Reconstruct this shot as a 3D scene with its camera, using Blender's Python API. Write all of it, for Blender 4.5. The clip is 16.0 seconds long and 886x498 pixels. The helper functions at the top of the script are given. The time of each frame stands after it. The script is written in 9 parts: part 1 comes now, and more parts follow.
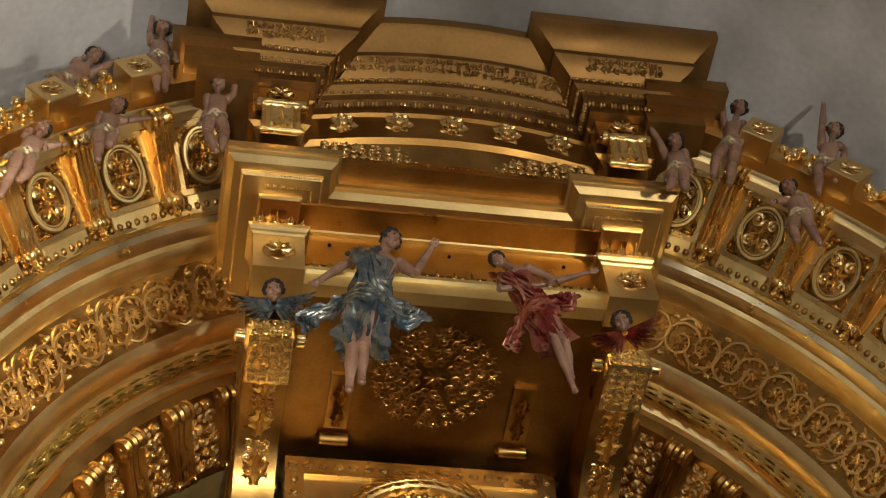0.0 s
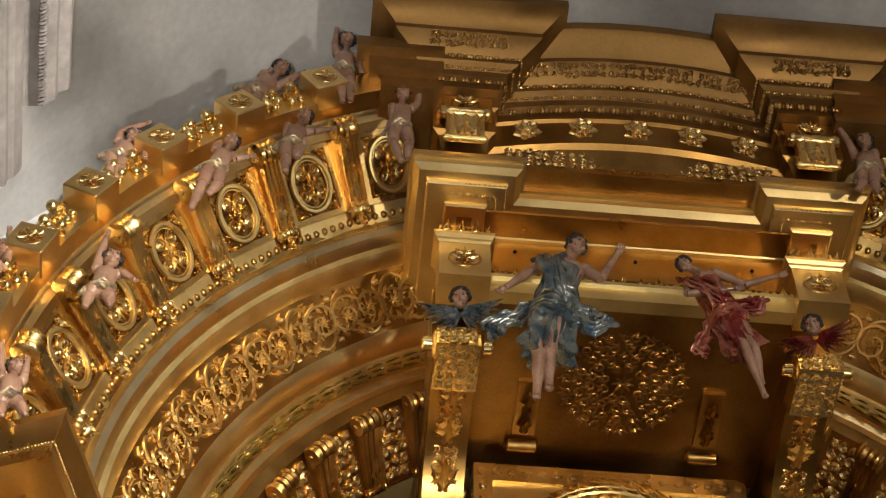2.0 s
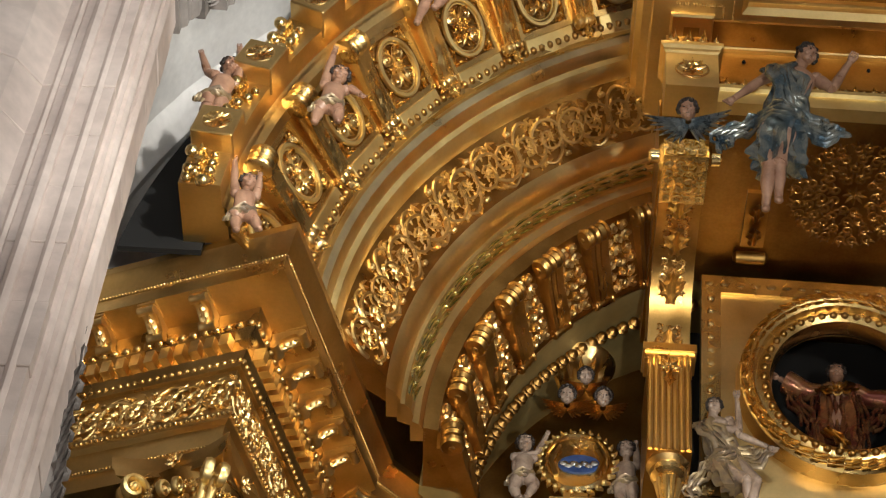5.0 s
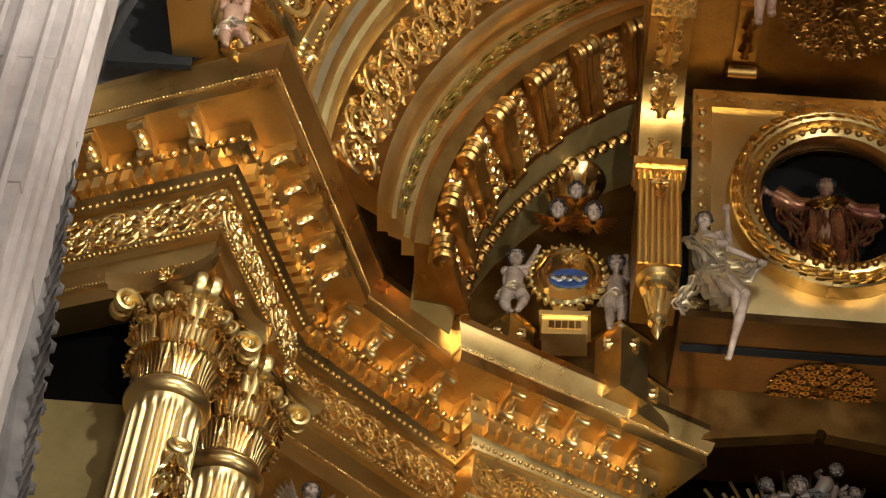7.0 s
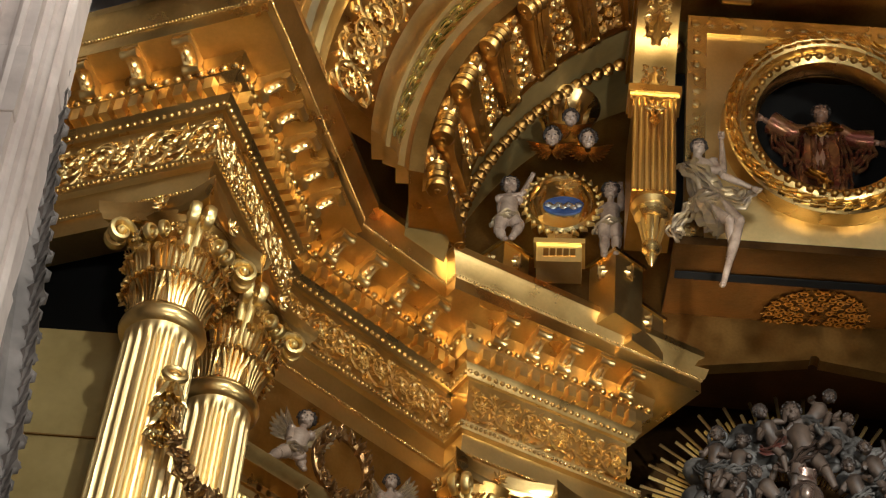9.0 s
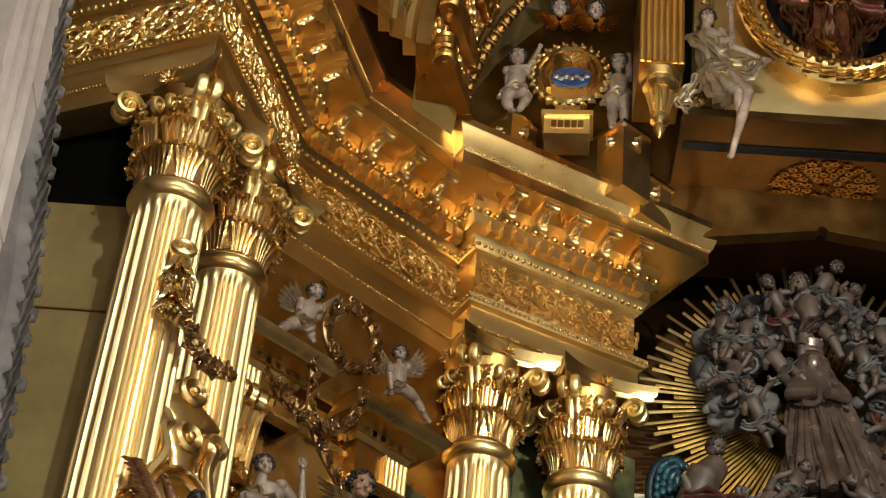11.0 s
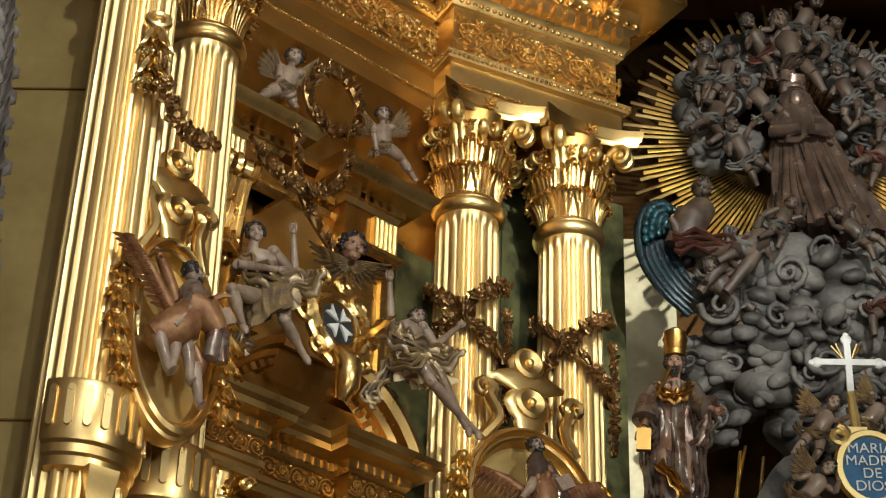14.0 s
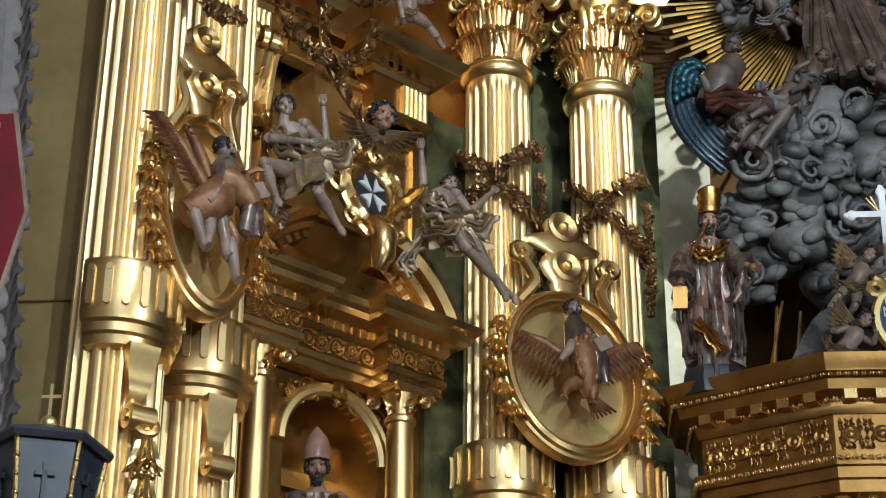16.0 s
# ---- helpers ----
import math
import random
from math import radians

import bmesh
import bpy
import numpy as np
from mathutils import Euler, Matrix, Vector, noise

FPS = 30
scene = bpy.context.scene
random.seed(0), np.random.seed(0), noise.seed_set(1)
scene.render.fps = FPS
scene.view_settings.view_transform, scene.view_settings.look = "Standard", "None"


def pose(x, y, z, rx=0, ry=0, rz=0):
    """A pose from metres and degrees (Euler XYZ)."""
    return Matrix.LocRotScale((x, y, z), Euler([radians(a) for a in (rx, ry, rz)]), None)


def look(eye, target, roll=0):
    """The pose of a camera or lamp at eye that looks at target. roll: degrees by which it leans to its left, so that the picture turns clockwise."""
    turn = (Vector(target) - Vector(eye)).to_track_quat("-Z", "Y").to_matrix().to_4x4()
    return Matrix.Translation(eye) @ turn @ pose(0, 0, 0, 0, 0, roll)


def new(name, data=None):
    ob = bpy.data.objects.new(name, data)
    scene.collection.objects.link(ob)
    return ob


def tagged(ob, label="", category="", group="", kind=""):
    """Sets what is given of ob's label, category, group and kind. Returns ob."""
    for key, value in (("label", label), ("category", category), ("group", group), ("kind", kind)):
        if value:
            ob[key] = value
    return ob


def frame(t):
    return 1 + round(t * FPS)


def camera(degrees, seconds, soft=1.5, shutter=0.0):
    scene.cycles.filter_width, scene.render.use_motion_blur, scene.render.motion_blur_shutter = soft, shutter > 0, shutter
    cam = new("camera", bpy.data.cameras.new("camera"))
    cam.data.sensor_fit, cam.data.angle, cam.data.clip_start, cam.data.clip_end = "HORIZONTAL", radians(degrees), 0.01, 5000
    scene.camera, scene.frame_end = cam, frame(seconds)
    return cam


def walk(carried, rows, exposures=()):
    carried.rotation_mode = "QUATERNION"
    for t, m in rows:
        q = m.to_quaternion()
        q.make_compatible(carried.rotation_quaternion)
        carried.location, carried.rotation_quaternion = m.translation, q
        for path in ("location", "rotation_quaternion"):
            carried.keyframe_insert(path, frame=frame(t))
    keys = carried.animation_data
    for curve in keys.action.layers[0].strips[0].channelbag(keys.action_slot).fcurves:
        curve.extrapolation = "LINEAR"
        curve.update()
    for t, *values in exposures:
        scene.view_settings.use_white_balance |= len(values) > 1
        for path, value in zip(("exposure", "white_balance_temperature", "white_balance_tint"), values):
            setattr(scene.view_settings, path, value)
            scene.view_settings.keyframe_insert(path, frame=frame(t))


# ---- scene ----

# ---------------------------------------------------------------- camera
# One person stands left of the altar's axis (x = 0) and turns a long lens
# from the crown of the altarpiece down to its columns.
EYE = (-3.0, 0.0, 1.6)
cam = camera(26.34, 16.0, soft=1.2)
TURNS = [  # seconds, yaw to the left, pitch up, roll
    (0.0, -15.16, 55.25, -7.38), (0.5, -13.81, 55.70, -6.44), (1.0, -11.66, 55.95, -4.82), (1.5, -8.72, 56.00, -2.64),
    (2.0, -5.28, 55.81, -0.01), (2.5, -1.74, 55.46, 2.69), (3.0, 1.62, 54.87, 5.25), (3.5, 3.84, 53.98, 7.00),
    (4.0, 5.08, 52.74, 7.90), (4.5, 5.65, 51.27, 8.25), (7.0, 3.90, 44.17, 6.81), (7.5, 3.55, 43.57, 6.58),
    (8.0, 3.35, 43.16, 6.39), (10.5, 3.25, 39.28, 5.96), (11.0, 3.11, 38.16, 5.84), (11.5, 2.43, 37.00, 5.21),
    (12.0, 1.49, 35.11, 4.31), (12.5, 1.44, 33.58, 3.83), (13.0, 1.58, 32.72, 3.11), (13.5, 1.68, 31.86, 2.38),
    (14.0, 1.93, 30.88, 1.81), (14.5, 2.25, 29.81, 1.29), (15.0, 2.58, 28.71, 0.84), (15.5, 2.81, 27.71, 0.51),
    (16.0, 2.98, 26.84, 0.25),
]
walk(cam, [(t, pose(*EYE, 90 + pitch, 0, yaw) @ pose(0, 0, 0, 0, 0, roll)) for t, yaw, pitch, roll in TURNS],
     [(0, 0.0, 6150, 10), (4.5, 0.0, 5850, 8), (8, 0.0, 5750, 6), (11, 0.0, 5850, 5), (14, 0.0, 5800, 3), (15, 0.0, 5650, 3), (15.5, 0.0, 5000, 4), (16, 0.0, 4800, 4)])

# ---------------------------------------------------------------- light
world = bpy.data.worlds.new("church_air")
world.use_nodes = True
world.node_tree.nodes["Background"].inputs[0].default_value = (1.0, 0.85, 0.65, 1)
world.node_tree.nodes["Background"].inputs[1].default_value = 0.003
scene.world = world


def flood(name, eye, target, size, watts, colour=(1.0, 0.90, 0.74)):
    """An added area lamp, out of view, aimed at the altar."""
    data = bpy.data.lights.new(name, "AREA")
    data.shape, data.size, data.energy, data.color = "DISK", size, watts, colour
    ob = new(name, data)
    ob.matrix_world = look(eye, target)
    return ob


flood("added_flood", (5.5, 1.5, 9.0), (-3.5, 12.5, 10.5), 0.40, 610)
flood("added_flood", (-2.6, 2.0, 5.0), (-3.0, 12.5, 11.0), 0.25, 190)
flood("added_flood", (0.8, 8.0, 3.5), (-4.2, 12.5, 12.5), 0.25, 40)


def spot(eye, target, cone, watts, colour=(1.0, 0.92, 0.78)):
    """A narrow added lamp, out of view, that brightens one area."""
    data = bpy.data.lights.new("added_spot", "SPOT")
    data.spot_size, data.spot_blend, data.energy, data.color, data.shadow_soft_size = radians(cone), 0.7, watts, colour, 0.15
    new("added_spot", data).matrix_world = look(eye, target)


spot((-1.0, 1.5, 12.0), (-5.8, 10.6, 15.6), 36, 5200)
spot((-3.6, 1.5, 4.5), (-4.2, 11.0, 16.2), 40, 2700)
spot((-0.8, 1.0, 15.5), (-5.0, 12.2, 9.0), 40, 3000)
spot((0.6, 3.0, 11.5), (-0.7, 15.2, 11.6), 31, 6000)
spot((-1.2, 5.0, 6.0), (-3.0, 14.2, 15.2), 26, 3300)
for x in (-4.2, 4.2):  # added unseen panels, as tall windows in the entrance wall would shine
    pane = flood("added_window_light", (x, -15.9, 9.5), (x, 12.0, 10.5), 1.8, 110, (1.0, 0.97, 0.94))
    pane.data.shape, pane.data.size_y = "RECTANGLE", 6.0
# added unseen panel, like a lunette over the entrance, under the vault
pane = flood("added_window_light", (0, -15.9, 17.6), (0, 12.0, 12.0), 7.0, 820, (1.0, 0.97, 0.93))
pane.data.shape, pane.data.size_y = "RECTANGLE", 4.0

# ---------------------------------------------------------------- materials
def material(name, colour, rough=0.5, metal=0.0, vary=0.15, scale=6.0, bump=0.0, bump_scale=40.0, second=None, rvary=0.1):
    """A surface with grain and patches: colour varies at two scales, roughness with it, and a fine bump."""
    m = bpy.data.materials.new(name)
    m.use_nodes = True
    n, l = m.node_tree.nodes, m.node_tree.links
    b = n["Principled BSDF"]
    b.inputs["Metallic"].default_value = metal
    co = n.new("ShaderNodeTexCoord")
    big, fine = n.new("ShaderNodeTexNoise"), n.new("ShaderNodeTexNoise")
    big.inputs["Scale"].default_value, fine.inputs["Scale"].default_value = scale, bump_scale
    big.inputs["Detail"].default_value, fine.inputs["Detail"].default_value = 5, 4
    geo = n.new("ShaderNodeNewGeometry")
    for t in (big, fine):
        l.new(geo.outputs["Position"], t.inputs["Vector"])
    ramp = n.new("ShaderNodeValToRGB")
    dark = [c * (1 - 1.6 * vary) for c in colour]
    if second:
        dark = second
    ramp.color_ramp.elements[0].position, ramp.color_ramp.elements[1].position = 0.36, 0.62
    ramp.color_ramp.elements[0].color, ramp.color_ramp.elements[1].color = (*dark, 1), (*colour, 1)
    l.new(big.outputs["Fac"], ramp.inputs["Fac"])
    mix = n.new("ShaderNodeMix")
    mix.data_type, mix.blend_type = "RGBA", "MULTIPLY"
    mix.inputs[0].default_value = min(1, vary * 2)
    l.new(ramp.outputs["Color"], mix.inputs[6])
    tone = n.new("ShaderNodeMapRange")
    tone.inputs[1].default_value, tone.inputs[2].default_value = 0.3, 0.7
    tone.inputs[3].default_value, tone.inputs[4].default_value = 0.55, 1.0
    l.new(fine.outputs["Fac"], tone.inputs[0])
    l.new(tone.outputs[0], mix.inputs[7])
    l.new(mix.outputs[2], b.inputs["Base Color"])
    rr = n.new("ShaderNodeMapRange")
    rr.inputs[1].default_value, rr.inputs[2].default_value = 0.3, 0.7
    rr.inputs[3].default_value, rr.inputs[4].default_value = max(0.03, rough - rvary), min(1, rough + rvary)
    l.new(big.outputs["Fac"], rr.inputs[0])
    l.new(rr.outputs[0], b.inputs["Roughness"])
    if bump:
        bp = n.new("ShaderNodeBump")
        bp.inputs["Strength"].default_value, bp.inputs["Distance"].default_value = bump, 0.01
        l.new(fine.outputs["Fac"], bp.inputs["Height"])
        l.new(bp.outputs[0], b.inputs["Normal"])
    return m


GOLD = material("gold_leaf", (0.86, 0.60, 0.235), 0.27, 1, 0.10, 2.2, 0.14, 55, (0.76, 0.50, 0.175), 0.06)
GOLD_SATIN = material("satin_gold", (0.87, 0.625, 0.265), 0.33, 1, 0.08, 1.6, 0.08, 30, (0.78, 0.54, 0.21), 0.05)
GOLD_BRIGHT = material("burnished_gold", (0.95, 0.72, 0.32), 0.22, 1, 0.08, 3.0, 0.1, 28, (0.88, 0.62, 0.24), 0.05)
# Darker gold; on recessed grounds it paints the shade between the carvings.
GOLD_DEEP = material("deep_gold", (0.52, 0.30, 0.085), 0.33, 1, 0.14, 3.0, 0.15, 34, (0.40, 0.22, 0.055), 0.06)
GOLD_MID = material("brown_satin_gold", (0.76, 0.52, 0.20), 0.30, 1, 0.10, 2.4, 0.1, 30, (0.65, 0.42, 0.145), 0.05)
# Darkened copy of the gold: shade on soffit and back wall put into colour.
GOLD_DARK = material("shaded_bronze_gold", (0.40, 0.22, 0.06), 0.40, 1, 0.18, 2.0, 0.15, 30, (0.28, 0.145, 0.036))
SILVER_GOLD = material("pale_burnished_gold", (0.90, 0.74, 0.42), 0.30, 1, 0.07, 2.5, 0.08, 26, (0.80, 0.64, 0.34), 0.05)
PALE_GOLD = material("pale_matt_gold", (0.96, 0.74, 0.32), 0.40, 1, 0.06, 4, 0.06, 22, (0.90, 0.66, 0.26), 0.05)
SHAFT_GOLD = material("column_gold", (0.92, 0.69, 0.32), 0.44, 1, 0.07, 1.4, 0.08, 30, (0.86, 0.64, 0.29), 0.05)
LAUREL = material("greenish_gold_laurel", (0.80, 0.68, 0.32), 0.24, 1, 0.15, 5, 0.15, 30, (0.52, 0.50, 0.22))
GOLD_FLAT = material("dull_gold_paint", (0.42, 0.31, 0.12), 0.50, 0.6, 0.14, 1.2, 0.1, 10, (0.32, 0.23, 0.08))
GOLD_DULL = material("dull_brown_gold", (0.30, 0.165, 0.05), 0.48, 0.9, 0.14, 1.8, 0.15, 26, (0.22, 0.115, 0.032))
# Gold blackened so that the niche's shade is in its colour.
GOLD_DARKEST = material("shaded_niche_gold", (0.13, 0.065, 0.02), 0.45, 0.9, 0.2, 2.0, 0.2, 26, (0.07, 0.034, 0.011))
PLASTER = material("lime_plaster", (0.76, 0.73, 0.70), 0.9, 0, 0.12, 0.42, 0.15, 12, (0.36, 0.335, 0.31))
NAVE = material("nave_stone", (0.20, 0.17, 0.14), 0.85, 0, 0.2, 0.8, 0.2, 8, (0.18, 0.155, 0.13))
MARBLE = material("veined_marble", (0.74, 0.625, 0.565), 0.55, 0, 0.18, 1.1, 0.5, 9, (0.56, 0.455, 0.405))
STONE = material("weathered_stone", (0.25, 0.215, 0.195), 0.8, 0, 0.3, 2.5, 0.6, 14, (0.11, 0.095, 0.085))
STONE_PALE = material("grey_weathered_stone", (0.30, 0.262, 0.24), 0.75, 0, 0.3, 1.8, 0.6, 10, (0.20, 0.175, 0.16))
# Near-black for painted shade behind openings, and for bolts and a metal box.
SHADE_AND_METAL = material("black_shade_and_metal", (0.004, 0.0032, 0.0025), 1.0, 0, 0.2, 2, 0, 20)
FLOOR = material("floor_marble", (0.22, 0.17, 0.125), 0.35, 0, 0.15, 1.0, 0.05, 12)


# ---------------------------------------------------------------- building blocks
def mesh_of(bm, name, smooth=35):
    bmesh.ops.recalc_face_normals(bm, faces=bm.faces)
    me = bpy.data.meshes.new(name)
    bm.to_mesh(me)
    bm.free()
    if smooth:
        me.polygons.foreach_set("use_smooth", [True] * len(me.polygons))
        me.set_sharp_from_angle(angle=radians(smooth))
    return me


def link(name, me, mat, parent=None, label="", m=None):
    for one in (mat if isinstance(mat, (list, tuple)) else [mat]):
        if one and one.name not in me.materials:
            me.materials.append(one)
    ob = new(name, me)
    if parent:
        ob.parent = parent
    if m is not None:
        ob.matrix_basis = m
    if label:
        tagged(ob, label)
    return ob


def part(name, bm, mat, parent=None, label="", m=None, smooth=35):
    """Links a bmesh as one mesh object under a thing or under a part."""
    return link(name, mesh_of(bm, name, smooth), mat, parent, label, m)


def thing(name, label, category, m=None, group="", kind=""):
    ob = new(name)
    ob.empty_display_size = 0.1
    if m is not None:
        ob.matrix_basis = m
    return tagged(ob, label, category, group, kind)


def box(bm, lo, hi, m=None):
    v = [bm.verts.new((x, y, z)) for x in (lo[0], hi[0]) for y in (lo[1], hi[1]) for z in (lo[2], hi[2])]
    for f in ((0, 1, 3, 2), (4, 6, 7, 5), (0, 4, 5, 1), (2, 3, 7, 6), (0, 2, 6, 4), (1, 5, 7, 3)):
        bm.faces.new([v[i] for i in f])
    if m is not None:
        bmesh.ops.transform(bm, matrix=m, verts=v)
    return v


def skin(bm, rings, close=True, caps=True):
    """Joins rings of points of equal length."""
    vs = [[bm.verts.new(p) for p in r] for r in rings]
    k = len(vs[0])
    for a, b in zip(vs, vs[1:]):
        for i in range(k if close else k - 1):
            j = (i + 1) % k
            bm.faces.new((a[i], a[j], b[j], b[i]))
    if caps and close:
        bm.faces.new(vs[0][::-1])
        bm.faces.new(vs[-1])
    return [v for r in vs for v in r]


def arc_sweep(bm, section, a0, a1, n, zc):
    """A closed section of (radius, y) swept round the arch's axis, from angle a0 to a1 (degrees, 90 is the crown)."""
    rings = []
    for i in range(n + 1):
        a = radians(a0 + (a1 - a0) * i / n)
        rings.append([(r * math.cos(a), y, zc + r * math.sin(a)) for r, y in section])
    return skin(bm, rings)


def path_sweep(bm, path, section):
    """A closed section of (out, z) along a plan line, mitred at its corners; out is to the right of the way."""
    pts = [Vector(p) for p in path]
    rings = []
    for i, p in enumerate(pts):
        ds = []
        if i:
            ds.append((p - pts[i - 1]).normalized())
        if i < len(pts) - 1:
            ds.append((pts[i + 1] - p).normalized())
        ns = [Vector((d.y, -d.x)) for d in ds]
        if len(ns) == 2:
            m = ns[0] + ns[1]
            m = m / max(0.25, m.dot(ns[0]))
        else:
            m = ns[0]
        rings.append([(p.x + m.x * o, p.y + m.y * o, z) for o, z in section])
    return skin(bm, rings)


def tube(bm, pts, radii, n=6, flat=1.0, up=None):
    """A round or flattened rod along points, with its own radius at each."""
    pts = [Vector(p) for p in pts]
    if not isinstance(radii, (list, tuple)):
        radii = [radii] * len(pts)
    rings, side = [], None
    for i, p in enumerate(pts):
        d = (pts[min(i + 1, len(pts) - 1)] - pts[max(i - 1, 0)]).normalized()
        ref = Vector(up) if up else (side if side is not None else (Vector((0, 0, 1)) if abs(d.z) < 0.9 else Vector((1, 0, 0))))
        a = d.cross(ref)
        if a.length < 1e-5:
            a = d.cross(Vector((0.3, 0.5, 0.8)))
        a.normalize()
        b = a.cross(d).normalized()
        side = b
        r = radii[i]
        rings.append([p + (a * math.cos(2 * math.pi * k / n) + b * math.sin(2 * math.pi * k / n) * flat) * r for k in range(n)])
    return skin(bm, rings)


def blob(bm, c, r, m=None, sub=2):
    """An ellipsoid."""
    r = r if isinstance(r, (list, tuple)) else (r, r, r)
    t = Matrix.Translation(c) @ (m if m is not None else Matrix()) @ Matrix.Diagonal((*r, 1))
    return bmesh.ops.create_icosphere(bm, subdivisions=sub, radius=1, matrix=t)["verts"]


def lathe(bm, outline, n=24, m=None):
    """A turned body from (radius, z) pairs."""
    vs = skin(bm, [[(r * math.cos(2 * math.pi * k / n), r * math.sin(2 * math.pi * k / n), z) for k in range(n)] for r, z in outline])
    if m is not None:
        bmesh.ops.transform(bm, matrix=m, verts=vs)
    return vs


def spiral(c, r0, r1, a0, turns, n=22, z=0.0, rise=0.0):
    return [(c[0] + (r0 + (r1 - r0) * i / n) * math.cos(radians(a0 + 360 * turns * i / n)),
             c[1] + (r0 + (r1 - r0) * i / n) * math.sin(radians(a0 + 360 * turns * i / n)), z + rise * i / n) for i in range(n + 1)]


def leaf(bm, base, tip, normal, width, curl=0.25, lobes=3, thick=0.15):
    """An acanthus leaf: a ribbed blade with lobed sides that curls over at its tip."""
    base, tip, normal = Vector(base), Vector(tip), Vector(normal).normalized()
    d = tip - base
    side = d.cross(normal).normalized()
    n = lobes * 3
    rings = []
    for i in range(n + 1):
        s = i / n
        w = width * (0.35 + 0.65 * math.sin(math.pi * min(1, s * 0.9 + 0.12))) * (0.72 + 0.28 * math.cos(2 * math.pi * s * lobes)) * (1 - s ** 4 * 0.8)
        p = base + d * s + normal * (d.length * curl * s * s * 1.2)
        if s > 0.8:
            p -= d * (s - 0.8) * 0.5
        t = width * thick
        rings.append([p - side * w, p - side * w * 0.4 + normal * t * 1.4, p + normal * t * 0.5, p + side * w * 0.4 + normal * t * 1.4, p + side * w, p - normal * t])
    return skin(bm, rings)


def move(bm, vs, m):
    bmesh.ops.transform(bm, matrix=m, verts=vs)


def smooth(pts, k=5):
    """A Catmull-Rom line through points."""
    p = [Vector(q) for q in pts]
    p = [p[0] * 2 - p[1], *p, p[-1] * 2 - p[-2]]
    res = []
    for i in range(1, len(p) - 2):
        for j in range(k):
            t = j / k
            res.append(0.5 * (2 * p[i] + (p[i + 1] - p[i - 1]) * t + (2 * p[i - 1] - 5 * p[i] + 4 * p[i + 1] - p[i + 2]) * t * t + (3 * p[i] - p[i - 1] - 3 * p[i + 1] + p[i + 2]) * t ** 3))
    return res + [p[-2]]


def frame_of(origin, x, z):
    """A pose with its own x along x and z as near z as can be."""
    x, z = Vector(x).normalized(), Vector(z)
    y = z.cross(x).normalized()
    z = x.cross(y)
    m = Matrix((x, y, z)).transposed().to_4x4()
    m.translation = origin
    return m

# ---------------------------------------------------------------- the church round the altarpiece
ZC = 13.9  # springing of the great arch, and top of the main cornice


def structure(name, bm, mat, label, category, smooth=30):
    return tagged(part(name, bm, mat, smooth=smooth), label, category, kind="structure")


bm = bmesh.new()
box(bm, (-9, -16, -0.3), (9, 19, 0.0))
structure("floor", bm, FLOOR, "polished tan marble church floor", "floor")
for name, lo, hi in (("wall_west", (-8.2, -16, 0.0), (-7.6, 19, ZC + 1)), ("wall_east", (7.6, -16, 0.0), (8.2, 19, ZC + 1)),
                     ("wall_south", (-7.6, -16.4, 0.0), (7.6, -16, 22)), ("wall_north", (-7.6, 18.4, 0.0), (7.6, 18.8, 22))):
    bm = bmesh.new()
    box(bm, lo, hi)
    structure(name, bm, NAVE, "grey-brown stone church wall", "wall")
bm = bmesh.new()
arc_sweep(bm, [(7.6, -16), (7.6, 18.4), (8.1, 18.4), (8.1, -16)], -2, 182, 48, ZC)
structure("ceiling", bm, PLASTER, "whitish plaster barrel vault with grey soot stains", "vault")

# ---------------------------------------------------------------- great arch
arch = thing("great_arch", "gilded splayed arch of carved mouldings closing the altarpiece", "arch", kind="structure")


def ring(name, section, mat, label="", a0=0, a1=180, n=104):
    bm = bmesh.new()
    arc_sweep(bm, section, a0, a1, n, ZC)
    return part(name, bm, mat, arch, label, smooth=28)


ring("crest_band", [(6.22, 9.86), (6.22, 10.5), (5.82, 10.5), (5.82, 10.12), (5.86, 10.08), (5.86, 9.86)], GOLD_SATIN)
ring("fillet_moulding", [(5.84, 10.10), (5.84, 10.3), (5.76, 10.3), (5.72, 10.24), (5.76, 10.16), (5.80, 10.14)], GOLD_SATIN)
# recessed bands take the darker gold, shade included in the colour
ring("frieze_band", [(5.80, 10.22), (5.80, 10.6), (5.24, 11.3), (5.24, 11.0)], GOLD_DEEP)
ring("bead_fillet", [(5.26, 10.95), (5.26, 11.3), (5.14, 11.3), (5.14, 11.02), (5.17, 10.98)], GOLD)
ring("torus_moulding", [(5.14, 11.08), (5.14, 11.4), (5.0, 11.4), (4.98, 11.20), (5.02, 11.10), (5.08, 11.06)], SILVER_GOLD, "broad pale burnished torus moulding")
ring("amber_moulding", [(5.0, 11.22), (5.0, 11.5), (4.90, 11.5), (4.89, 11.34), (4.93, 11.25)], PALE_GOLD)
ring("scroll_band", [(4.95, 11.40), (4.95, 11.9), (4.42, 12.3), (4.42, 12.02)], GOLD_DEEP)
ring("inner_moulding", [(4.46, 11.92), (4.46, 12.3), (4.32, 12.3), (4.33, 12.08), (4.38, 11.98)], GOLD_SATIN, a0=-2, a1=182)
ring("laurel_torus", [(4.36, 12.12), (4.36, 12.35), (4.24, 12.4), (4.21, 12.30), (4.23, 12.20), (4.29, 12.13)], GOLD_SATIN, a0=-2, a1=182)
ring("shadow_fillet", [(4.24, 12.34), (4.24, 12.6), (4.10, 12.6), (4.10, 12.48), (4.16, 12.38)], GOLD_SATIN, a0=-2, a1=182)
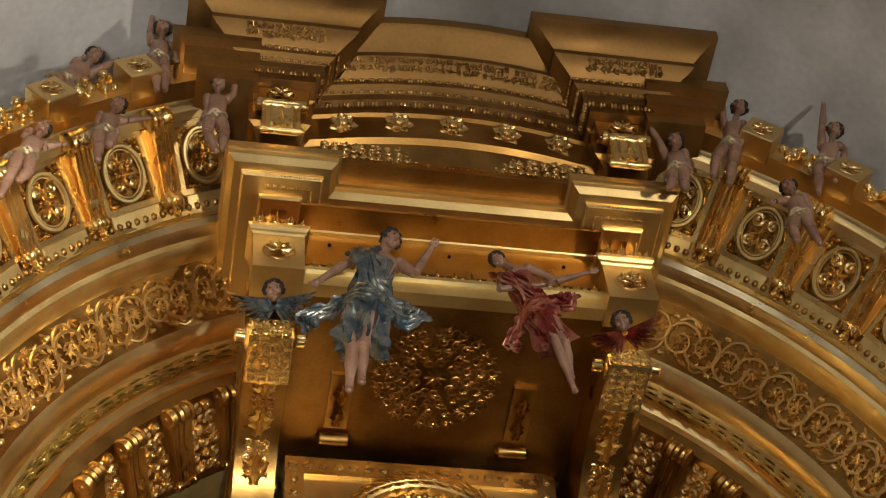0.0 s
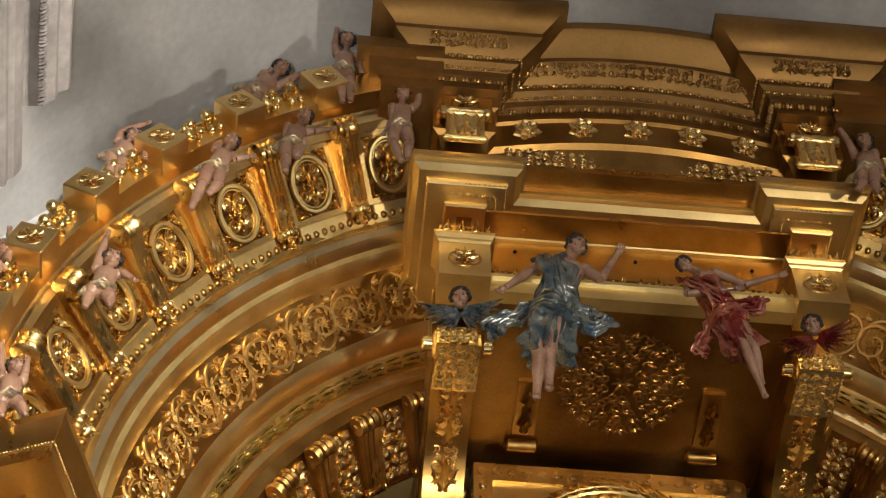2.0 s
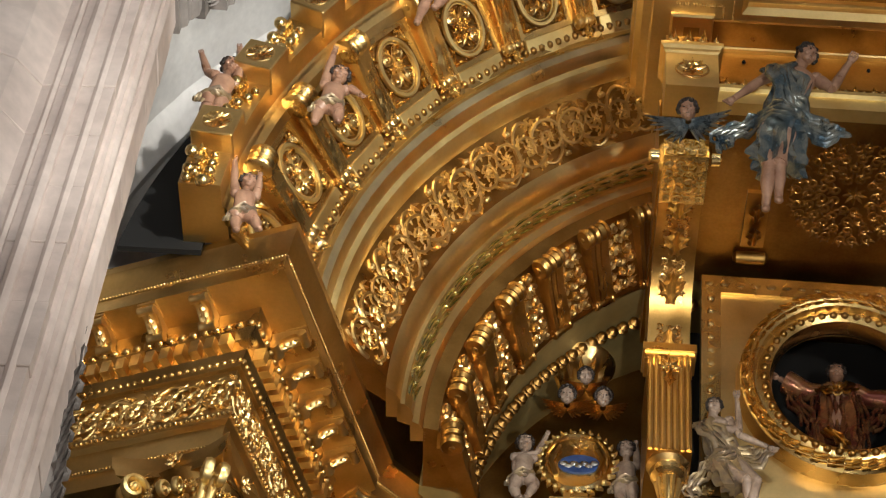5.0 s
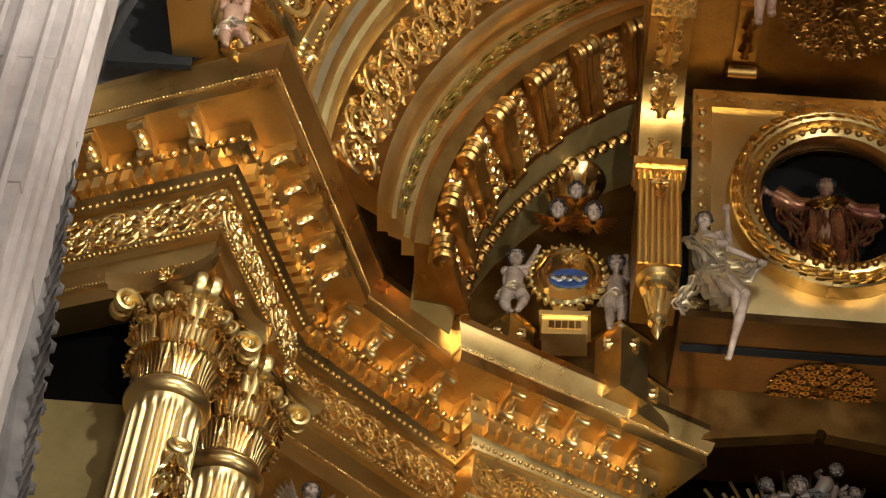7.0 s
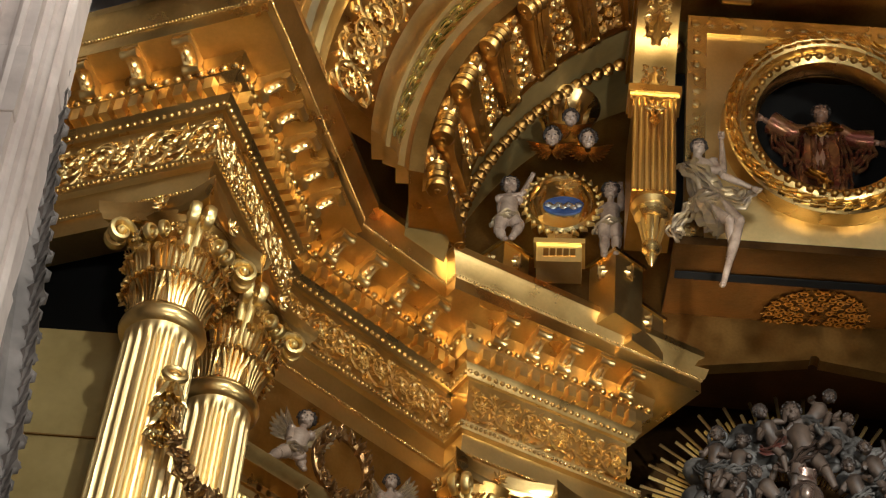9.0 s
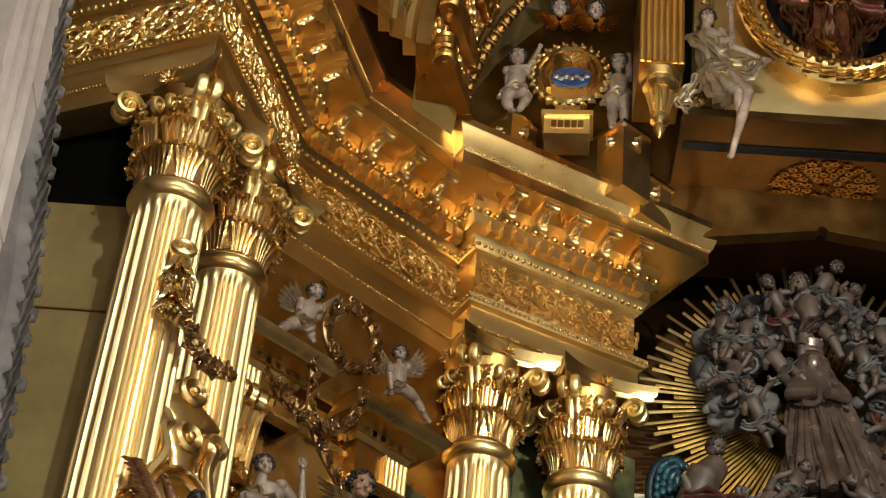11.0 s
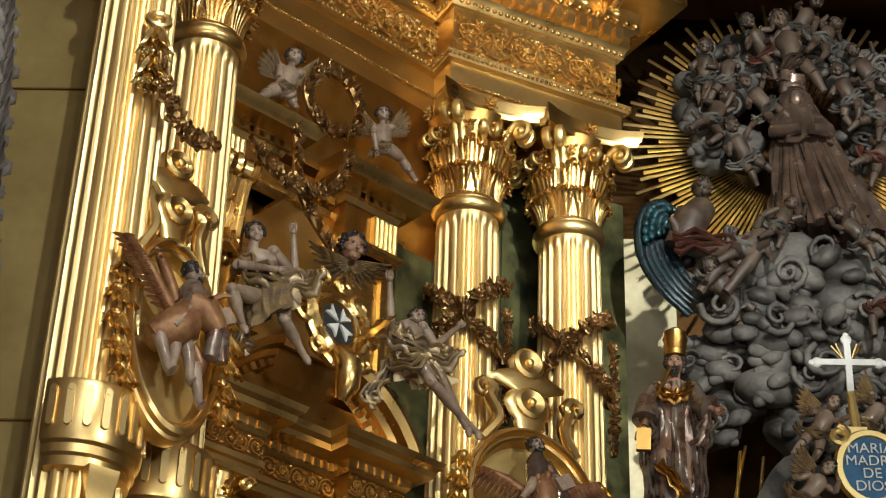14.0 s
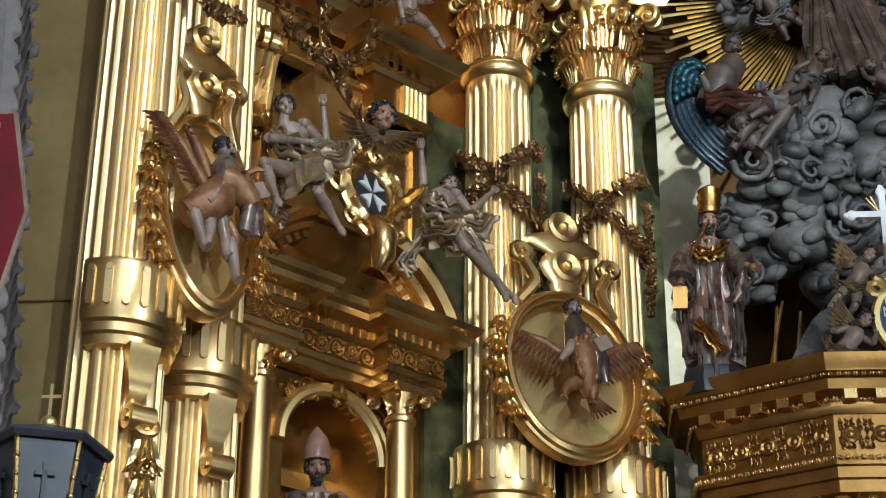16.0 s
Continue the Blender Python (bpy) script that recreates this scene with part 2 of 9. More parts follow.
ring("console_band", [(4.12, 12.42), (4.12, 13.2), (3.66, 13.3), (3.64, 13.25), (3.98, 12.45)], GOLD_DEEP, a0=-2, a1=182)
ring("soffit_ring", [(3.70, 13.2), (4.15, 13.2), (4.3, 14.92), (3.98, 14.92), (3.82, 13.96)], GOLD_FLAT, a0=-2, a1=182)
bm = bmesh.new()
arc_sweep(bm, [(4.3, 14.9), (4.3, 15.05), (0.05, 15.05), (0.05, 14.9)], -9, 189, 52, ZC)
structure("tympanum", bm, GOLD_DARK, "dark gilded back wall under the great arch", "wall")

for side in (-1, 1):  # near-black sheet painting shade between arch's back and vault, widest at the springing
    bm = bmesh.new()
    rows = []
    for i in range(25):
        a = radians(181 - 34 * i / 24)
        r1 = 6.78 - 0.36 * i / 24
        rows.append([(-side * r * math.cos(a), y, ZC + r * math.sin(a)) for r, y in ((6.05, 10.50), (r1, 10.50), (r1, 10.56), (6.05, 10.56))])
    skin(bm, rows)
    structure("arch_gap_shade", bm, SHADE_AND_METAL, "near-black sheet painting the shade between the arch and the vault", "backdrop")

# ---------------------------------------------------------------- main entablature of the left side
FACE_OUTER = [(-7.45, 11.74), (-5.60, 11.0), (-5.10, 12.75), (-5.45, 13.0)]
FACE_BAY = [(-5.25, 12.85), (-5.12, 13.16), (-3.62, 14.62), (-3.3, 14.9)]
FACE_INNER = [(-3.75, 14.85), (-3.45, 14.33), (-1.86, 15.18), (-2.2, 15.7)]
ENTAB = {"architrave": [(-0.3, 11.8), (0.0, 11.8), (0.0, 11.98), (0.03, 12.0), (0.03, 12.2), (0.08, 12.22), (0.10, 12.30), (-0.3, 12.30)],
         "frieze": [(-0.3, 12.30), (0.0, 12.30), (0.0, 12.88), (-0.3, 12.88)],
         "cornice": [(-0.3, 12.88), (0.04, 12.88), (0.08, 12.98), (0.10, 13.0), (0.10, 13.14), (0.17, 13.2), (0.17, 13.28), (0.19, 13.40),
                     (0.50, 13.44), (0.50, 13.58), (0.53, 13.62), (0.57, 13.78), (0.60, 13.82), (0.60, 13.9), (-0.3, 13.9)]}
ENTS = []
for name, face in (("entablature", FACE_OUTER), ("entablature", FACE_BAY), ("entablature", FACE_INNER)):
    ent = thing(name, "gilded entablature with carved frieze, dentils and bracketed cornice", "entablature", kind="structure")
    for key, sec in ENTAB.items():
        bm = bmesh.new()
        path_sweep(bm, face, sec)
        part(key, bm, GOLD_MID if key == "cornice" else GOLD_SATIN, ent, smooth=30)
    ENTS.append((ent, face))


# low wall that stands behind the cornice between the springing and the bay
bm = bmesh.new()
path_sweep(bm, [(-5.3, 12.3), (-4.55, 13.55), (-3.75, 14.75), (-3.6, 15.0)], [(0.0, 13.5), (0.0, 15.6), (-0.15, 15.6), (-0.15, 13.5)])
structure("springing_wall", bm, GOLD_DEEP, "gilded low wall behind the main cornice", "wall")

# ---------------------------------------------------------------- carved ornament, each made once
def flower(bm, c=(0, 0, 0), r=0.1, petals=8, h=0.4, m=None):
    """A rosette that faces +z."""
    vs = []
    for ringno, (rr, k, up) in enumerate(((r, petals, 0.0), (r * 0.62, petals - 2, r * h * 0.5))):
        for i in range(k):
            a = 2 * math.pi * (i + 0.5 * ringno) / k
            d = Vector((math.cos(a), math.sin(a), 0))
            vs += leaf(bm, d * rr * 0.18 + Vector((0, 0, up)), d * rr + Vector((0, 0, up + r * h * 0.3)), (0, 0, 1), rr * 2.0 / k, 0.12, 1, 0.3)
    vs += blob(bm, (0, 0, r * h * 0.6), (r * 0.2, r * 0.2, r * 0.25), sub=1)
    move(bm, vs, Matrix.Translation(c) @ (m if m is not None else Matrix()))
    return vs


def rinceau(seed, w, h, depth=0.05):
    """An acanthus scroll of width w and height h in the xy plane, in rounded relief: two spirals with flowers, broad leaves, buds."""
    rnd = random.Random(seed)
    bm = bmesh.new()
    s = h / 2
    for cx, cy, sgn, turn in ((-w * 0.25, h * 0.02, 1, 200), (w * 0.25, -h * 0.02, -1, 20)):
        n = 24
        pts = spiral((cx, cy), s * 0.78, s * 0.20, turn, sgn * 1.35, n, depth * 0.35)
        tube(bm, pts, [depth * (0.30 - 0.12 * i / n) for i in range(n + 1)], 6)
        flower(bm, (cx, cy, depth * 0.3), s * 0.30, 6, 0.5)
        for k in range(20):
            p, q = Vector(pts[1 + k]), Vector(pts[3 + k])
            d = (q - p).normalized()
            out = Vector((d.y, -d.x, 0)) * sgn
            ln = s * rnd.uniform(0.26, 0.42) * (1 - 0.015 * k)
            side = out if k % 2 else -out
            leaf(bm, p, p + (d * rnd.uniform(0.5, 0.9) + side * 0.7 + Vector((0, 0, 0.12))).normalized() * ln, (0, 0, 1), ln * 0.27, 0.08, 2, 0.42)
    for sx in (-1, 1):
        for sy in (-1, 1):
            c = Vector((sx * w * 0.46, sy * h * 0.42, 0.0))
            for a in (200, 245, 290) if sy > 0 else (70, 115, 160):
                a = radians(a if sx > 0 else 180 - a)
                leaf(bm, c, c + Vector((math.cos(a), math.sin(a), 0.05)) * s * 0.36, (0, 0, 1), s * 0.11, 0.05, 1, 0.45)
            blob(bm, (sx * w * 0.02, sy * h * 0.38, depth * 0.2), depth * 0.42, sub=1)
    stem = smooth([(-w * 0.5, -h * 0.34, 0.0), (-w * 0.28, -h * 0.45, depth * 0.1), (-w * 0.06, -h * 0.26, depth * 0.15), (w * 0.06, h * 0.26, depth * 0.15), (w * 0.28, h * 0.45, depth * 0.1), (w * 0.5, h * 0.34, 0.0)], 4)
    tube(bm, stem, depth * 0.26, 6)
    for k in range(9):
        c, a = Vector((rnd.uniform(-0.46, 0.46) * w, rnd.choice((-1, 1)) * rnd.uniform(0.2, 0.44) * h, 0)), rnd.uniform(0, 6.28)
        leaf(bm, c, c + Vector((math.cos(a), math.sin(a), 0.05)) * s * 0.3, (0, 0, 1), s * 0.10, 0.05, 1, 0.45)
    return mesh_of(bm, "scroll_ornament", 50)


def foliage_oval(w, h, depth=0.05):
    """Cross-shaped foliage for an oval medallion."""
    bm = bmesh.new()
    flower(bm, (0, 0, depth * 0.5), min(w, h) * 0.17, 6)
    for sx in (-1, 1):
        for sy in (-1, 1):
            c = (sx * w * 0.22, sy * h * 0.22)
            tube(bm, spiral(c, w * 0.17, w * 0.05, 45 if sx * sy > 0 else 135, sx * sy * 1.2, 14, depth * 0.5), depth * 0.36, 5)
            blob(bm, (*c, depth * 0.6), depth * 0.5, sub=1)
            leaf(bm, (0, 0, depth * 0.3), (sx * w * 0.36, sy * h * 0.10, depth * 0.4), (0, 0, 1), w * 0.07, 0.15, 2, 0.4)
            leaf(bm, (0, 0, depth * 0.3), (sx * w * 0.10, sy * h * 0.42, depth * 0.4), (0, 0, 1), w * 0.07, 0.15, 2, 0.4)
    return mesh_of(bm, "foliage", 50)


def oval_ring(bm, rx, ry, t, n=40, z=0.0):
    tube(bm, [(rx * math.cos(2 * math.pi * i / n), ry * math.sin(2 * math.pi * i / n), z) for i in range(n)] + [(rx, 0, z)], t, 6)


def scroll_console(w, ln, h):
    """A ribbed scroll bracket along y (its roll at +y), rising along z."""
    bm = bmesh.new()
    n = 16
    rings = []
    for i in range(n + 1):
        s = i / n
        y = ln * (0.5 - s)
        z = h * (0.95 * (1 - s) ** 1.6 + 0.28 * math.sin(math.pi * s) * s + 0.32 * s * s)
        row = [(-w / 2, y, -0.02)]
        for k in range(11):
            x = -w / 2 + w * k / 10
            row.append((x, y, z + (0.018 if k in (0, 2, 5, 8, 10) else -0.012)))
        row.append((w / 2, y, -0.02))
        rings.append(row)
    skin(bm, rings)
    r = h * 0.52
    for y, z, rr, ww in ((ln * 0.5, h * 0.60, r, w * 1.35), (-ln * 0.5, h * 0.22, r * 0.5, w * 1.15)):
        outline = [(rr * 0.3, -ww / 2), (rr * 0.85, -ww / 2 + 0.01), (rr, -ww * 0.40), (rr * 0.8, -ww * 0.34), (rr * 0.92, -ww * 0.25), (rr * 0.78, -ww * 0.1), (rr * 0.95, 0),
                   (rr * 0.78, ww * 0.1), (rr * 0.92, ww * 0.25), (rr * 0.8, ww * 0.34), (rr, ww * 0.40), (rr * 0.85, ww / 2 - 0.01), (rr * 0.3, ww / 2)]
        lathe(bm, outline, 16, Matrix.Translation((0, y, z)) @ pose(0, 0, 0, 0, 90, 0))
        for sx in (-1, 1):
            blob(bm, (sx * ww * 0.5, y, z), (0.02, rr * 0.3, rr * 0.3), sub=1)
    leaf(bm, (0, -ln * 0.42, h * 0.35), (0, ln * 0.1, h * 0.62), (0, 0, 1), w * 0.3, 0.08, 3, 0.25)
    return mesh_of(bm, "console", 40)


def beads(path, r, step, sub=1, stretch=1.0):
    """A row of beads along 3D points, joined."""
    bm = bmesh.new()
    pts = [Vector(p) for p in path]
    for a, b in zip(pts, pts[1:]):
        ln = (b - a).length
        k = max(1, int(ln / step))
        turn = frame_of((0, 0, 0), b - a, (0, 0, 1)) if ln > 1e-6 else Matrix()
        for i in range(k):
            p = a.lerp(b, (i + 0.5) / k)
            bmesh.ops.create_icosphere(bm, subdivisions=sub, radius=1, matrix=Matrix.Translation(p) @ turn @ Matrix.Diagonal((step * 0.44, r * 0.9, r * 1.1 * stretch, 1)))
    return mesh_of(bm, "beads", 60)


def offset_line(face, out, z):
    bm = bmesh.new()
    vs = path_sweep(bm, face, [(out, z), (out + 0.01, z), (out, z + 0.01)])
    res = [v.co.copy() for v in vs[::3]]
    bm.free()
    return res


def leaf_row(path, size, step, lean=0.35):
    """A carved row of rounded grooved tongues with darts between them, along 3D points; out is to the right of the way."""
    bm = bmesh.new()
    pts = [Vector(p) for p in path]
    for a, b in zip(pts, pts[1:]):
        d = b - a
        ln = d.length
        d.normalize()
        n = Vector((d.y, -d.x, 0)).normalized()
        k = max(1, int(ln / step))
        turn = frame_of((0, 0, 0), d, Vector((0, 0, 1)) + n * lean)
        for i in range(k):
            p = a.lerp(b, (i + 0.5) / k)
            q = p + d * (ln / k / 2)
            for u in (-1, 1):
                blob(bm, p + d * u * step * 0.17, (step * 0.19, size * 0.34, size * 0.56), turn, 1)
            blob(bm, q - Vector((0, 0, size * 0.12)), (step * 0.08, size * 0.26, size * 0.40), turn, 1)
    return mesh_of(bm, "carved_row", 60)


def thicket(seed, w, h, pitch=0.13, depth=0.045):
    """Dense low foliage filling w by h in the xy plane: hooked stems, broad leaves lying flat, buds."""
    rnd = random.Random(seed)
    bm = bmesh.new()
    nx, ny = max(1, round(w / pitch)), max(1, round(h / pitch))
    for i in range(nx):
        for j in range(ny):
            c = Vector((w * ((i + 0.5) / nx - 0.5) + rnd.uniform(-0.15, 0.15) * pitch, h * ((j + 0.5) / ny - 0.5) + rnd.uniform(-0.15, 0.15) * pitch, depth * 0.1))
            r = pitch * rnd.uniform(0.38, 0.5)
            turn = rnd.uniform(0, 360)
            sg = rnd.choice((-1, 1))
            tube(bm, [(c.x + x, c.y + y, depth * 0.3) for x, y, _ in spiral((0, 0), r, r * 0.3, turn, sg * 0.95, 9)], [depth * (0.40 - 0.18 * t / 9) for t in range(10)], 5)
            blob(bm, c + Vector((0, 0, depth * 0.15)), depth * rnd.uniform(0.3, 0.42), sub=1)
            for k in range(4):
                a = radians(turn + 90 * k + rnd.uniform(-20, 20))
                v = Vector((math.cos(a), math.sin(a), 0.06))
                leaf(bm, c + v * r * 0.35, c + v * r * 1.35, (0, 0, 1), r * 0.34, 0.05, 1, 0.4)
    return mesh_of(bm, "foliage", 50)


# ---------------------------------------------------------------- ornament of the great arch
def cone_frame(a, r0, y0, r1, y1, s=0.5):
    """The frame on a splayed band at angle a: x along the arch, y outwards up the slope from (r0, y0) to (r1, y1), z off the face."""
    a = radians(a)
    er = Vector((math.cos(a), 0, math.sin(a)))
    yy = (er * (r1 - r0) + Vector((0, y1 - y0, 0))).normalized()
    xx = Vector((math.sin(a), 0, -math.cos(a)))
    zz = xx.cross(yy)
    m = Matrix((xx, yy, zz)).transposed().to_4x4()
    r, y = r0 + (r1 - r0) * s, y0 + (y1 - y0) * s
    m.translation = er * r + Vector((0, y, ZC))
    return m


BAND = (5.24, 11.0, 5.80, 10.22)
SPANS = [a for a in (118.2, 128.2, 138.2, 148.2, 158.2, 168.2, 178.2)]
ANGLES = SPANS + [180 - a for a in SPANS]
CONS = [a + 5 for a in SPANS[:-1]] + [175 - a for a in SPANS[:-1]]
bm = bmesh.new()
for lo, hi in (((-0.33, -0.36, 0), (-0.27, 0.42, 0.045)), ((0.27, -0.36, 0), (0.33, 0.42, 0.045)), ((-0.27, 0.36, 0), (0.27, 0.42, 0.045)), ((-0.27, -0.36, 0), (0.27, -0.30, 0.045))):
    box(bm, lo, hi)
panel_me = mesh_of(bm, "panel_frame", 30)
bm = bmesh.new()
oval_ring(bm, 0.225, 0.29, 0.027, 40, 0.05)
oval_ring(bm, 0.19, 0.25, 0.010, 40, 0.045)
ring_me = mesh_of(bm, "oval_ring", 60)
fol_me = foliage_oval(0.42, 0.54, 0.07)
bm = bmesh.new()
for sx in (-1, 1):
    for sy in (-1, 1):
        leaf(bm, (sx * 0.25, sy * 0.30 + 0.03, 0.01), (sx * 0.12, sy * 0.31 + 0.03, 0.02), (0, 0, 1), 0.045, 0.3, 2, 0.5)
        leaf(bm, (sx * 0.25, sy * 0.30 + 0.03, 0.01), (sx * 0.24, sy * 0.14 + 0.03, 0.02), (0, 0, 1), 0.045, 0.3, 2, 0.5)
corner_me = mesh_of(bm, "corner_leaves", 50)
bm = bmesh.new()
v = box(bm, (-0.29, -0.105, 0), (0.29, 0.105, 0.05))
bmesh.ops.bevel(bm, geom=list(bm.edges), offset=0.008, segments=1, affect="EDGES")
tablet_me = mesh_of(bm, "tablet", 30)
ground_me = thicket(17, 0.52, 0.66, 0.11, 0.03)
for a in ANGLES:
    m = cone_frame(a, *BAND)
    med = thing("medallion_panel", "gilded panel with an oval ring of pierced foliage, on the arch", "relief panel", m, "medallion panels on the arch")
    link("panel_frame", panel_me, GOLD, med)
    link("oval_ring", ring_me, PALE_GOLD, med, "burnished gold oval ring", Matrix.Translation((0, 0.03, 0)))
    link("foliage", fol_me, GOLD, med, "", Matrix.Translation((0, 0.03, 0)))
    link("corner_leaves", corner_me, GOLD_BRIGHT, med)
    link("ground_foliage", ground_me, GOLD_DEEP, med)
    link("tablet", tablet_me, PALE_GOLD, med, "plain pale gold tablet", Matrix.Translation((0, -0.465, 0.02)))
con_me = scroll_console(0.20, 0.86, 0.26)
bm = bmesh.new()
for k in range(3):
    blob(bm, (0, -0.045 * k, 0.03), (0.05 - 0.008 * k, 0.03, 0.04), sub=1)
leaf(bm, (0, 0.04, 0.03), (0, -0.12, 0.05), (0, 0, 1), 0.07, 0.2, 2, 0.4)
drop_me = mesh_of(bm, "leaf_drop", 50)
for a in CONS:
    m = cone_frame(a, *BAND)
    con = thing("scroll_console", "ribbed gilded scroll bracket between arch panels", "bracket", m, "scroll brackets on the arch")
    link("bracket_body", con_me, GOLD, con, "", Matrix.Translation((0, 0.06, 0)))
    link("leaf_drop", drop_me, GOLD_BRIGHT, con, "", Matrix.Translation((0, -0.44, 0.05)))
bm = bmesh.new()
blob(bm, (0, 0, 0), (0.042, 0.05, 0.045), sub=1)
egg_me = mesh_of(bm, "bead", 60)
for i in range(152):
    a = 2 + i * 1.16
    link("bead", egg_me, GOLD_DEEP, arch, "", cone_frame(a, 5.14, 11.02, 5.26, 10.95, 0.5) @ Matrix.Translation((0, 0, 0.02)))
# crest: square blocks with rosettes, and cut foliage between them
bm = bmesh.new()
box(bm, (-0.19, -0.20, -0.1), (0.19, 0.18, 0.20))
bmesh.ops.bevel(bm, geom=list(bm.edges), offset=0.012, segments=1, affect="EDGES")
block_me = mesh_of(bm, "block", 30)
bm = bmesh.new()
flower(bm, (0, 0, 0), 0.13, 8, 0.6)
tube(bm, spiral((0, 0), 0.12, 0.12, 0, 1, 20, 0.0), 0.014, 5)
ros_me = mesh_of(bm, "rosette", 50)
bm = bmesh.new()
rnd = random.Random(4)
for k in range(10):
    d = Vector((rnd.uniform(-1, 1), rnd.uniform(-0.4, 1), rnd.uniform(0.2, 1))).normalized()
    c = Vector((rnd.uniform(-0.2, 0.2), rnd.uniform(-0.08, 0.1), 0.02))
    leaf(bm, c, c + d * rnd.uniform(0.10, 0.17), (d.x * 0.3, -0.4, 1), 0.06, 0.1, 2, 0.5)
for k in range(14):
    blob(bm, (rnd.uniform(-0.24, 0.24), rnd.uniform(-0.1, 0.12), rnd.uniform(0.03, 0.10)), rnd.uniform(0.035, 0.065), sub=2)
tuft_me = mesh_of(bm, "foliage_tuft", 50)
CREST = (5.86, 9.86, 6.22, 9.86)
for a in [123.7 + 10 * k for k in range(6)] + [56.3 - 10 * k for k in range(6)]:
    blk = thing("crest_block", "square gilded block with a rosette on the arch crest", "block", cone_frame(a, *CREST), "crest blocks on the arch")
    link("block", block_me, GOLD_SATIN, blk)
    link("rosette", ros_me, GOLD, blk, "", Matrix.Translation((0, -0.01, 0.20)) @ Matrix.Diagonal((1, 1, 0.45, 1)))
for a in [128.7 + 10 * k for k in range(6)] + [51.3 - 10 * k for k in range(6)]:
    link("foliage_tuft", tuft_me, GOLD_BRIGHT, arch, "", cone_frame(a, *CREST) @ Matrix.Translation((0.03 * math.sin(a * 3), 0, 0)) @ pose(0, 0, 0, 0, 0, 12 * math.sin(a)))
# scrolls of the wide band, and laurel on the inner torus
rin = [rinceau(11, 0.62, 0.60, 0.08), rinceau(12, 0.62, 0.58, 0.08)]
for i in range(24):
    m = cone_frame(5 + i * 7.4, 4.42, 12.02, 4.95, 11.40, 0.5)
    link("scroll_ornament", rin[i % 2], GOLD_SATIN, arch, "", m @ pose(0, 0, 0, 0, 0, 180 * (i % 2)))
bm = bmesh.new()
for sx in (-1, 0, 1):
    leaf(bm, (-0.10, sx * 0.045, 0), (0.10, sx * 0.06, 0.015), (0, 0, 1), 0.035, 0.12, 1, 0.5)
blob(bm, (0.08, 0, 0.03), 0.022, sub=1)
laurel_me = mesh_of(bm, "laurel_bundle", 50)
for i in range(60):
    link("laurel_bundle", laurel_me, LAUREL, arch, "", cone_frame(1.5 + i * 3, 4.21, 12.28, 4.30, 12.13, 0.5))
con2_me = scroll_console(0.24, 0.80, 0.22)
fol2_me = thicket(15, 0.34, 0.74, 0.12, 0.075)
IN = (3.66, 13.25, 3.98, 12.45)
for a in CONS + [183.2, -3.2]:
    con = thing("scroll_console", "dark gilded scroll bracket on the inner arch ring", "bracket", cone_frame(a, *IN), "scroll brackets on the inner ring")
    link("bracket_body", con2_me, GOLD_DEEP, con)
for a in ANGLES:
    link("scroll_ornament", fol2_me, GOLD_SATIN, arch, "", cone_frame(a, *IN))
bm = bmesh.new()
lathe(bm, [(0.03, -0.02), (0.03, 0.02), (0.062, 0.03), (0.066, 0.05), (0.03, 0.07), (0.026, 0.09), (0.052, 0.10), (0.055, 0.12), (0.02, 0.14), (0.008, 0.15)], 12)
spool_me = mesh_of(bm, "spool", 40)
for i in range(80):
    link("spool", spool_me, GOLD_DARK, arch, "", cone_frame(1 + i * 2.25, 3.70, 13.93, 3.80, 13.88))

# ---------------------------------------------------------------- ornament of the entablatures
bm = bmesh.new()
rows = []
for i in range(15):  # a scroll bracket: deep at the wall, shallow at its front, with a fluted underside
    t = i / 14
    low = 0.10 - 0.135 * (1 - t) ** 1.5 + 0.02 * math.sin(math.pi * t) - 0.03 * t ** 6
    rows.append([(-0.07, 0.27 * t, 0.14)] + [(-0.07 + 0.14 * k / 8, 0.27 * t, low - (0.012 if k in (0, 1, 4, 7, 8) else 0.0)) for k in range(9)] + [(0.07, 0.27 * t, 0.14)])
skin(bm, rows)
for y, z, r in ((0.265, 0.085, 0.042), (0.03, -0.015, 0.05)):
    lathe(bm, [(r * 0.3, -0.082), (r, -0.078), (r, -0.05), (r * 0.8, -0.03), (r * 0.9, 0), (r * 0.8, 0.03), (r, 0.05), (r, 0.078), (r * 0.3, 0.082)], 10, Matrix.Translation((0, y, z)) @ pose(0, 0, 0, 0, 90, 0))
leaf(bm, (0, 0.06, 0.0), (0, 0.24, 0.07), (0, -0.4, -1), 0.045, 0.06, 3, 0.4)
box(bm, (-0.085, -0.0, 0.13), (0.085, 0.30, 0.16))
mod_me = mesh_of(bm, "modillion", 40)
bm = bmesh.new()
box(bm, (-0.042, 0, 0), (0.042, 0.10, 0.135))
den_me = mesh_of(bm, "dentil", 30)
fr = [rinceau(21, 0.56, 0.50, 0.06), rinceau(22, 0.56, 0.48, 0.06)]
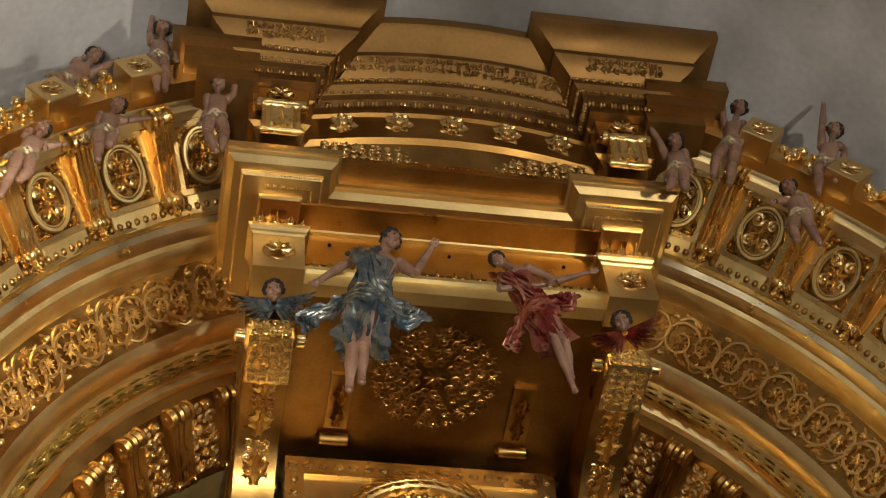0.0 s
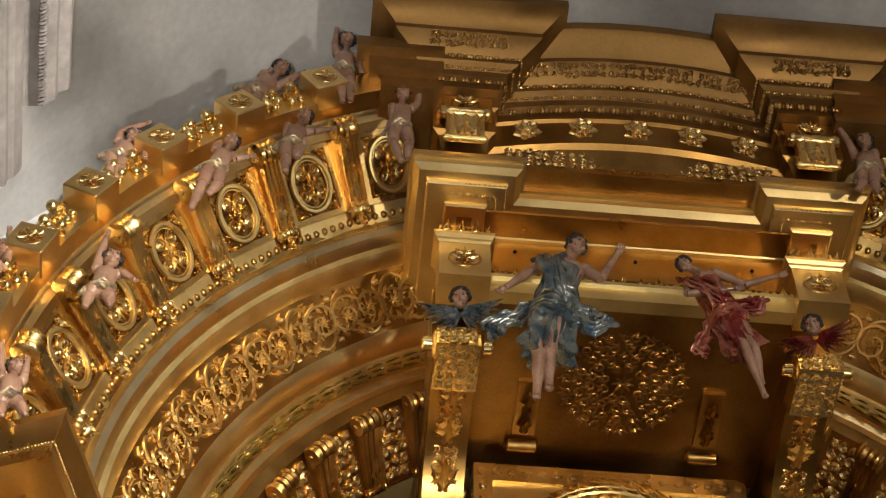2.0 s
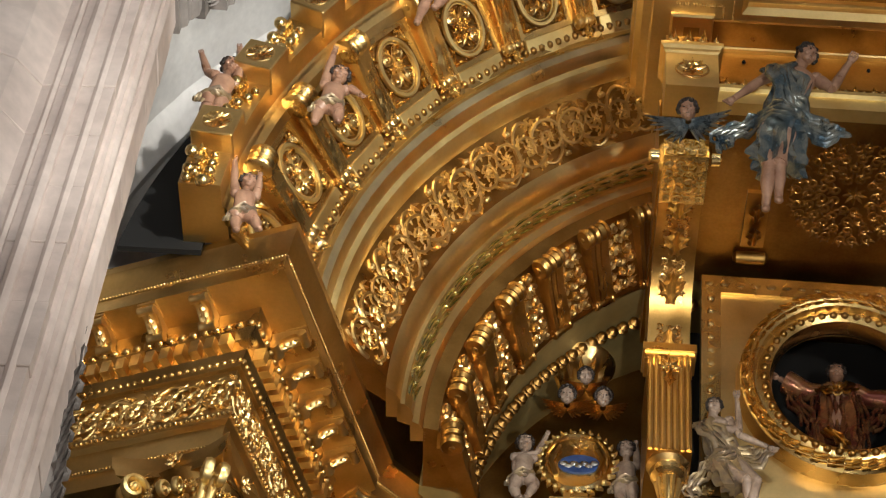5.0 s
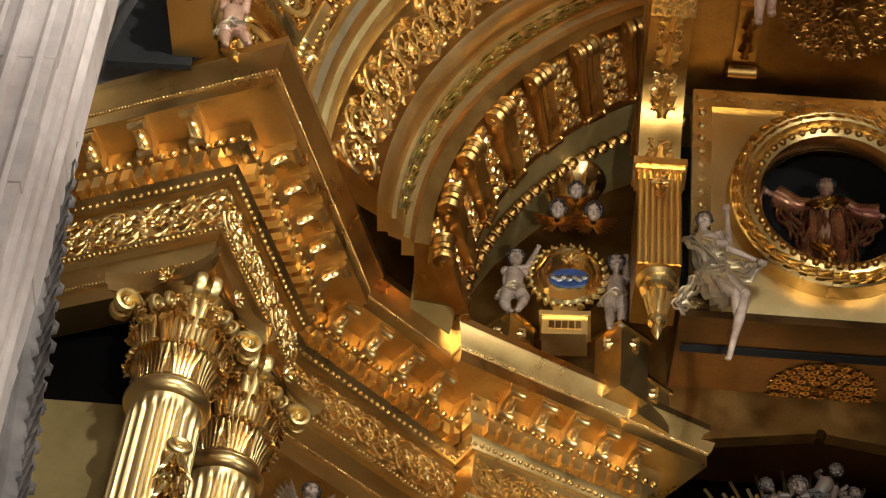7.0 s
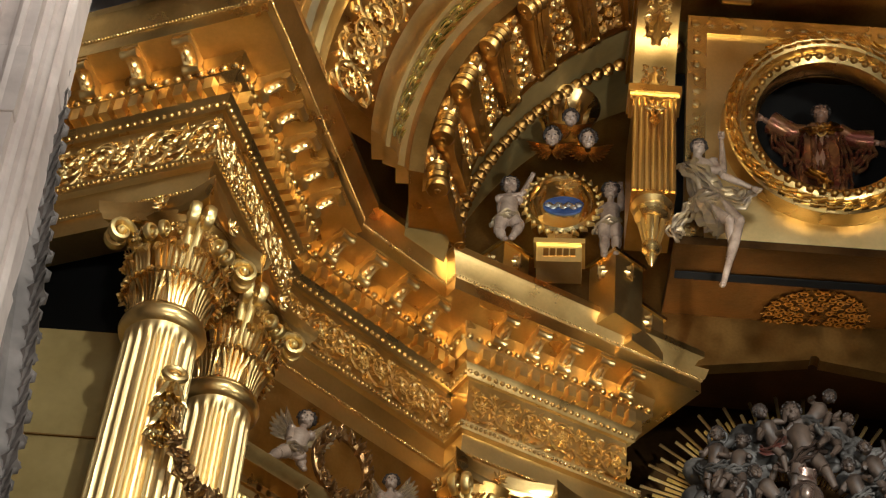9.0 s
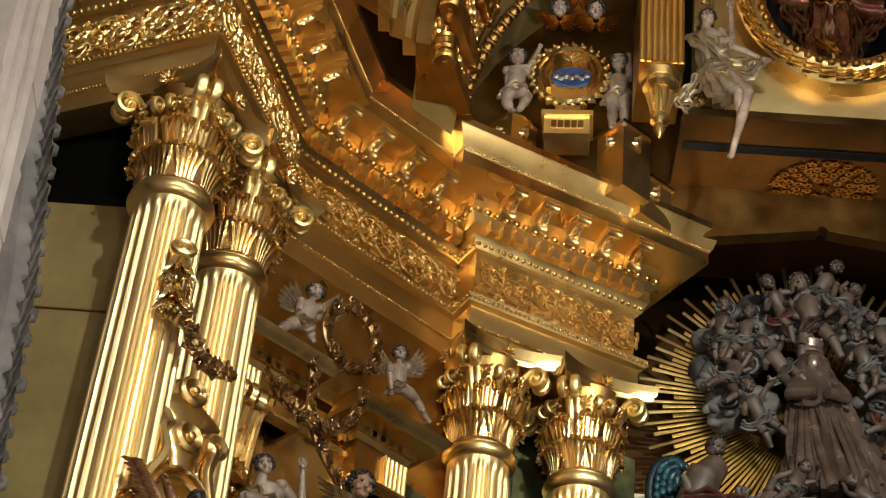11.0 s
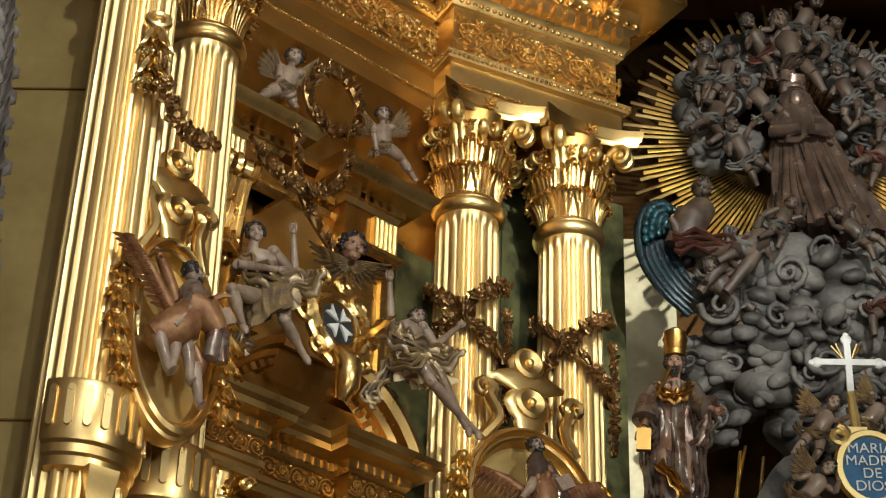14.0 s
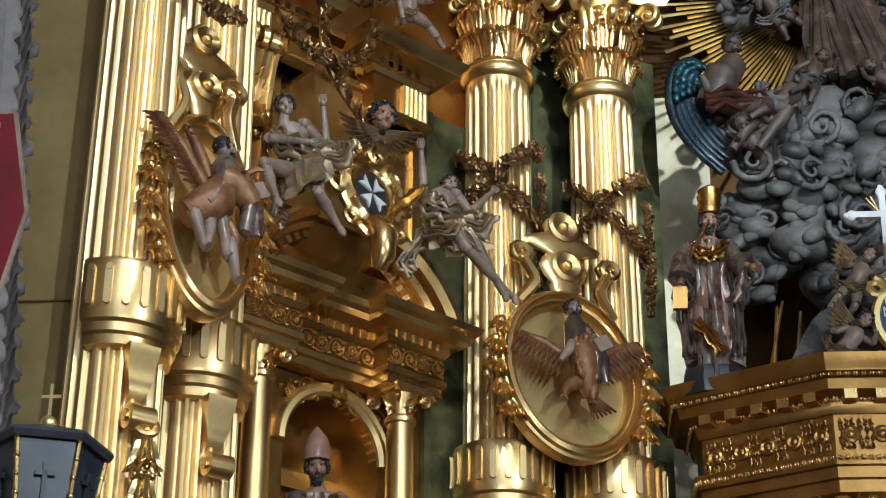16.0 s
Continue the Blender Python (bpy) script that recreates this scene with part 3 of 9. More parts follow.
for ent, face in ENTS:
    for key, out, z, r, step in (("bead_row", 0.10, 12.26, 0.022, 0.048), ("bead_row", 0.025, 11.99, 0.014, 0.032), ("egg_row", 0.175, 13.24, 0.038, 0.105),
                                 ("egg_row", 0.06, 12.93, 0.026, 0.07), ("bead_row", 0.513, 13.60, 0.014, 0.031)):
        tagged(link(key, beads(offset_line(face, out, z), r, step), GOLD_MID, ent), "fine carved row of gilded beads", kind="stuff")
    for i, (a, b) in enumerate(zip(face, face[1:])):
        a, b = Vector(a), Vector(b)
        d = (b - a).normalized()
        n = Vector((d.y, -d.x))
        rot = math.degrees(math.atan2(n.y, n.x)) - 90
        ln = (b - a).length
        if ln < 0.7:
            continue
        k = round(ln / (0.50 if face is FACE_OUTER and i == 0 else 0.40))
        for j in range(k):
            p = a + d * (ln * (j + 0.5) / k)
            link("modillion", mod_me, GOLD_SATIN, ent, "", pose(p.x + n.x * 0.19, p.y + n.y * 0.19, 13.285, 0, 0, rot))
        k = round(ln / 0.142)
        for j in range(k):
            p = a + d * (ln * (j + 0.5) / k)
            link("dentil", den_me, GOLD_SATIN, ent, "", pose(p.x + n.x * 0.10, p.y + n.y * 0.10, 13.005, 0, 0, rot))
        k = max(1, round(ln / 0.54))
        for j in range(k):
            p = a + d * (ln * (j + 0.5) / k)
            m = frame_of((p.x + n.x * 0.005, p.y + n.y * 0.005, 12.59), (d.x, d.y, 0), (n.x, n.y, 0))
            link("scroll_ornament", fr[j % 2], GOLD_SATIN, ent, "", m @ pose(0, 0, 0, 0, 0, 180 * (j % 2)))

# ---------------------------------------------------------------- giant columns
def fluted_shaft(z0, z1, r0, r1, flutes=22, n=8):
    bm = bmesh.new()
    zs = [z0, z0 + 0.05, z0 + 0.12] + [z0 + 0.12 + (z1 - z0 - 0.3) * i / 8 for i in range(1, 8)] + [z1 - 0.18, z1 - 0.11, z1 - 0.07, z1]
    rings = []
    for z in zs:
        s = (z - z0) / (z1 - z0)
        r = r0 + (r1 - r0) * s ** 1.3
        dep = 0.0 if z < z0 + 0.03 or z > z1 - 0.09 else (0.4 if z < z0 + 0.1 or z > z1 - 0.13 else 1.0)
        row = []
        for k in range(flutes):
            for q in range(n):
                u = q / n
                f = 0 if u < 0.26 else math.sin(math.pi * (u - 0.26) / 0.74)
                rr = r * (1 - 0.115 * dep * f ** 0.7)
                a = 2 * math.pi * (k + u) / flutes
                row.append((rr * math.cos(a), rr * math.sin(a), z))
        rings.append(row)
    skin(bm, rings)
    return mesh_of(bm, "shaft", 38)


SHAFT = fluted_shaft(3.0, 10.66, 0.345, 0.285)
bm = bmesh.new()
lathe(bm, [(0.27, 10.62), (0.30, 10.63), (0.335, 10.66), (0.345, 10.70), (0.335, 10.74), (0.30, 10.75), (0.31, 10.77), (0.30, 10.80), (0.26, 10.81)], 40)
ASTRAGAL = mesh_of(bm, "astragal", 40)
bm = bmesh.new()
lathe(bm, [(0.26, 10.78), (0.265, 11.1), (0.30, 11.4), (0.38, 11.62), (0.40, 11.66), (0.30, 11.67)], 32)
BELL = mesh_of(bm, "bell", 40)
bm = bmesh.new()
prof = []
for z, s in ((11.63, 0.95), (11.68, 0.98), (11.69, 1.01), (11.74, 1.03), (11.80, 1.05)):
    row = []
    for k in range(4):
        for i in range(9):
            u = i / 8 * 2 - 1
            x, y = 0.50 * u, 0.50 - 0.13 * (1 - u * u)
            a = math.pi / 2 * k
            row.append(((x * math.cos(a) - y * math.sin(a)) * s, (x * math.sin(a) + y * math.cos(a)) * s, z))
    prof.append(row[::-1])
skin(bm, prof)
ABACUS = mesh_of(bm, "abacus", 35)


def leaf_mesh(z0, z1, r0, width):
    """A slender capital leaf: five fanned reeds whose tips curl out under a lip of berries."""
    bm = bmesh.new()
    h = z1 - z0
    for k in range(5):
        u = (k - 2) / 2
        bow = 0.10 * h
        pts = [(r0, u * width * 0.45, z0), (r0 + 0.02, u * width * 0.6, z0 + h * 0.4), (r0 + bow + 0.02, u * width * 0.85, z0 + h * (0.80 - 0.10 * abs(u))), (r0 + bow + 0.055, u * width, z0 + h * (0.95 - 0.12 * abs(u))), (r0 + bow + 0.08, u * width * 1.05, z0 + h * (0.82 - 0.12 * abs(u)))]
        tube(bm, pts, [0.018, 0.02, 0.026, 0.028, 0.016], 6)
    for u in (-0.7, 0.0, 0.7):  # lobed tip that folds over
        top = z0 + h * (0.93 - 0.12 * abs(u))
        leaf(bm, (r0 + 0.1 * h + 0.02, u * width, top - 0.02), (r0 + 0.1 * h + 0.115, u * width * 1.1, top - 0.06), (0.3, 0, 1), 0.04, 0.0, 1, 0.3)
    return mesh_of(bm, "leaf", 50)


LEAF_LOW, LEAF_HIGH = leaf_mesh(10.80, 11.12, 0.268, 0.125), leaf_mesh(10.82, 11.40, 0.272, 0.115)
bm = bmesh.new()
pts = [(0.27, 0, 11.15), (0.30, 0, 11.32), (0.38, 0, 11.50)] + [(0.52 + 0.105 * (1 - i / 20 * 0.85) * math.cos(radians(150 - 540 * i / 20)), 0, 11.52 + 0.105 * (1 - i / 20 * 0.85) * math.sin(radians(150 - 540 * i / 20))) for i in range(21)]
tube(bm, pts, [0.02, 0.024, 0.026] + [0.034 - 0.014 * i / 20 for i in range(21)], 7, 1.3, (0, 1, 0))
blob(bm, (0.52, 0, 11.52), (0.035, 0.06, 0.035), sub=1)
VOLUTE = mesh_of(bm, "volute", 50)
bm = bmesh.new()
flower(bm, (0, 0, 0), 0.085, 6, 0.9)
FLEURON = mesh_of(bm, "fleuron", 50)
bm = bmesh.new()
flower(bm, (0, 0, 0), 0.055, 6, 0.9)
for p in ((0.05, 0.02, 0), (-0.04, 0.045, 0.01), (-0.03, -0.05, 0.0), (0.04, -0.04, 0.02)):
    blob(bm, p, 0.022, sub=1)
BERRY = mesh_of(bm, "berry_cluster", 50)
# the sleeve round the lower shaft: slotted drum, stepped mouldings
def sleeve_mesh(a0, a1):
    """A stepped collar round part of the shaft, from angle a0 to a1."""
    bm = bmesh.new()
    sec = [(0.30, 6.50), (0.36, 6.52), (0.37, 6.58), (0.39, 6.60), (0.39, 6.66), (0.415, 6.68), (0.425, 6.72), (0.425, 7.08), (0.415, 7.11), (0.30, 7.12)]
    n = max(8, round((a1 - a0) / 8))
    skin(bm, [[(r * math.cos(radians(a0 + (a1 - a0) * i / n)), r * math.sin(radians(a0 + (a1 - a0) * i / n)), z) for r, z in sec] for i in range(n + 1)])
    return mesh_of(bm, "sleeve", 35)


bm = bmesh.new()
for z in (6.79, 7.03):
    bmesh.ops.create_cone(bm, cap_ends=True, segments=12, radius1=0.030, radius2=0.024, depth=0.03, matrix=Matrix.Translation((0.43, 0, z)) @ pose(0, 0, 0, 0, 90, 0))
box(bm, (0.415, -0.026, 6.79), (0.441, 0.026, 7.03))
SLOT = mesh_of(bm, "slot", 40)
bm = bmesh.new()
rings = []
for s in (-1, 1):
    rings.append([(0.30, s * 0.11, 6.52), (0.42, s * 0.11, 6.52), (0.41, s * 0.105, 6.44), (0.385, s * 0.10, 6.40), (0.39, s * 0.09, 6.30), (0.35, s * 0.06, 6.20), (0.30, s * 0.05, 6.14)])
skin(bm, rings)
tube(bm, [(0.40, -0.09, 6.02), (0.40, 0.09, 6.02)], 0.085, 14)
tube(bm, [(0.40, -0.11, 6.02), (0.40, 0.11, 6.02)], 0.04, 10)
KEY = mesh_of(bm, "bracket", 35)


def giant_column(x, y, turn, sleeve_turn):
    col = thing("column", "giant fluted gilded column with leafy Corinthian capital", "column", pose(x, y, 0, 0, 0, turn), "giant columns of the altarpiece")
    link("shaft", SHAFT, SHAFT_GOLD, col)
    link("astragal", ASTRAGAL, GOLD_SATIN, col)
    cap = link("capital", BELL, GOLD_DEEP, col)
    link("abacus", ABACUS, GOLD_MID, cap)
    for k in range(8):
        link("leaf", LEAF_LOW, GOLD, cap, "", pose(0, 0, 0, 0, 0, 45 * k))
        link("leaf", LEAF_HIGH, GOLD, cap, "", pose(0, 0, 0, 0, 0, 45 * k + 22.5))
    for k in range(4):
        for s in (-1, 1):
            link("volute", VOLUTE, PALE_GOLD, cap, "", pose(0, 0, 11.53, 0, 0, 45 + 90 * k + 6 * s) @ Matrix.Diagonal((1.0, 1.15, 1.08, 1)) @ pose(0, 0, -11.53))
            link("volute", VOLUTE, GOLD_BRIGHT, cap, "", pose(0, 0, 11.42, 0, 0, 90 * k + 9 * s) @ Matrix.Diagonal((0.74, 0.8, 0.72, 1)) @ pose(0, 0, -11.47))
        for q in (-26, 26):
            link("berry_cluster", BERRY, GOLD, cap, "", pose(0, 0, 0, 0, 0, 90 * k + q) @ pose(0.40, 0, 11.44 + 0.05 * math.cos(q), 0, 90, 0))
        link("fleuron", FLEURON, GOLD, cap, "", pose(0, 0, 11.72, 0, 0, 90 * k) @ pose(0.40, 0, 0, 0, 90, 0))
    a0, a1 = (-113 - turn, 30 - turn) if x < -5 else (-170 - turn, 60 - turn)
    sl = link("sleeve", sleeve_mesh(a0, a1), GOLD_SATIN, col)
    for k in range(int((a1 - a0) / 16)):
        link("slot", SLOT, SHAFT_GOLD, sl, "", pose(0, 0, 0, 0, 0, a0 + 9 + 16 * k))
    link("bracket", KEY, GOLD_SATIN, sl, "", pose(0, 0, 0, 0, 0, sleeve_turn - turn))
    return col


COLUMNS = [(-5.74, 11.30, -22, -50), (-5.38, 12.18, -22, -50), (-3.28, 14.66, 28, -60), (-2.34, 15.05, 28, -60)]
for c in COLUMNS:
    giant_column(*c)

# ---------------------------------------------------------------- attic over the centre: soffit, blocks, stepped cornice
attic = thing("attic", "gilded attic with stepped cornice hanging over the centre of the arch", "attic", kind="structure")
# shade under the attic is put into this soffit's darker gold
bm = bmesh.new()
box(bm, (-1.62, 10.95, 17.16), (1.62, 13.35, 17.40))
part("soffit", bm, GOLD_DARK, attic, "gilded soffit in gold darkened for its shade")
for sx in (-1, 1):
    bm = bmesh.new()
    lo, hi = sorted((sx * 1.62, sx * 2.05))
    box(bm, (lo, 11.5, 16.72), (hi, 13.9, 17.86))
    part("side_wall", bm, GOLD_DEEP, attic)
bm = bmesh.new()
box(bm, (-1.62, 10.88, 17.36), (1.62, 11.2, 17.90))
part("back_panel", bm, GOLD_DEEP, attic)
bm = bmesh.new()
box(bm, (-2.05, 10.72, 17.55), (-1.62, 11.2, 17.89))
part("back_panel", bm, GOLD_DEEP, attic)
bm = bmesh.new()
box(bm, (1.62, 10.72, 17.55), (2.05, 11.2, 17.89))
part("back_panel", bm, GOLD_DEEP, attic)
# ledge with cut cresting
bm = bmesh.new()
skin(bm, [[(x, 10.80, 16.90), (x, 10.80, 17.08), (x, 10.76, 17.10), (x, 10.76, 17.15), (x, 10.95, 17.15), (x, 10.95, 16.90)] for x in (-1.58, 1.58)])
part("ledge", bm, PALE_GOLD, attic, "plain pale gold ledge", smooth=20)
bm = bmesh.new()
rnd = random.Random(9)
for i in range(34):
    x = -1.5 + 3.0 * i / 33
    leaf(bm, (x, 10.84, 17.13), (x + 0.05 * (-1) ** i, 10.80, 17.13 + rnd.uniform(0.09, 0.13)), (0, -1, 0.2), 0.055, 0.15, 2, 0.5)
    blob(bm, (x + 0.04, 10.79, 17.18), rnd.uniform(0.025, 0.04), sub=1)
tagged(part("cresting", bm, GOLD, attic, "cut leaf cresting along the ledge", smooth=50), kind="stuff")
bm = bmesh.new()
flower(bm, (0, 0, 0), 0.15, 8, 0.5)
oval_ring(bm, 0.16, 0.13, 0.012, 24)
rosette_me = mesh_of(bm, "rosette", 50)
for sx in (-1, 1):
    bm = bmesh.new()
    x0, x1 = sorted((sx * 1.54, sx * 2.06))
    box(bm, (x0, 10.62, 16.88), (x1, 11.0, 17.44))
    skin(bm, [[(x0 - o, 10.62 - o, z), (x1 + o, 10.62 - o, z), (x1 + o, 11.0, z), (x0 - o, 11.0, z)] for o, z in ((0.0, 17.44), (0.02, 17.46), (0.02, 17.50), (0.05, 17.53), (0.05, 17.58))])
    blk = part("corner_block", bm, GOLD_SATIN, attic, "square gilded block with a rosette", smooth=25)
    link("rosette", rosette_me, GOLD, blk, "", frame_of((sx * 1.80, 10.615, 17.16), (1, 0, 0), (0, -1, 0)))
    bm = bmesh.new()
    for i in range(7):
        x = x0 + (x1 - x0) * (i + 0.5) / 7
        leaf(bm, (x, 10.64, 17.58), (x + 0.03 * (-1) ** i, 10.60, 17.58 + 0.10 + 0.05 * (i % 2)), (0, -1, 0.2), 0.045, 0.35, 2, 0.4)
    part("leaf_crown", bm, GOLD, blk, smooth=50)
# stepped main cornice of the attic
STEP = [(-2.0, 13.6), (-2.0, 10.48), (-1.6, 10.48), (-1.6, 10.83), (1.6, 10.83), (1.6, 10.48), (2.0, 10.48), (2.0, 13.6)]
bm = bmesh.new()
path_sweep(bm, STEP, [(-0.12, 17.88), (0.0, 17.88), (0.02, 17.90), (0.02, 17.94), (0.20, 17.98), (0.22, 18.01), (0.22, 18.05), (0.30, 18.07), (0.36, 18.13), (0.37, 18.20), (0.40, 18.21), (0.40, 18.30), (-0.12, 18.30)])
cor = part("cornice", bm, GOLD_SATIN, attic, smooth=30)
bm = bmesh.new()
box(bm, (-2.0, 10.52, 17.895), (2.0, 12.0, 17.93))
part("cornice_soffit", bm, GOLD_DEEP, attic)
for out, z, r, st in ((0.11, 17.95, 0.030, 0.075), (0.21, 18.00, 0.018, 0.05)):
    tagged(link("carved_row", leaf_row(offset_line(STEP[1:-1], out, z), r * 1.6, st, 0.4), GOLD, cor), "carved leaf row of the attic cornice", kind="stuff")
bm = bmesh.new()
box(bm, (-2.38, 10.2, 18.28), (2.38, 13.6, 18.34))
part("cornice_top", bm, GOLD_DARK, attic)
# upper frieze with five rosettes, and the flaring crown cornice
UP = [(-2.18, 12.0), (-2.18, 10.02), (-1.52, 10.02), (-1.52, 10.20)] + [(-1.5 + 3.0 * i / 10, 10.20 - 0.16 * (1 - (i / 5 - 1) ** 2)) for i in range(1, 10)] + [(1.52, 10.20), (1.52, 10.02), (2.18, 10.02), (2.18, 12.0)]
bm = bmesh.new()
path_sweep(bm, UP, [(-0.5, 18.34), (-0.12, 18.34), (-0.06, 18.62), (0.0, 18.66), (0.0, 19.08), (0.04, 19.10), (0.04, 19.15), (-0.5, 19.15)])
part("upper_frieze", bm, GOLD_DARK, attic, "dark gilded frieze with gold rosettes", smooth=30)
UPC = [(x, 9.82 if y == 10.02 else y) for x, y in UP]
bm = bmesh.new()
path_sweep(bm, UPC, [(-0.3, 19.15), (0.03, 19.15), (0.03, 19.26), (0.10, 19.28), (0.12, 19.36), (0.22, 19.40), (0.24, 19.46), (0.42, 19.56), (0.46, 19.60), (0.46, 19.68), (0.66, 19.84), (0.72, 19.86), (0.72, 20.0), (-0.3, 20.0)])
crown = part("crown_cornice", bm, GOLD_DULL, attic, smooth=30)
for out, z, r, st in ((0.07, 19.20, 0.05, 0.115), (0.15, 19.33, 0.03, 0.08), (0.23, 19.44, 0.035, 0.10)):
    tagged(link("carved_row", leaf_row(offset_line(UPC[1:-1], out + 0.02, z), r * 1.7, st, 0.25), GOLD, crown), "carved leaf row of the crown cornice", kind="stuff")
for i in range(1, len(UPC) - 2):
    (ax, ay), (bx, by) = UPC[i], UPC[i + 1]
    ln = math.hypot(bx - ax, by - ay)
    if ln > 0.25:
        dx, dy = (bx - ax) / ln, (by - ay) / ln
        mid = ((ax + bx) / 2 + dy * 0.40, (ay + by) / 2 - dx * 0.40, 19.53)
        link("foliage", thicket(40 + i, ln * (0.95 if ln < 0.5 else 1.3), 0.16, 0.08, 0.03), GOLD_DEEP, crown, "", frame_of(mid, (dx, dy, 0), (dy * 0.5, -dx * 0.5, -0.85)))
bm = bmesh.new()
tube(bm, [(x, y, 19.12) for x, y in UP[4:13]], 0.022, 6)
part("bright_fillet", bm, GOLD_BRIGHT, crown, "bright gold fillet")
bm = bmesh.new()
skin(bm, [[(0.16 * rr * (1 + lob * math.cos(7 * a + ph)) * math.cos(a), 0.16 * rr * (1 + lob * math.cos(7 * a + ph)) * math.sin(a), 0.16 * up) for a in [2 * math.pi * i / 28 for i in range(28)]]
          for rr, up, lob, ph in ((0.3, -0.2, 0, 0), (0.8, -0.02, 0.16, 0), (0.98, 0.10, 0.18, 0), (0.84, 0.24, 0.18, 0), (0.56, 0.14, 0.1, 1.5), (0.66, 0.36, 0.2, 3.1), (0.50, 0.44, 0.2, 3.1), (0.28, 0.30, 0.1, 1.5), (0.28, 0.52, 0.15, 0), (0.08, 0.56, 0, 0))])
frieze_rose = mesh_of(bm, "rosette", 50)
for x in (-1.17, -0.585, 0.0, 0.585, 1.17):
    y = 10.20 - 0.16 * (1 - (x / 1.5) ** 2)
    link("rosette", frieze_rose, GOLD, attic, "gold leaf rosette", frame_of((x, y - 0.015, 18.90), (1, 0, 0), (0, -1, -0.35)) @ Matrix.Diagonal((0.9, 0.9, 0.75, 1)))
ressaut_me = scroll_console(0.40, 0.40, 0.16)
for sx in (-1, 1):
    link("scroll_bracket", ressaut_me, GOLD, attic, "", frame_of((sx * 1.85, 10.0, 18.60), (sx, 0, 0), (0, -1, 0)) @ pose(0, 0, 0, 0, 0, 0 if sx > 0 else 180))
    bm = bmesh.new()
    x0, x1 = sorted((sx * 1.56, sx * 2.14))
    box(bm, (x0, 9.90, 18.86), (x1, 10.2, 19.14))
    b = part("corner_block", bm, GOLD_DEEP, attic)
    link("rosette", rosette_me, GOLD, b, "", frame_of((sx * 1.85, 9.89, 19.0), (1, 0, 0), (0, -1, 0)) @ Matrix.Diagonal((0.9, 0.9, 0.9, 1)))
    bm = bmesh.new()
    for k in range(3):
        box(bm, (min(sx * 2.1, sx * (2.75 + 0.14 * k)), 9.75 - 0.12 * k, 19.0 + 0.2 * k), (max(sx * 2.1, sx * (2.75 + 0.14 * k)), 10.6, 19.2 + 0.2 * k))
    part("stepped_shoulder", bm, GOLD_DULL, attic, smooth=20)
rin_at = thicket(31, 0.58, 0.25, 0.095, 0.045)
for i in range(5):
    link("scroll_ornament", rin_at, GOLD, attic, "", frame_of((-1.12 + 0.56 * i, 10.18, 18.46), (1, 0, 0), (0, -1, -0.15)))
for x, z in ((-1.25, 17.72), (0.0, 17.70), (1.22, 17.70)):
    bm = bmesh.new()
    bmesh.ops.create_cone(bm, cap_ends=True, segments=10, radius1=0.022, radius2=0.015, depth=0.03, matrix=pose(x, 10.872, z, 90, 0, 0))
    part("bolt", bm, SHADE_AND_METAL, attic, "small black bolt")
# small dark box standing on the crown cornice
bm = bmesh.new()
box(bm, (0.12, 9.62, 20.0), (0.36, 9.86, 20.2))
bmesh.ops.bevel(bm, geom=list(bm.edges), offset=0.01, segments=1, affect="EDGES")
lampbox = tagged(part("spotlight_box", bm, SHADE_AND_METAL), "small dark metal box on top of the attic", "box")

# rosette of the soffit: rings of curled leaves
bm = bmesh.new()
rnd = random.Random(77)
for rr, k in ((0.60, 26), (0.47, 20), (0.34, 15), (0.21, 9)):  # rings of hooked stems and flat leaves
    for i in range(k):
        a = 2 * math.pi * (i + rnd.uniform(-0.15, 0.15)) / k
        c = Vector((rr * math.cos(a), rr * math.sin(a), 0.0))
        t0 = rnd.choice((-1, 1))
        tube(bm, spiral((c.x, c.y), 0.062, 0.02, math.degrees(a), t0 * 1.1, 10, 0.015), 0.014, 5)
        for t in (-0.9, 0.0, 0.9):
            d = Vector((math.cos(a + t), math.sin(a + t), 0.08))
            leaf(bm, c + d * 0.02, c + d * 0.105, (0, 0, 1), 0.027, 0.08, 1, 0.4)
flower(bm, (0, 0, 0.0), 0.13, 8, 0.4)
SOFFIT_ROSE = mesh_of(bm, "rosette", 50)
link("rosette", SOFFIT_ROSE, GOLD_DEEP, attic, "large leaf rosette in low relief", frame_of((0, 12.05, 17.165), (1, 0, 0), (0, 0, -1)) @ Matrix.Diagonal((1, 1, 0.75, 1)))
for sx in (-1, 1):
    bm = bmesh.new()
    box(bm, (-0.12, -0.42, -0.06), (0.12, 0.30, 0.0))
    leaf(bm, (0, 0.25, -0.06), (0, -0.05, -0.09), (0, 0, -1), 0.09, 0.2, 3, 0.4)
    leaf(bm, (0, -0.05, -0.06), (0, -0.38, -0.09), (0, 0, -1), 0.09, 0.2, 3, 0.4)
    lathe(bm, [(0.04, -0.18), (0.07, -0.15), (0.075, 0), (0.07, 0.15), (0.04, 0.18)], 12, Matrix.Translation((0, 0.45, -0.06)) @ pose(0, 0, 0, 0, 90, 0))
    part("soffit_bracket", bm, GOLD_DEEP, attic, "", pose(sx * 0.97, 12.48, 17.16), smooth=40)

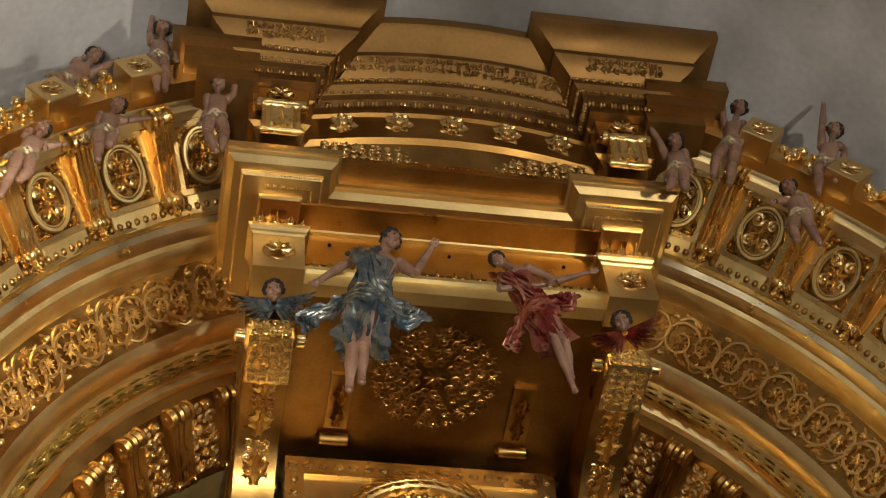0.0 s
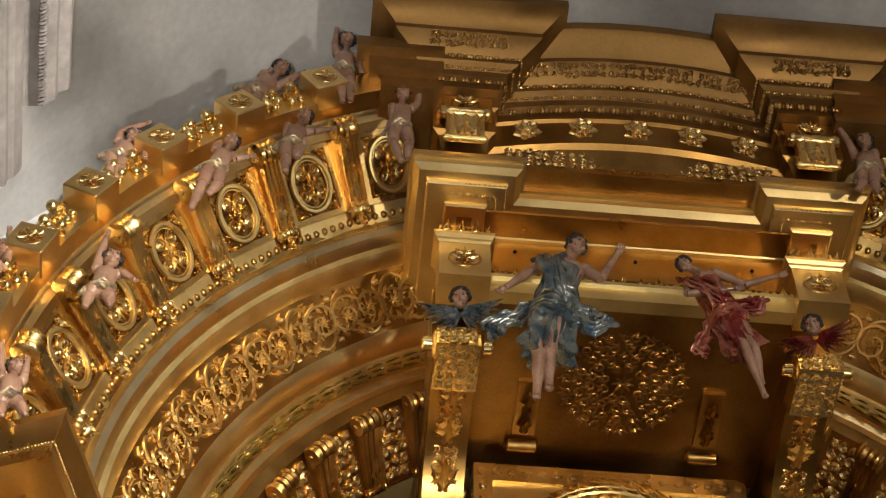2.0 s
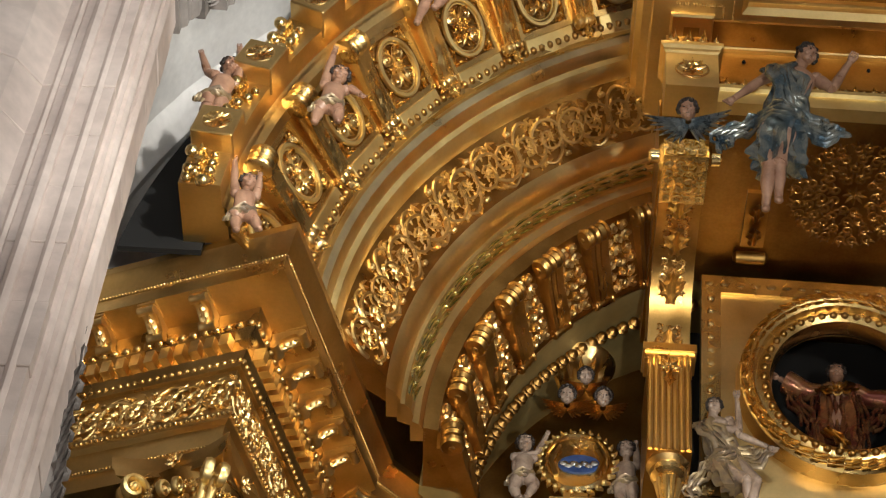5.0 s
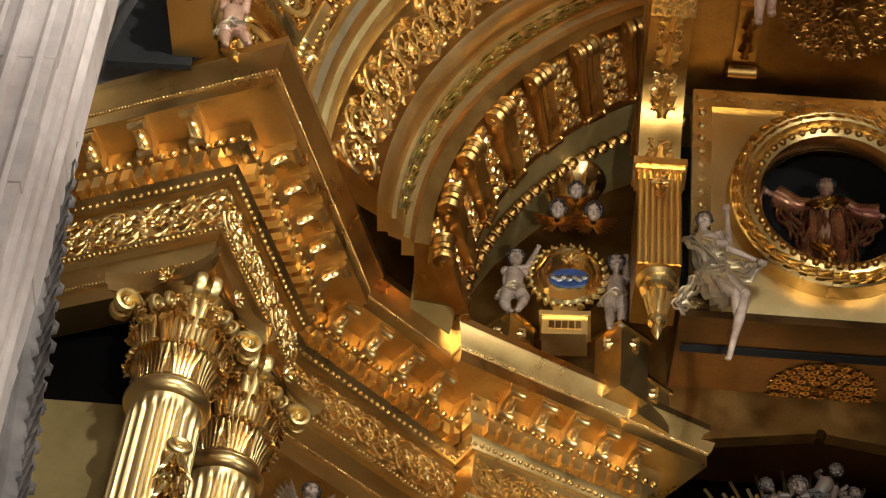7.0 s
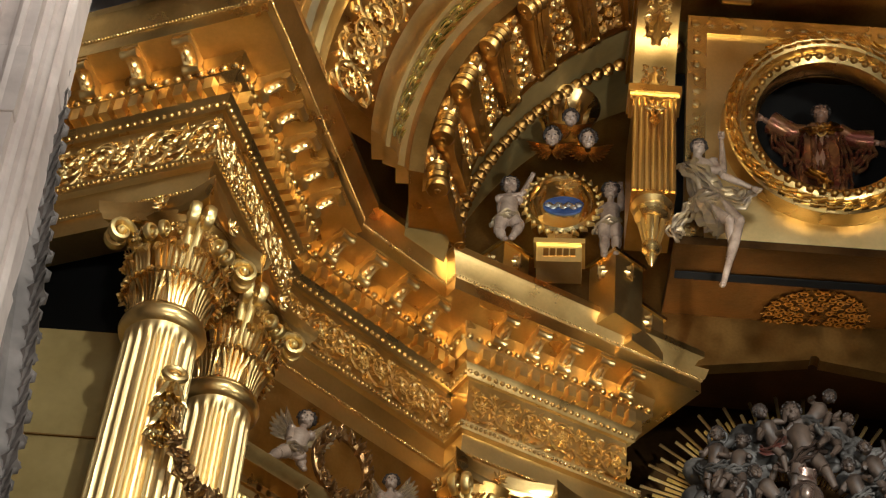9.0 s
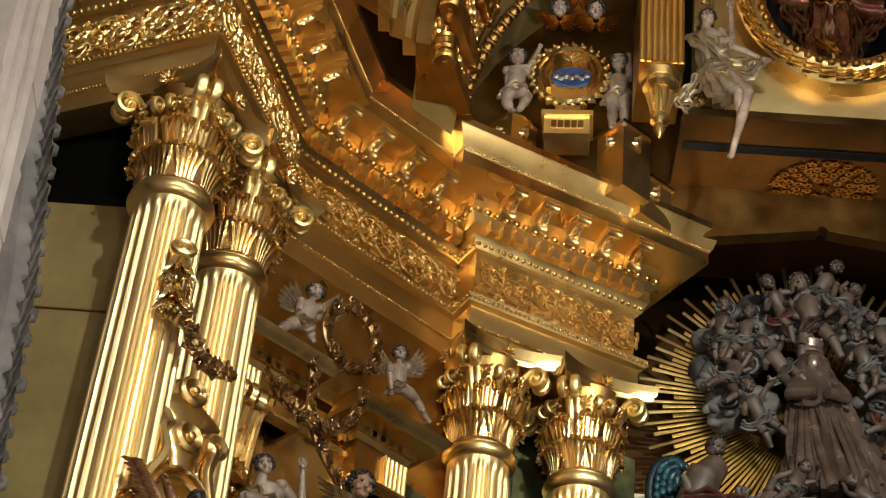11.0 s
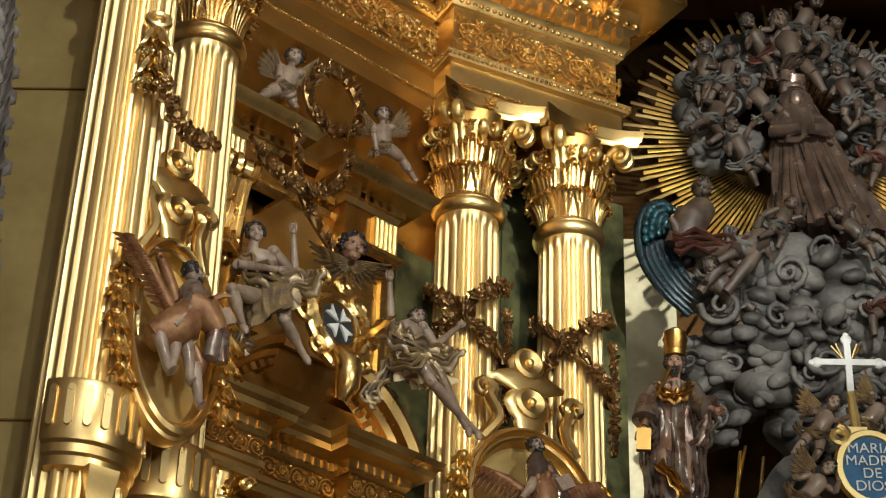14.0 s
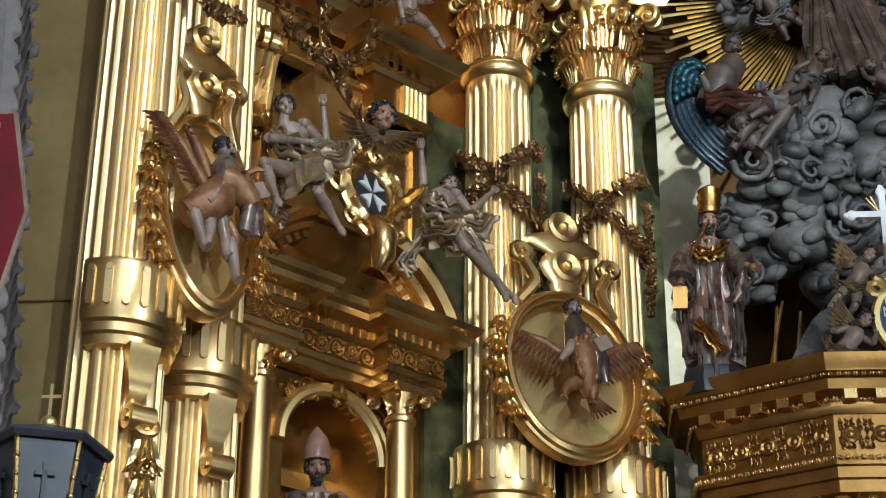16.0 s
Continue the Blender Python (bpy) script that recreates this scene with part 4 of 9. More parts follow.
# ---------------------------------------------------------------- ribs: fluted pilaster below, leafy scroll above
RIB = [(13.22, 14.30), (13.20, 15.72), (13.10, 16.06), (12.86, 16.34), (12.52, 16.50), (12.0, 16.58), (11.5, 16.58), (11.28, 16.60)]
strip_bed = thicket(33, 0.28, 0.42, 0.085, 0.028)
for sx in (-1, 1):
    rib = thing("rib_pilaster", "gilded pilaster, fluted below, curving forward into a leafy scroll", "pilaster", None, "rib pilasters")
    w = 0.215
    bm = bmesh.new()
    box(bm, (sx * 1.81 - w, 13.05, 14.30), (sx * 1.81 + w, 13.9, 15.60))
    pil = part("pilaster_shaft", bm, GOLD_DEEP, rib)
    for k in range(7):
        x = sx * 1.81 - w + 2 * w * (k + 0.5) / 7
        bm = bmesh.new()
        tube(bm, [(x, 13.05, 14.32), (x, 13.05, 15.58)], 0.022, 8)
        part("reed", bm, GOLD_SATIN, pil)
    bm = bmesh.new()
    skin(bm, [[(sx * 1.81 - w * s, y, z), (sx * 1.81 + w * s, y, z), (sx * 1.81 + w * s, y + 0.5, z + 0.35), (sx * 1.81 - w * s, y + 0.5, z + 0.35)] for (y, z), s in zip(RIB[1:], (1, 1, 1, 1, 1, 1, 1))])
    part("curved_strip", bm, GOLD_DEEP, rib, smooth=50)
    bm = bmesh.new()
    box(bm, (sx * 1.81 - w * 1.25, 12.96, 15.62), (sx * 1.81 + w * 1.25, 13.3, 15.72))
    box(bm, (sx * 1.81 - w * 1.15, 12.99, 15.56), (sx * 1.81 + w * 1.15, 13.3, 15.62))
    flower(bm, (0, 0, 0), 0.13, 8, 0.5, frame_of((sx * 1.81, 13.02, 15.42), (1, 0, 0), (0, -1, 0)))
    leaf(bm, (sx * 1.81, 13.0, 15.36), (sx * 1.81, 13.0, 15.10), (0, -1, 0), 0.07, 0.1, 2, 0.4)
    part("capital", bm, GOLD, rib, smooth=45)
    for j, (y, z, ny, nz) in enumerate(((13.13, 15.92, -1, -0.3), (12.70, 16.42, -0.5, -1), (12.2, 16.56, -0.1, -1), (11.75, 16.58, 0, -1))):
        bm = bmesh.new()
        leaf(bm, (0, -0.26, 0), (0, 0.16, 0.03), (0, 0, 1), 0.13, 0.1, 4, 0.3)
        for s in (-1, 1):
            leaf(bm, (0, -0.2, 0.0), (s * 0.15, 0.02, 0.02), (0, 0, 1), 0.05, 0.2, 2, 0.4)
        nn = Vector((0, ny, nz)).normalized()
        link("carved_foliage", strip_bed, GOLD, rib, "", frame_of((sx * 1.81, y, z - 0.005), (1, 0, 0), nn))
        part("acanthus_leaf", bm, GOLD_SATIN, rib, "", frame_of((sx * 1.81, y, z - 0.01), (1, 0, 0), nn), smooth=50)
    # scroll head with rolled ends
    bm = bmesh.new()
    lathe(bm, [(0.05, -0.36), (0.07, -0.34), (0.075, -0.26), (0.12, -0.25), (0.15, -0.22), (0.155, 0), (0.15, 0.22), (0.12, 0.25), (0.075, 0.26), (0.07, 0.34), (0.05, 0.36)], 20, Matrix.Translation((sx * 1.81, 11.30, 16.62)) @ pose(0, 0, 0, 0, 90, 0))
    box(bm, (sx * 1.81 - 0.22, 11.16, 16.46), (sx * 1.81 + 0.22, 11.75, 16.74))
    part("scroll_head", bm, GOLD_BRIGHT, rib, smooth=40)
    link("carved_foliage", thicket(29, 0.40, 0.26, 0.10, 0.03), GOLD_SATIN, rib, "", frame_of((sx * 1.81, 11.155, 16.6), (1, 0, 0), (0, -1, 0)))
    link("carved_foliage", thicket(30, 0.40, 0.50, 0.10, 0.03), GOLD_SATIN, rib, "", frame_of((sx * 1.81, 11.47, 16.455), (1, 0, 0), (0, 0, -1)))
    # turned drop under the pilaster
    bm = bmesh.new()
    lathe(bm, [(0.06, 14.31), (0.20, 14.30), (0.21, 14.25), (0.15, 14.21), (0.18, 14.17), (0.17, 14.12), (0.11, 14.09), (0.12, 14.04), (0.10, 13.90), (0.07, 13.78), (0.095, 13.75), (0.09, 13.70), (0.045, 13.67), (0.06, 13.61), (0.03, 13.53), (0.01, 13.49)], 20, Matrix.Translation((sx * 1.81, 13.22, 0)))
    drop = part("turned_drop", bm, GOLD, rib, smooth=40)
    for k in range(10):
        a = 2 * math.pi * k / 10
        bm = bmesh.new()
        tube(bm, [(sx * 1.81 + 0.115 * math.cos(a), 13.22 + 0.115 * math.sin(a), 14.04), (sx * 1.81 + 0.07 * math.cos(a), 13.22 + 0.07 * math.sin(a), 13.78)], [0.028, 0.016], 6)
        part("reed", bm, GOLD_SATIN, drop)

# ---------------------------------------------------------------- panel with round window and its figure
tilt = frame_of((0, 13.42, 15.66), (1, 0, 0), (0, -1.0, -0.20))  # x across, y up the panel, z off the panel
ocu = thing("oculus_panel", "gilded square panel with a round laurel-framed window opening", "window panel", tilt, kind="structure")
bm = bmesh.new()
n = 48
out = []
for i in range(n):
    a = 2 * math.pi * i / n
    c, s = math.cos(a), math.sin(a)
    k = min(1.46 / max(abs(c), 1e-6), 1.36 / max(abs(s), 1e-6))
    out.append((c * k, s * k))
inn = [(0.78 * math.cos(2 * math.pi * i / n), 0.78 * math.sin(2 * math.pi * i / n)) for i in range(n)]
vo = [[bm.verts.new((x, y, z)) for x, y in ps] for ps, z in ((out, 0), (inn, 0), (inn, -0.10), (out, -0.10))]
for a, b in zip(vo, vo[1:] + vo[:1]):
    for i in range(n):
        j = (i + 1) % n
        bm.faces.new((a[i], a[j], b[j], b[i]))
part("panel", bm, GOLD_SATIN, ocu, smooth=20)
for lo, hi in (((-1.46, 1.14, 0), (1.46, 1.36, 0.05)), ((-1.46, -1.36, 0), (-1.26, 1.14, 0.05)), ((1.26, -1.36, 0), (1.46, 1.14, 0.05))):
    bm = bmesh.new()
    box(bm, lo, hi)
    long_x = hi[0] - lo[0] > 1
    k = 18 if long_x else 15
    for i in range(k):
        u = (i + 0.5) / k
        p = (lo[0] + (hi[0] - lo[0]) * (u if long_x else 0.5), lo[1] + (hi[1] - lo[1]) * (0.5 if long_x else u), 0.055)
        blob(bm, p, (0.06, 0.05, 0.03) if long_x else (0.05, 0.06, 0.03), sub=1)
    part("border", bm, GOLD, ocu, smooth=40)
bm = bmesh.new()
sec = [(0.74, 0.02), (0.78, 0.16), (0.84, 0.19), (0.90, 0.14), (0.92, 0.14), (0.94, 0.22), (1.02, 0.26), (1.09, 0.20), (1.11, 0.0), (0.78, -0.08)]
rings = [[(r * math.cos(2 * math.pi * i / 64), r * math.sin(2 * math.pi * i / 64), z) for r, z in sec] for i in range(65)]
skin(bm, rings, caps=False)
fr_ = part("round_frame", bm, GOLD, ocu, smooth=40)
laurel_gold = laurel_me.copy()
laurel_gold.materials.clear()
for i in range(40):
    link("laurel_bundle", laurel_gold, GOLD_BRIGHT, fr_, "", pose(0, 0, 0, 0, 0, 9 * i) @ pose(1.02, 0, 0.235, 0, 0, 90) @ Matrix.Diagonal((0.9, 0.9, 1, 1)))
for i in range(44):
    link("bead", egg_me, PALE_GOLD, fr_, "", pose(0, 0, 0, 0, 0, 360 / 44 * i) @ pose(0.84, 0, 0.18))
# black board added behind the opening, its darkness painted on
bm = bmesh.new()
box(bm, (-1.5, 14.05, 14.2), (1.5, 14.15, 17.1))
tagged(part("window_dark_board", bm, SHADE_AND_METAL), "near-black board painting the darkness behind the round window", "backdrop", kind="structure")

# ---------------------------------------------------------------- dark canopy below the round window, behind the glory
# canopy, jambs and back carry the niche's shade as black-brown colour
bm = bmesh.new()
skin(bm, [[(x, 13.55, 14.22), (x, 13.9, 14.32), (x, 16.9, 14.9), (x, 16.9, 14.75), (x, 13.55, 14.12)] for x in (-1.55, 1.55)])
can = tagged(part("canopy_ceiling", bm, GOLD_DARKEST), "ceiling over the central niche, its shade painted black-brown", "ceiling", kind="structure")
tagged(link("canopy_rosette", SOFFIT_ROSE, GOLD_DULL, None), "dark gilded leaf rosette on the canopy", "relief").matrix_basis = frame_of((0.0, 14.75, 14.33), (1, 0, 0), (0, 0.17, -1)) @ Matrix.Diagonal((0.8, 0.8, 0.8, 1)) @ Matrix.Diagonal((1, 1, 0.4, 1))
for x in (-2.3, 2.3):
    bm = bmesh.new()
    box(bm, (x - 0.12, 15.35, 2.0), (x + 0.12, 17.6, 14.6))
    tagged(part("niche_jamb", bm, GOLD_DARKEST), "side wall of the central niche, its shade painted black-brown", "wall", kind="structure")
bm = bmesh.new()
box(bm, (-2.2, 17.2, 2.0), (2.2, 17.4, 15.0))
tagged(part("niche_back", bm, GOLD_DARKEST), "gilded back wall of the central niche, its shade painted black-brown", "wall", kind="structure")
# cream panel added so the wall's brightly lit strip is in the colour
bm = bmesh.new()
box(bm, (-2.15, 17.12, 2.0), (-1.15, 17.19, 12.0))
tagged(part("niche_lit_panel", bm, material("cream_lit_niche", (0.85, 0.76, 0.50), 0.5, 0.2, 0.1, 3, 0.1, 12, (0.76, 0.66, 0.40))), "upright cream panel painting the lit strip of the niche wall", "panel", kind="structure")

# ---------------------------------------------------------------- statues, each one plain mesh
FLESH = material("painted_flesh", (0.38, 0.215, 0.135), 0.36, 0, 0.2, 6, 0.1, 30, (0.25, 0.13, 0.08))
PALE = material("grey_painted_wood", (0.40, 0.295, 0.22), 0.36, 0, 0.25, 7, 0.15, 30, (0.24, 0.165, 0.12))
FEATHER_GREY = material("grey_blue_feathers", (0.36, 0.38, 0.38), 0.3, 0.6, 0.2, 14, 0.3, 30, (0.14, 0.17, 0.19))
HAIR = material("dark_carved_hair", (0.03, 0.018, 0.012), 0.5, 0, 0.3, 12, 0.6, 50)
BLUE = material("gilded_blue_cloth", (0.10, 0.145, 0.18), 0.22, 0.75, 0.2, 7, 0.2, 24, (0.40, 0.39, 0.33), 0.06)
CRIMSON = material("gilded_crimson_cloth", (0.27, 0.035, 0.028), 0.24, 0.6, 0.2, 7, 0.2, 24, (0.58, 0.24, 0.14), 0.06)
RUST = material("rust_red_cloth", (0.10, 0.026, 0.018), 0.42, 0.1, 0.25, 12, 0.2, 24, (0.06, 0.03, 0.02))
COPE = material("gilded_russet_cope", (0.17, 0.042, 0.024), 0.26, 0.6, 0.2, 10, 0.2, 24, (0.34, 0.17, 0.07), 0.06)
VEST = material("silvered_vestment", (0.30, 0.245, 0.20), 0.30, 0.55, 0.25, 9, 0.3, 26, (0.16, 0.085, 0.06), 0.08)
SLATE = material("grey_carved_cloud", (0.16, 0.145, 0.13), 0.62, 0, 0.4, 2.4, 0.5, 22, (0.03, 0.025, 0.021))
VEIL = material("dark_bronze_robe", (0.17, 0.115, 0.088), 0.2, 0.5, 0.2, 5, 0.15, 26, (0.08, 0.055, 0.042))


GILT_CLOTH = material("worn_gilded_cloth", (0.46, 0.34, 0.18), 0.38, 0.6, 0.25, 10, 0.3, 26, (0.32, 0.24, 0.17), 0.1)
ROSE_GOLD = material("brown_gilded_roses", (0.46, 0.28, 0.11), 0.36, 0.9, 0.25, 9, 0.3, 26, (0.24, 0.13, 0.05))


class Carver:
    """Collects solids with a material each, for one mesh."""

    def __init__(self, mats):
        self.bm, self.mats, self.cur, self.done = bmesh.new(), mats, 0, 0

    def use(self, i):
        self.flush()
        self.cur = i
        return self.bm

    def flush(self):
        self.bm.faces.ensure_lookup_table()
        for f in self.bm.faces[self.done:]:
            f.material_index = self.cur
        self.done = len(self.bm.faces)

    def finish(self, name, base):
        self.flush()
        bmesh.ops.translate(self.bm, vec=-Vector(base), verts=self.bm.verts)
        me = mesh_of(self.bm, name, 60)
        for m in self.mats:
            me.materials.append(m)
        ob = new(name, me)
        ob.location = base
        return ob


def limb(bm, a, b, r0, r1, n=8, bulge=0.12):
    a, b = Vector(a), Vector(b)
    pts = [a.lerp(b, t) for t in (0, 0.15, 0.4, 0.7, 1)]
    tube(bm, pts, [r0 * 0.9, r0, (r0 * 0.55 + r1 * 0.45) * (1 + bulge), (r0 * 0.25 + r1 * 0.75), r1], n)


def hand(bm, wrist, toward, u):
    d = Vector(toward).normalized()
    c = Vector(wrist) + d * 0.035 * u
    blob(bm, c, (0.034 * u, 0.034 * u, 0.034 * u), sub=1)
    s = d.cross(Vector((0, 1, 0.2))).normalized()
    for k in (-1.5, -0.5, 0.5, 1.5):
        p = c + s * k * 0.016 * u
        tube(bm, [p, p + d * 0.055 * u + s * k * 0.006 * u, p + d * 0.085 * u + Vector((0, -0.02 * u, 0))], [0.011 * u, 0.0095 * u, 0.006 * u], 5)


def skirt(bm, top, hem, r0, r1, side, front, folds=9, amp=0.05, rings=9, seed=0, flat=0.75):
    """Falling cloth with deepening folds and an uneven hem."""
    rnd = random.Random(seed)
    ph = [rnd.uniform(0, 6.28) for _ in range(4)]
    top, hem = Vector(top), Vector(hem)
    n = folds * 6
    rows = []
    for i in range(rings + 1):
        t = i / rings
        c = top.lerp(hem, t)
        r = r0 + (r1 - r0) * t ** 0.8
        row = []
        for k in range(n):
            a = 2 * math.pi * k / n
            w = math.sin(folds * a + ph[0] + 1.6 * t + 0.8 * math.sin(2 * a + ph[1]))
            w2 = math.sin((folds - 4) * a + ph[2] - 2.0 * t)
            rr = r + amp * (0.25 + t) * (0.7 * (1 - abs(w)) * 1.6 - 0.5 + 0.35 * w2)
            dz = 0.10 * t * t * math.sin(3 * a + ph[3]) * (hem - top).length
            p = c + side * rr * math.cos(a) + front * rr * flat * math.sin(a) + (hem - top).normalized() * dz
            row.append(p)
        rows.append(row)
    skin(bm, rows)


def ribbon(bm, pts, w, folds=3):
    """A sash of a few parallel rolled folds."""
    pts = smooth(pts, 4)
    for k in range(folds):
        off = (k - (folds - 1) / 2) * w / folds
        line = []
        for i, p in enumerate(pts):
            d = (pts[min(i + 1, len(pts) - 1)] - pts[max(i - 1, 0)]).normalized()
            s = d.cross(Vector((0, 1, 0.3))).normalized()
            line.append(p + s * off * (1 + 0.4 * math.sin(i * 1.7 + k)) + Vector((0, -0.012 * math.sin(i * 2.1 + k * 2), 0)))
        tube(bm, line, [w / folds * (0.80 + 0.14 * math.sin(i * 1.3 + k)) for i in range(len(line))], 6, 0.6)


def wing(bm, root, out, up, front, size, n=8, top=70, low=-38):
    for row, (l, k, lift) in enumerate(((1.0, n, 0.0), (0.62, n - 1, 0.05), (0.35, n - 2, 0.09))):
        for i in range(k):
            t = i / (k - 1)
            a = radians(top + (low - top) * t)
            d = (out * math.cos(a) + up * math.sin(a)).normalized()
            b = root + (out * 0.22 + up * (0.30 - 0.3 * t)) * size * (0.4 + 0.6 * math.sin(math.pi * (0.2 + 0.6 * t)))
            leaf(bm, b + front * lift * size, b + d * size * l * (1.0 - 0.35 * t) + front * lift * size, front, size * 0.19, 0.04, 1, 0.2)
    tube(bm, [root, root + (out * 0.25 + up * 0.34) * size, root + (out * 0.5 + up * 0.42) * size], [0.06 * size, 0.07 * size, 0.03 * size], 6)


def head_of(cv, c, up, front, u, flesh=0, hair=2, seed=1, beard=False, curls=False, child=False):
    side = up.cross(front).normalized()
    m = Matrix((side, -front, up)).transposed().to_4x4()
    bm = cv.use(flesh)
    r = (0.105 if child else 0.088) * u
    at = lambda x, y, z: c + (side * x + front * y + up * z) * r
    blob(bm, c, (r * 0.86, r * 0.96, r * 1.12), m, 2)
    blob(bm, at(0, 0.48, -0.62), (r * 0.50, r * 0.42, r * 0.46), m, 2)
    blob(bm, at(0, 0.80, -0.86), (r * 0.20, r * 0.16, r * 0.14), m, 1)
    tube(bm, [at(0, 0.90, 0.20), at(0, 1.06, -0.10), at(0, 1.14, -0.24), at(0, 0.92, -0.32)], [r * 0.07, r * 0.09, r * 0.14, r * 0.08], 6)
    for s in (-1, 1):
        blob(bm, at(s * 0.42, 0.64, -0.30), (r * 0.29, r * 0.22, r * 0.27), m, 2)
        blob(bm, at(s * 0.36, 0.84, 0.30), (r * 0.26, r * 0.12, r * 0.08), m, 1)
        blob(bm, at(s * 0.86, 0.0, -0.08), (r * 0.10, r * 0.16, r * 0.24), m, 1)
    bm = cv.use(hair)
    for s in (-1, 1):
        blob(bm, at(s * 0.35, 0.86, 0.12), (r * 0.13, r * 0.09, r * 0.065), m, 1)
        if not child:
            tube(bm, [at(s * 0.16, 0.98, 0.30), at(s * 0.38, 0.92, 0.38), at(s * 0.60, 0.74, 0.32)], r * 0.03, 5)
    blob(bm, at(0, 0.86, -0.52), (r * 0.15, r * 0.06, r * 0.03), m, 1)
    rnd = random.Random(seed)
    blob(bm, at(0, -0.22, 0.26), (r * 1.02, r * 1.02, r * 1.05), m, 2)
    for k in range(18):
        a = radians(-20 + 220 * k / 17)
        blob(bm, c + (side * math.cos(a) * 0.92 + up * (math.sin(a) * 1.06 + 0.04) + front * (0.22 + 0.10 * math.sin(k * 2.3))) * r, (r * 0.24, r * 0.20, r * rnd.uniform(0.16, 0.26)), m, 1)
    for k in range(56 if curls else 40):
        a, e = rnd.uniform(0, 6.28), rnd.uniform(-0.8 if curls else -0.35, 1.4)
        d = side * math.cos(a) * math.cos(e) + front * (math.sin(a) * math.cos(e) * 0.8 - 0.28) + up * (math.sin(e) * 0.92 + 0.2)
        if d.dot(front) > 0.25 and d.dot(up) < 0.75:
            continue
        blob(bm, c + d * r * 1.0, r * rnd.uniform(0.15, 0.28), sub=1)
    if beard:
        for k in range(18):
            blob(bm, at(0.42 * math.sin(k * 1.7) * (1 - k / 30), 0.74 + 0.12 * math.cos(k), -0.66 - 0.055 * k), r * 0.24, sub=1)


def statue(name, label, J, cloth=None, drape=0.0, s=1.0, putto=0, robe=0, wings=0, pale=0, beard=0, tiara=0, mitre=0, curls=0, gaze=None):
    """A carved figure from its joints: head, chest, pelvis, then elbow, hand, elbow, hand, knee, foot, knee, foot."""
    hd, ch, pe, le, lh, re, rh, lk, lf, rk, rf = [Vector(p) for p in J]
    seed = int(abs(hd.x * 100 + hd.z * 10)) % 97
    u = (hd - ch).length / (0.24 if putto else 0.30)
    u = min(max(u, 0.60), 0.95) if putto else min(max(u, 0.85), 1.25)
    up = (ch - pe).normalized()
    front = Vector(EYE) - ch
    front.z *= 0.4  # carved to face the church, not the floor
    front = (front - up * front.dot(up)).normalized()
    side = up.cross(front).normalized()
    if side.x < 0:
        side = -side
    cv = Carver([PALE if pale else FLESH, GILT_CLOTH if cloth in (None, GOLD) else cloth, HAIR, GOLD_DEEP])
    bm = cv.use(0)
    k = 0.62 if putto else 1.0
    sh = ch + up * 0.07 * u * k
    rows = []
    belly = 0.155 if putto else 0.118
    for c, w, d in ((pe - up * 0.08 * u * k, 0.10, 0.09), (pe, 0.155, 0.12), (pe.lerp(ch, 0.4), belly if putto else 0.122, 0.13 if putto else 0.09), (pe.lerp(ch, 0.8), 0.155, 0.115),
                    (ch + up * 0.03 * u * k, 0.175, 0.115), (sh + up * 0.03 * u * k, 0.13, 0.08), (sh + up * 0.08 * u * k, 0.055, 0.055), (hd, 0.05, 0.05)):
        rows.append([c + (side * math.cos(6.2832 * i / 14) * w + front * math.sin(6.2832 * i / 14) * d) * u * (0.68 if putto else 1) for i in range(14)])
    skin(bm, rows)
    f = 1.05 if putto else 1.0
    a0, a1, a2, t0, t1, t2, t3 = [x * u * (0.80 if putto else 1) * f for x in ((0.052, 0.042, 0.026, 0.088, 0.062, 0.054, 0.031) if not putto else (0.058, 0.050, 0.036, 0.092, 0.074, 0.066, 0.044))]
    for sgn, e, h, kn, ft in ((-1, le, lh, lk, lf), (1, re, rh, rk, rf)):
        shoulder = sh + side * sgn * 0.165 * u * (0.62 if putto else 1)
        hip = pe + side * sgn * 0.085 * u * (0.72 if putto else 1)
        blob(bm, shoulder, a0 * 1.15, sub=2)
        limb(bm, shoulder, e, a0, a1)
        limb(bm, e, h, a1, a2)
        hand(bm, h, h - e, u * (0.7 if putto else 1))
        limb(bm, hip, kn, t0, t1)
        blob(bm, kn, t1, sub=1)
        limb(bm, kn, ft, t2, t3, bulge=0.3)
        d = ((ft - kn).normalized() * 0.55 + front * 0.6).normalized()
        fx = frame_of(ft + d * 0.045 * u * (0.7 if putto else 1), side, d)
        blob(bm, fx.translation, (0.036 * u, 0.03 * u, 0.08 * u * (0.75 if putto else 1)), fx.to_3x3().to_4x4(), 2)
    up_h = (hd - ch).normalized()
    fr_h = Vector(gaze) if gaze else front
    fr_h = (fr_h - up_h * fr_h.dot(up_h)).normalized()
    head_of(cv, hd, up_h, fr_h, u * (0.92 if putto else 1), 0, 2, seed, beard, curls, putto)
    bm = cv.use(1)
    if putto:
        ribbon(bm, [pe + side * 0.11 * u + up * 0.02, pe + front * 0.10 * u, pe - side * 0.11 * u - up * 0.03, pe - side * 0.14 * u - up * 0.12 * u], 0.10 * u, 3)
    elif robe:
        feet = (lf + rf) / 2 - up * 0.03
        skirt(bm, sh + up * 0.02, feet, 0.145 * u, 0.19 * u, side, front, 8, 0.10 * u, 14, seed)
        for sgn, e, h in ((-1, le, lh), (1, re, rh)):
            shoulder = sh + side * sgn * 0.15 * u
            tube(bm, [shoulder, e, e.lerp(h, 0.75)], [0.075 * u, 0.095 * u, 0.115 * u], 12)
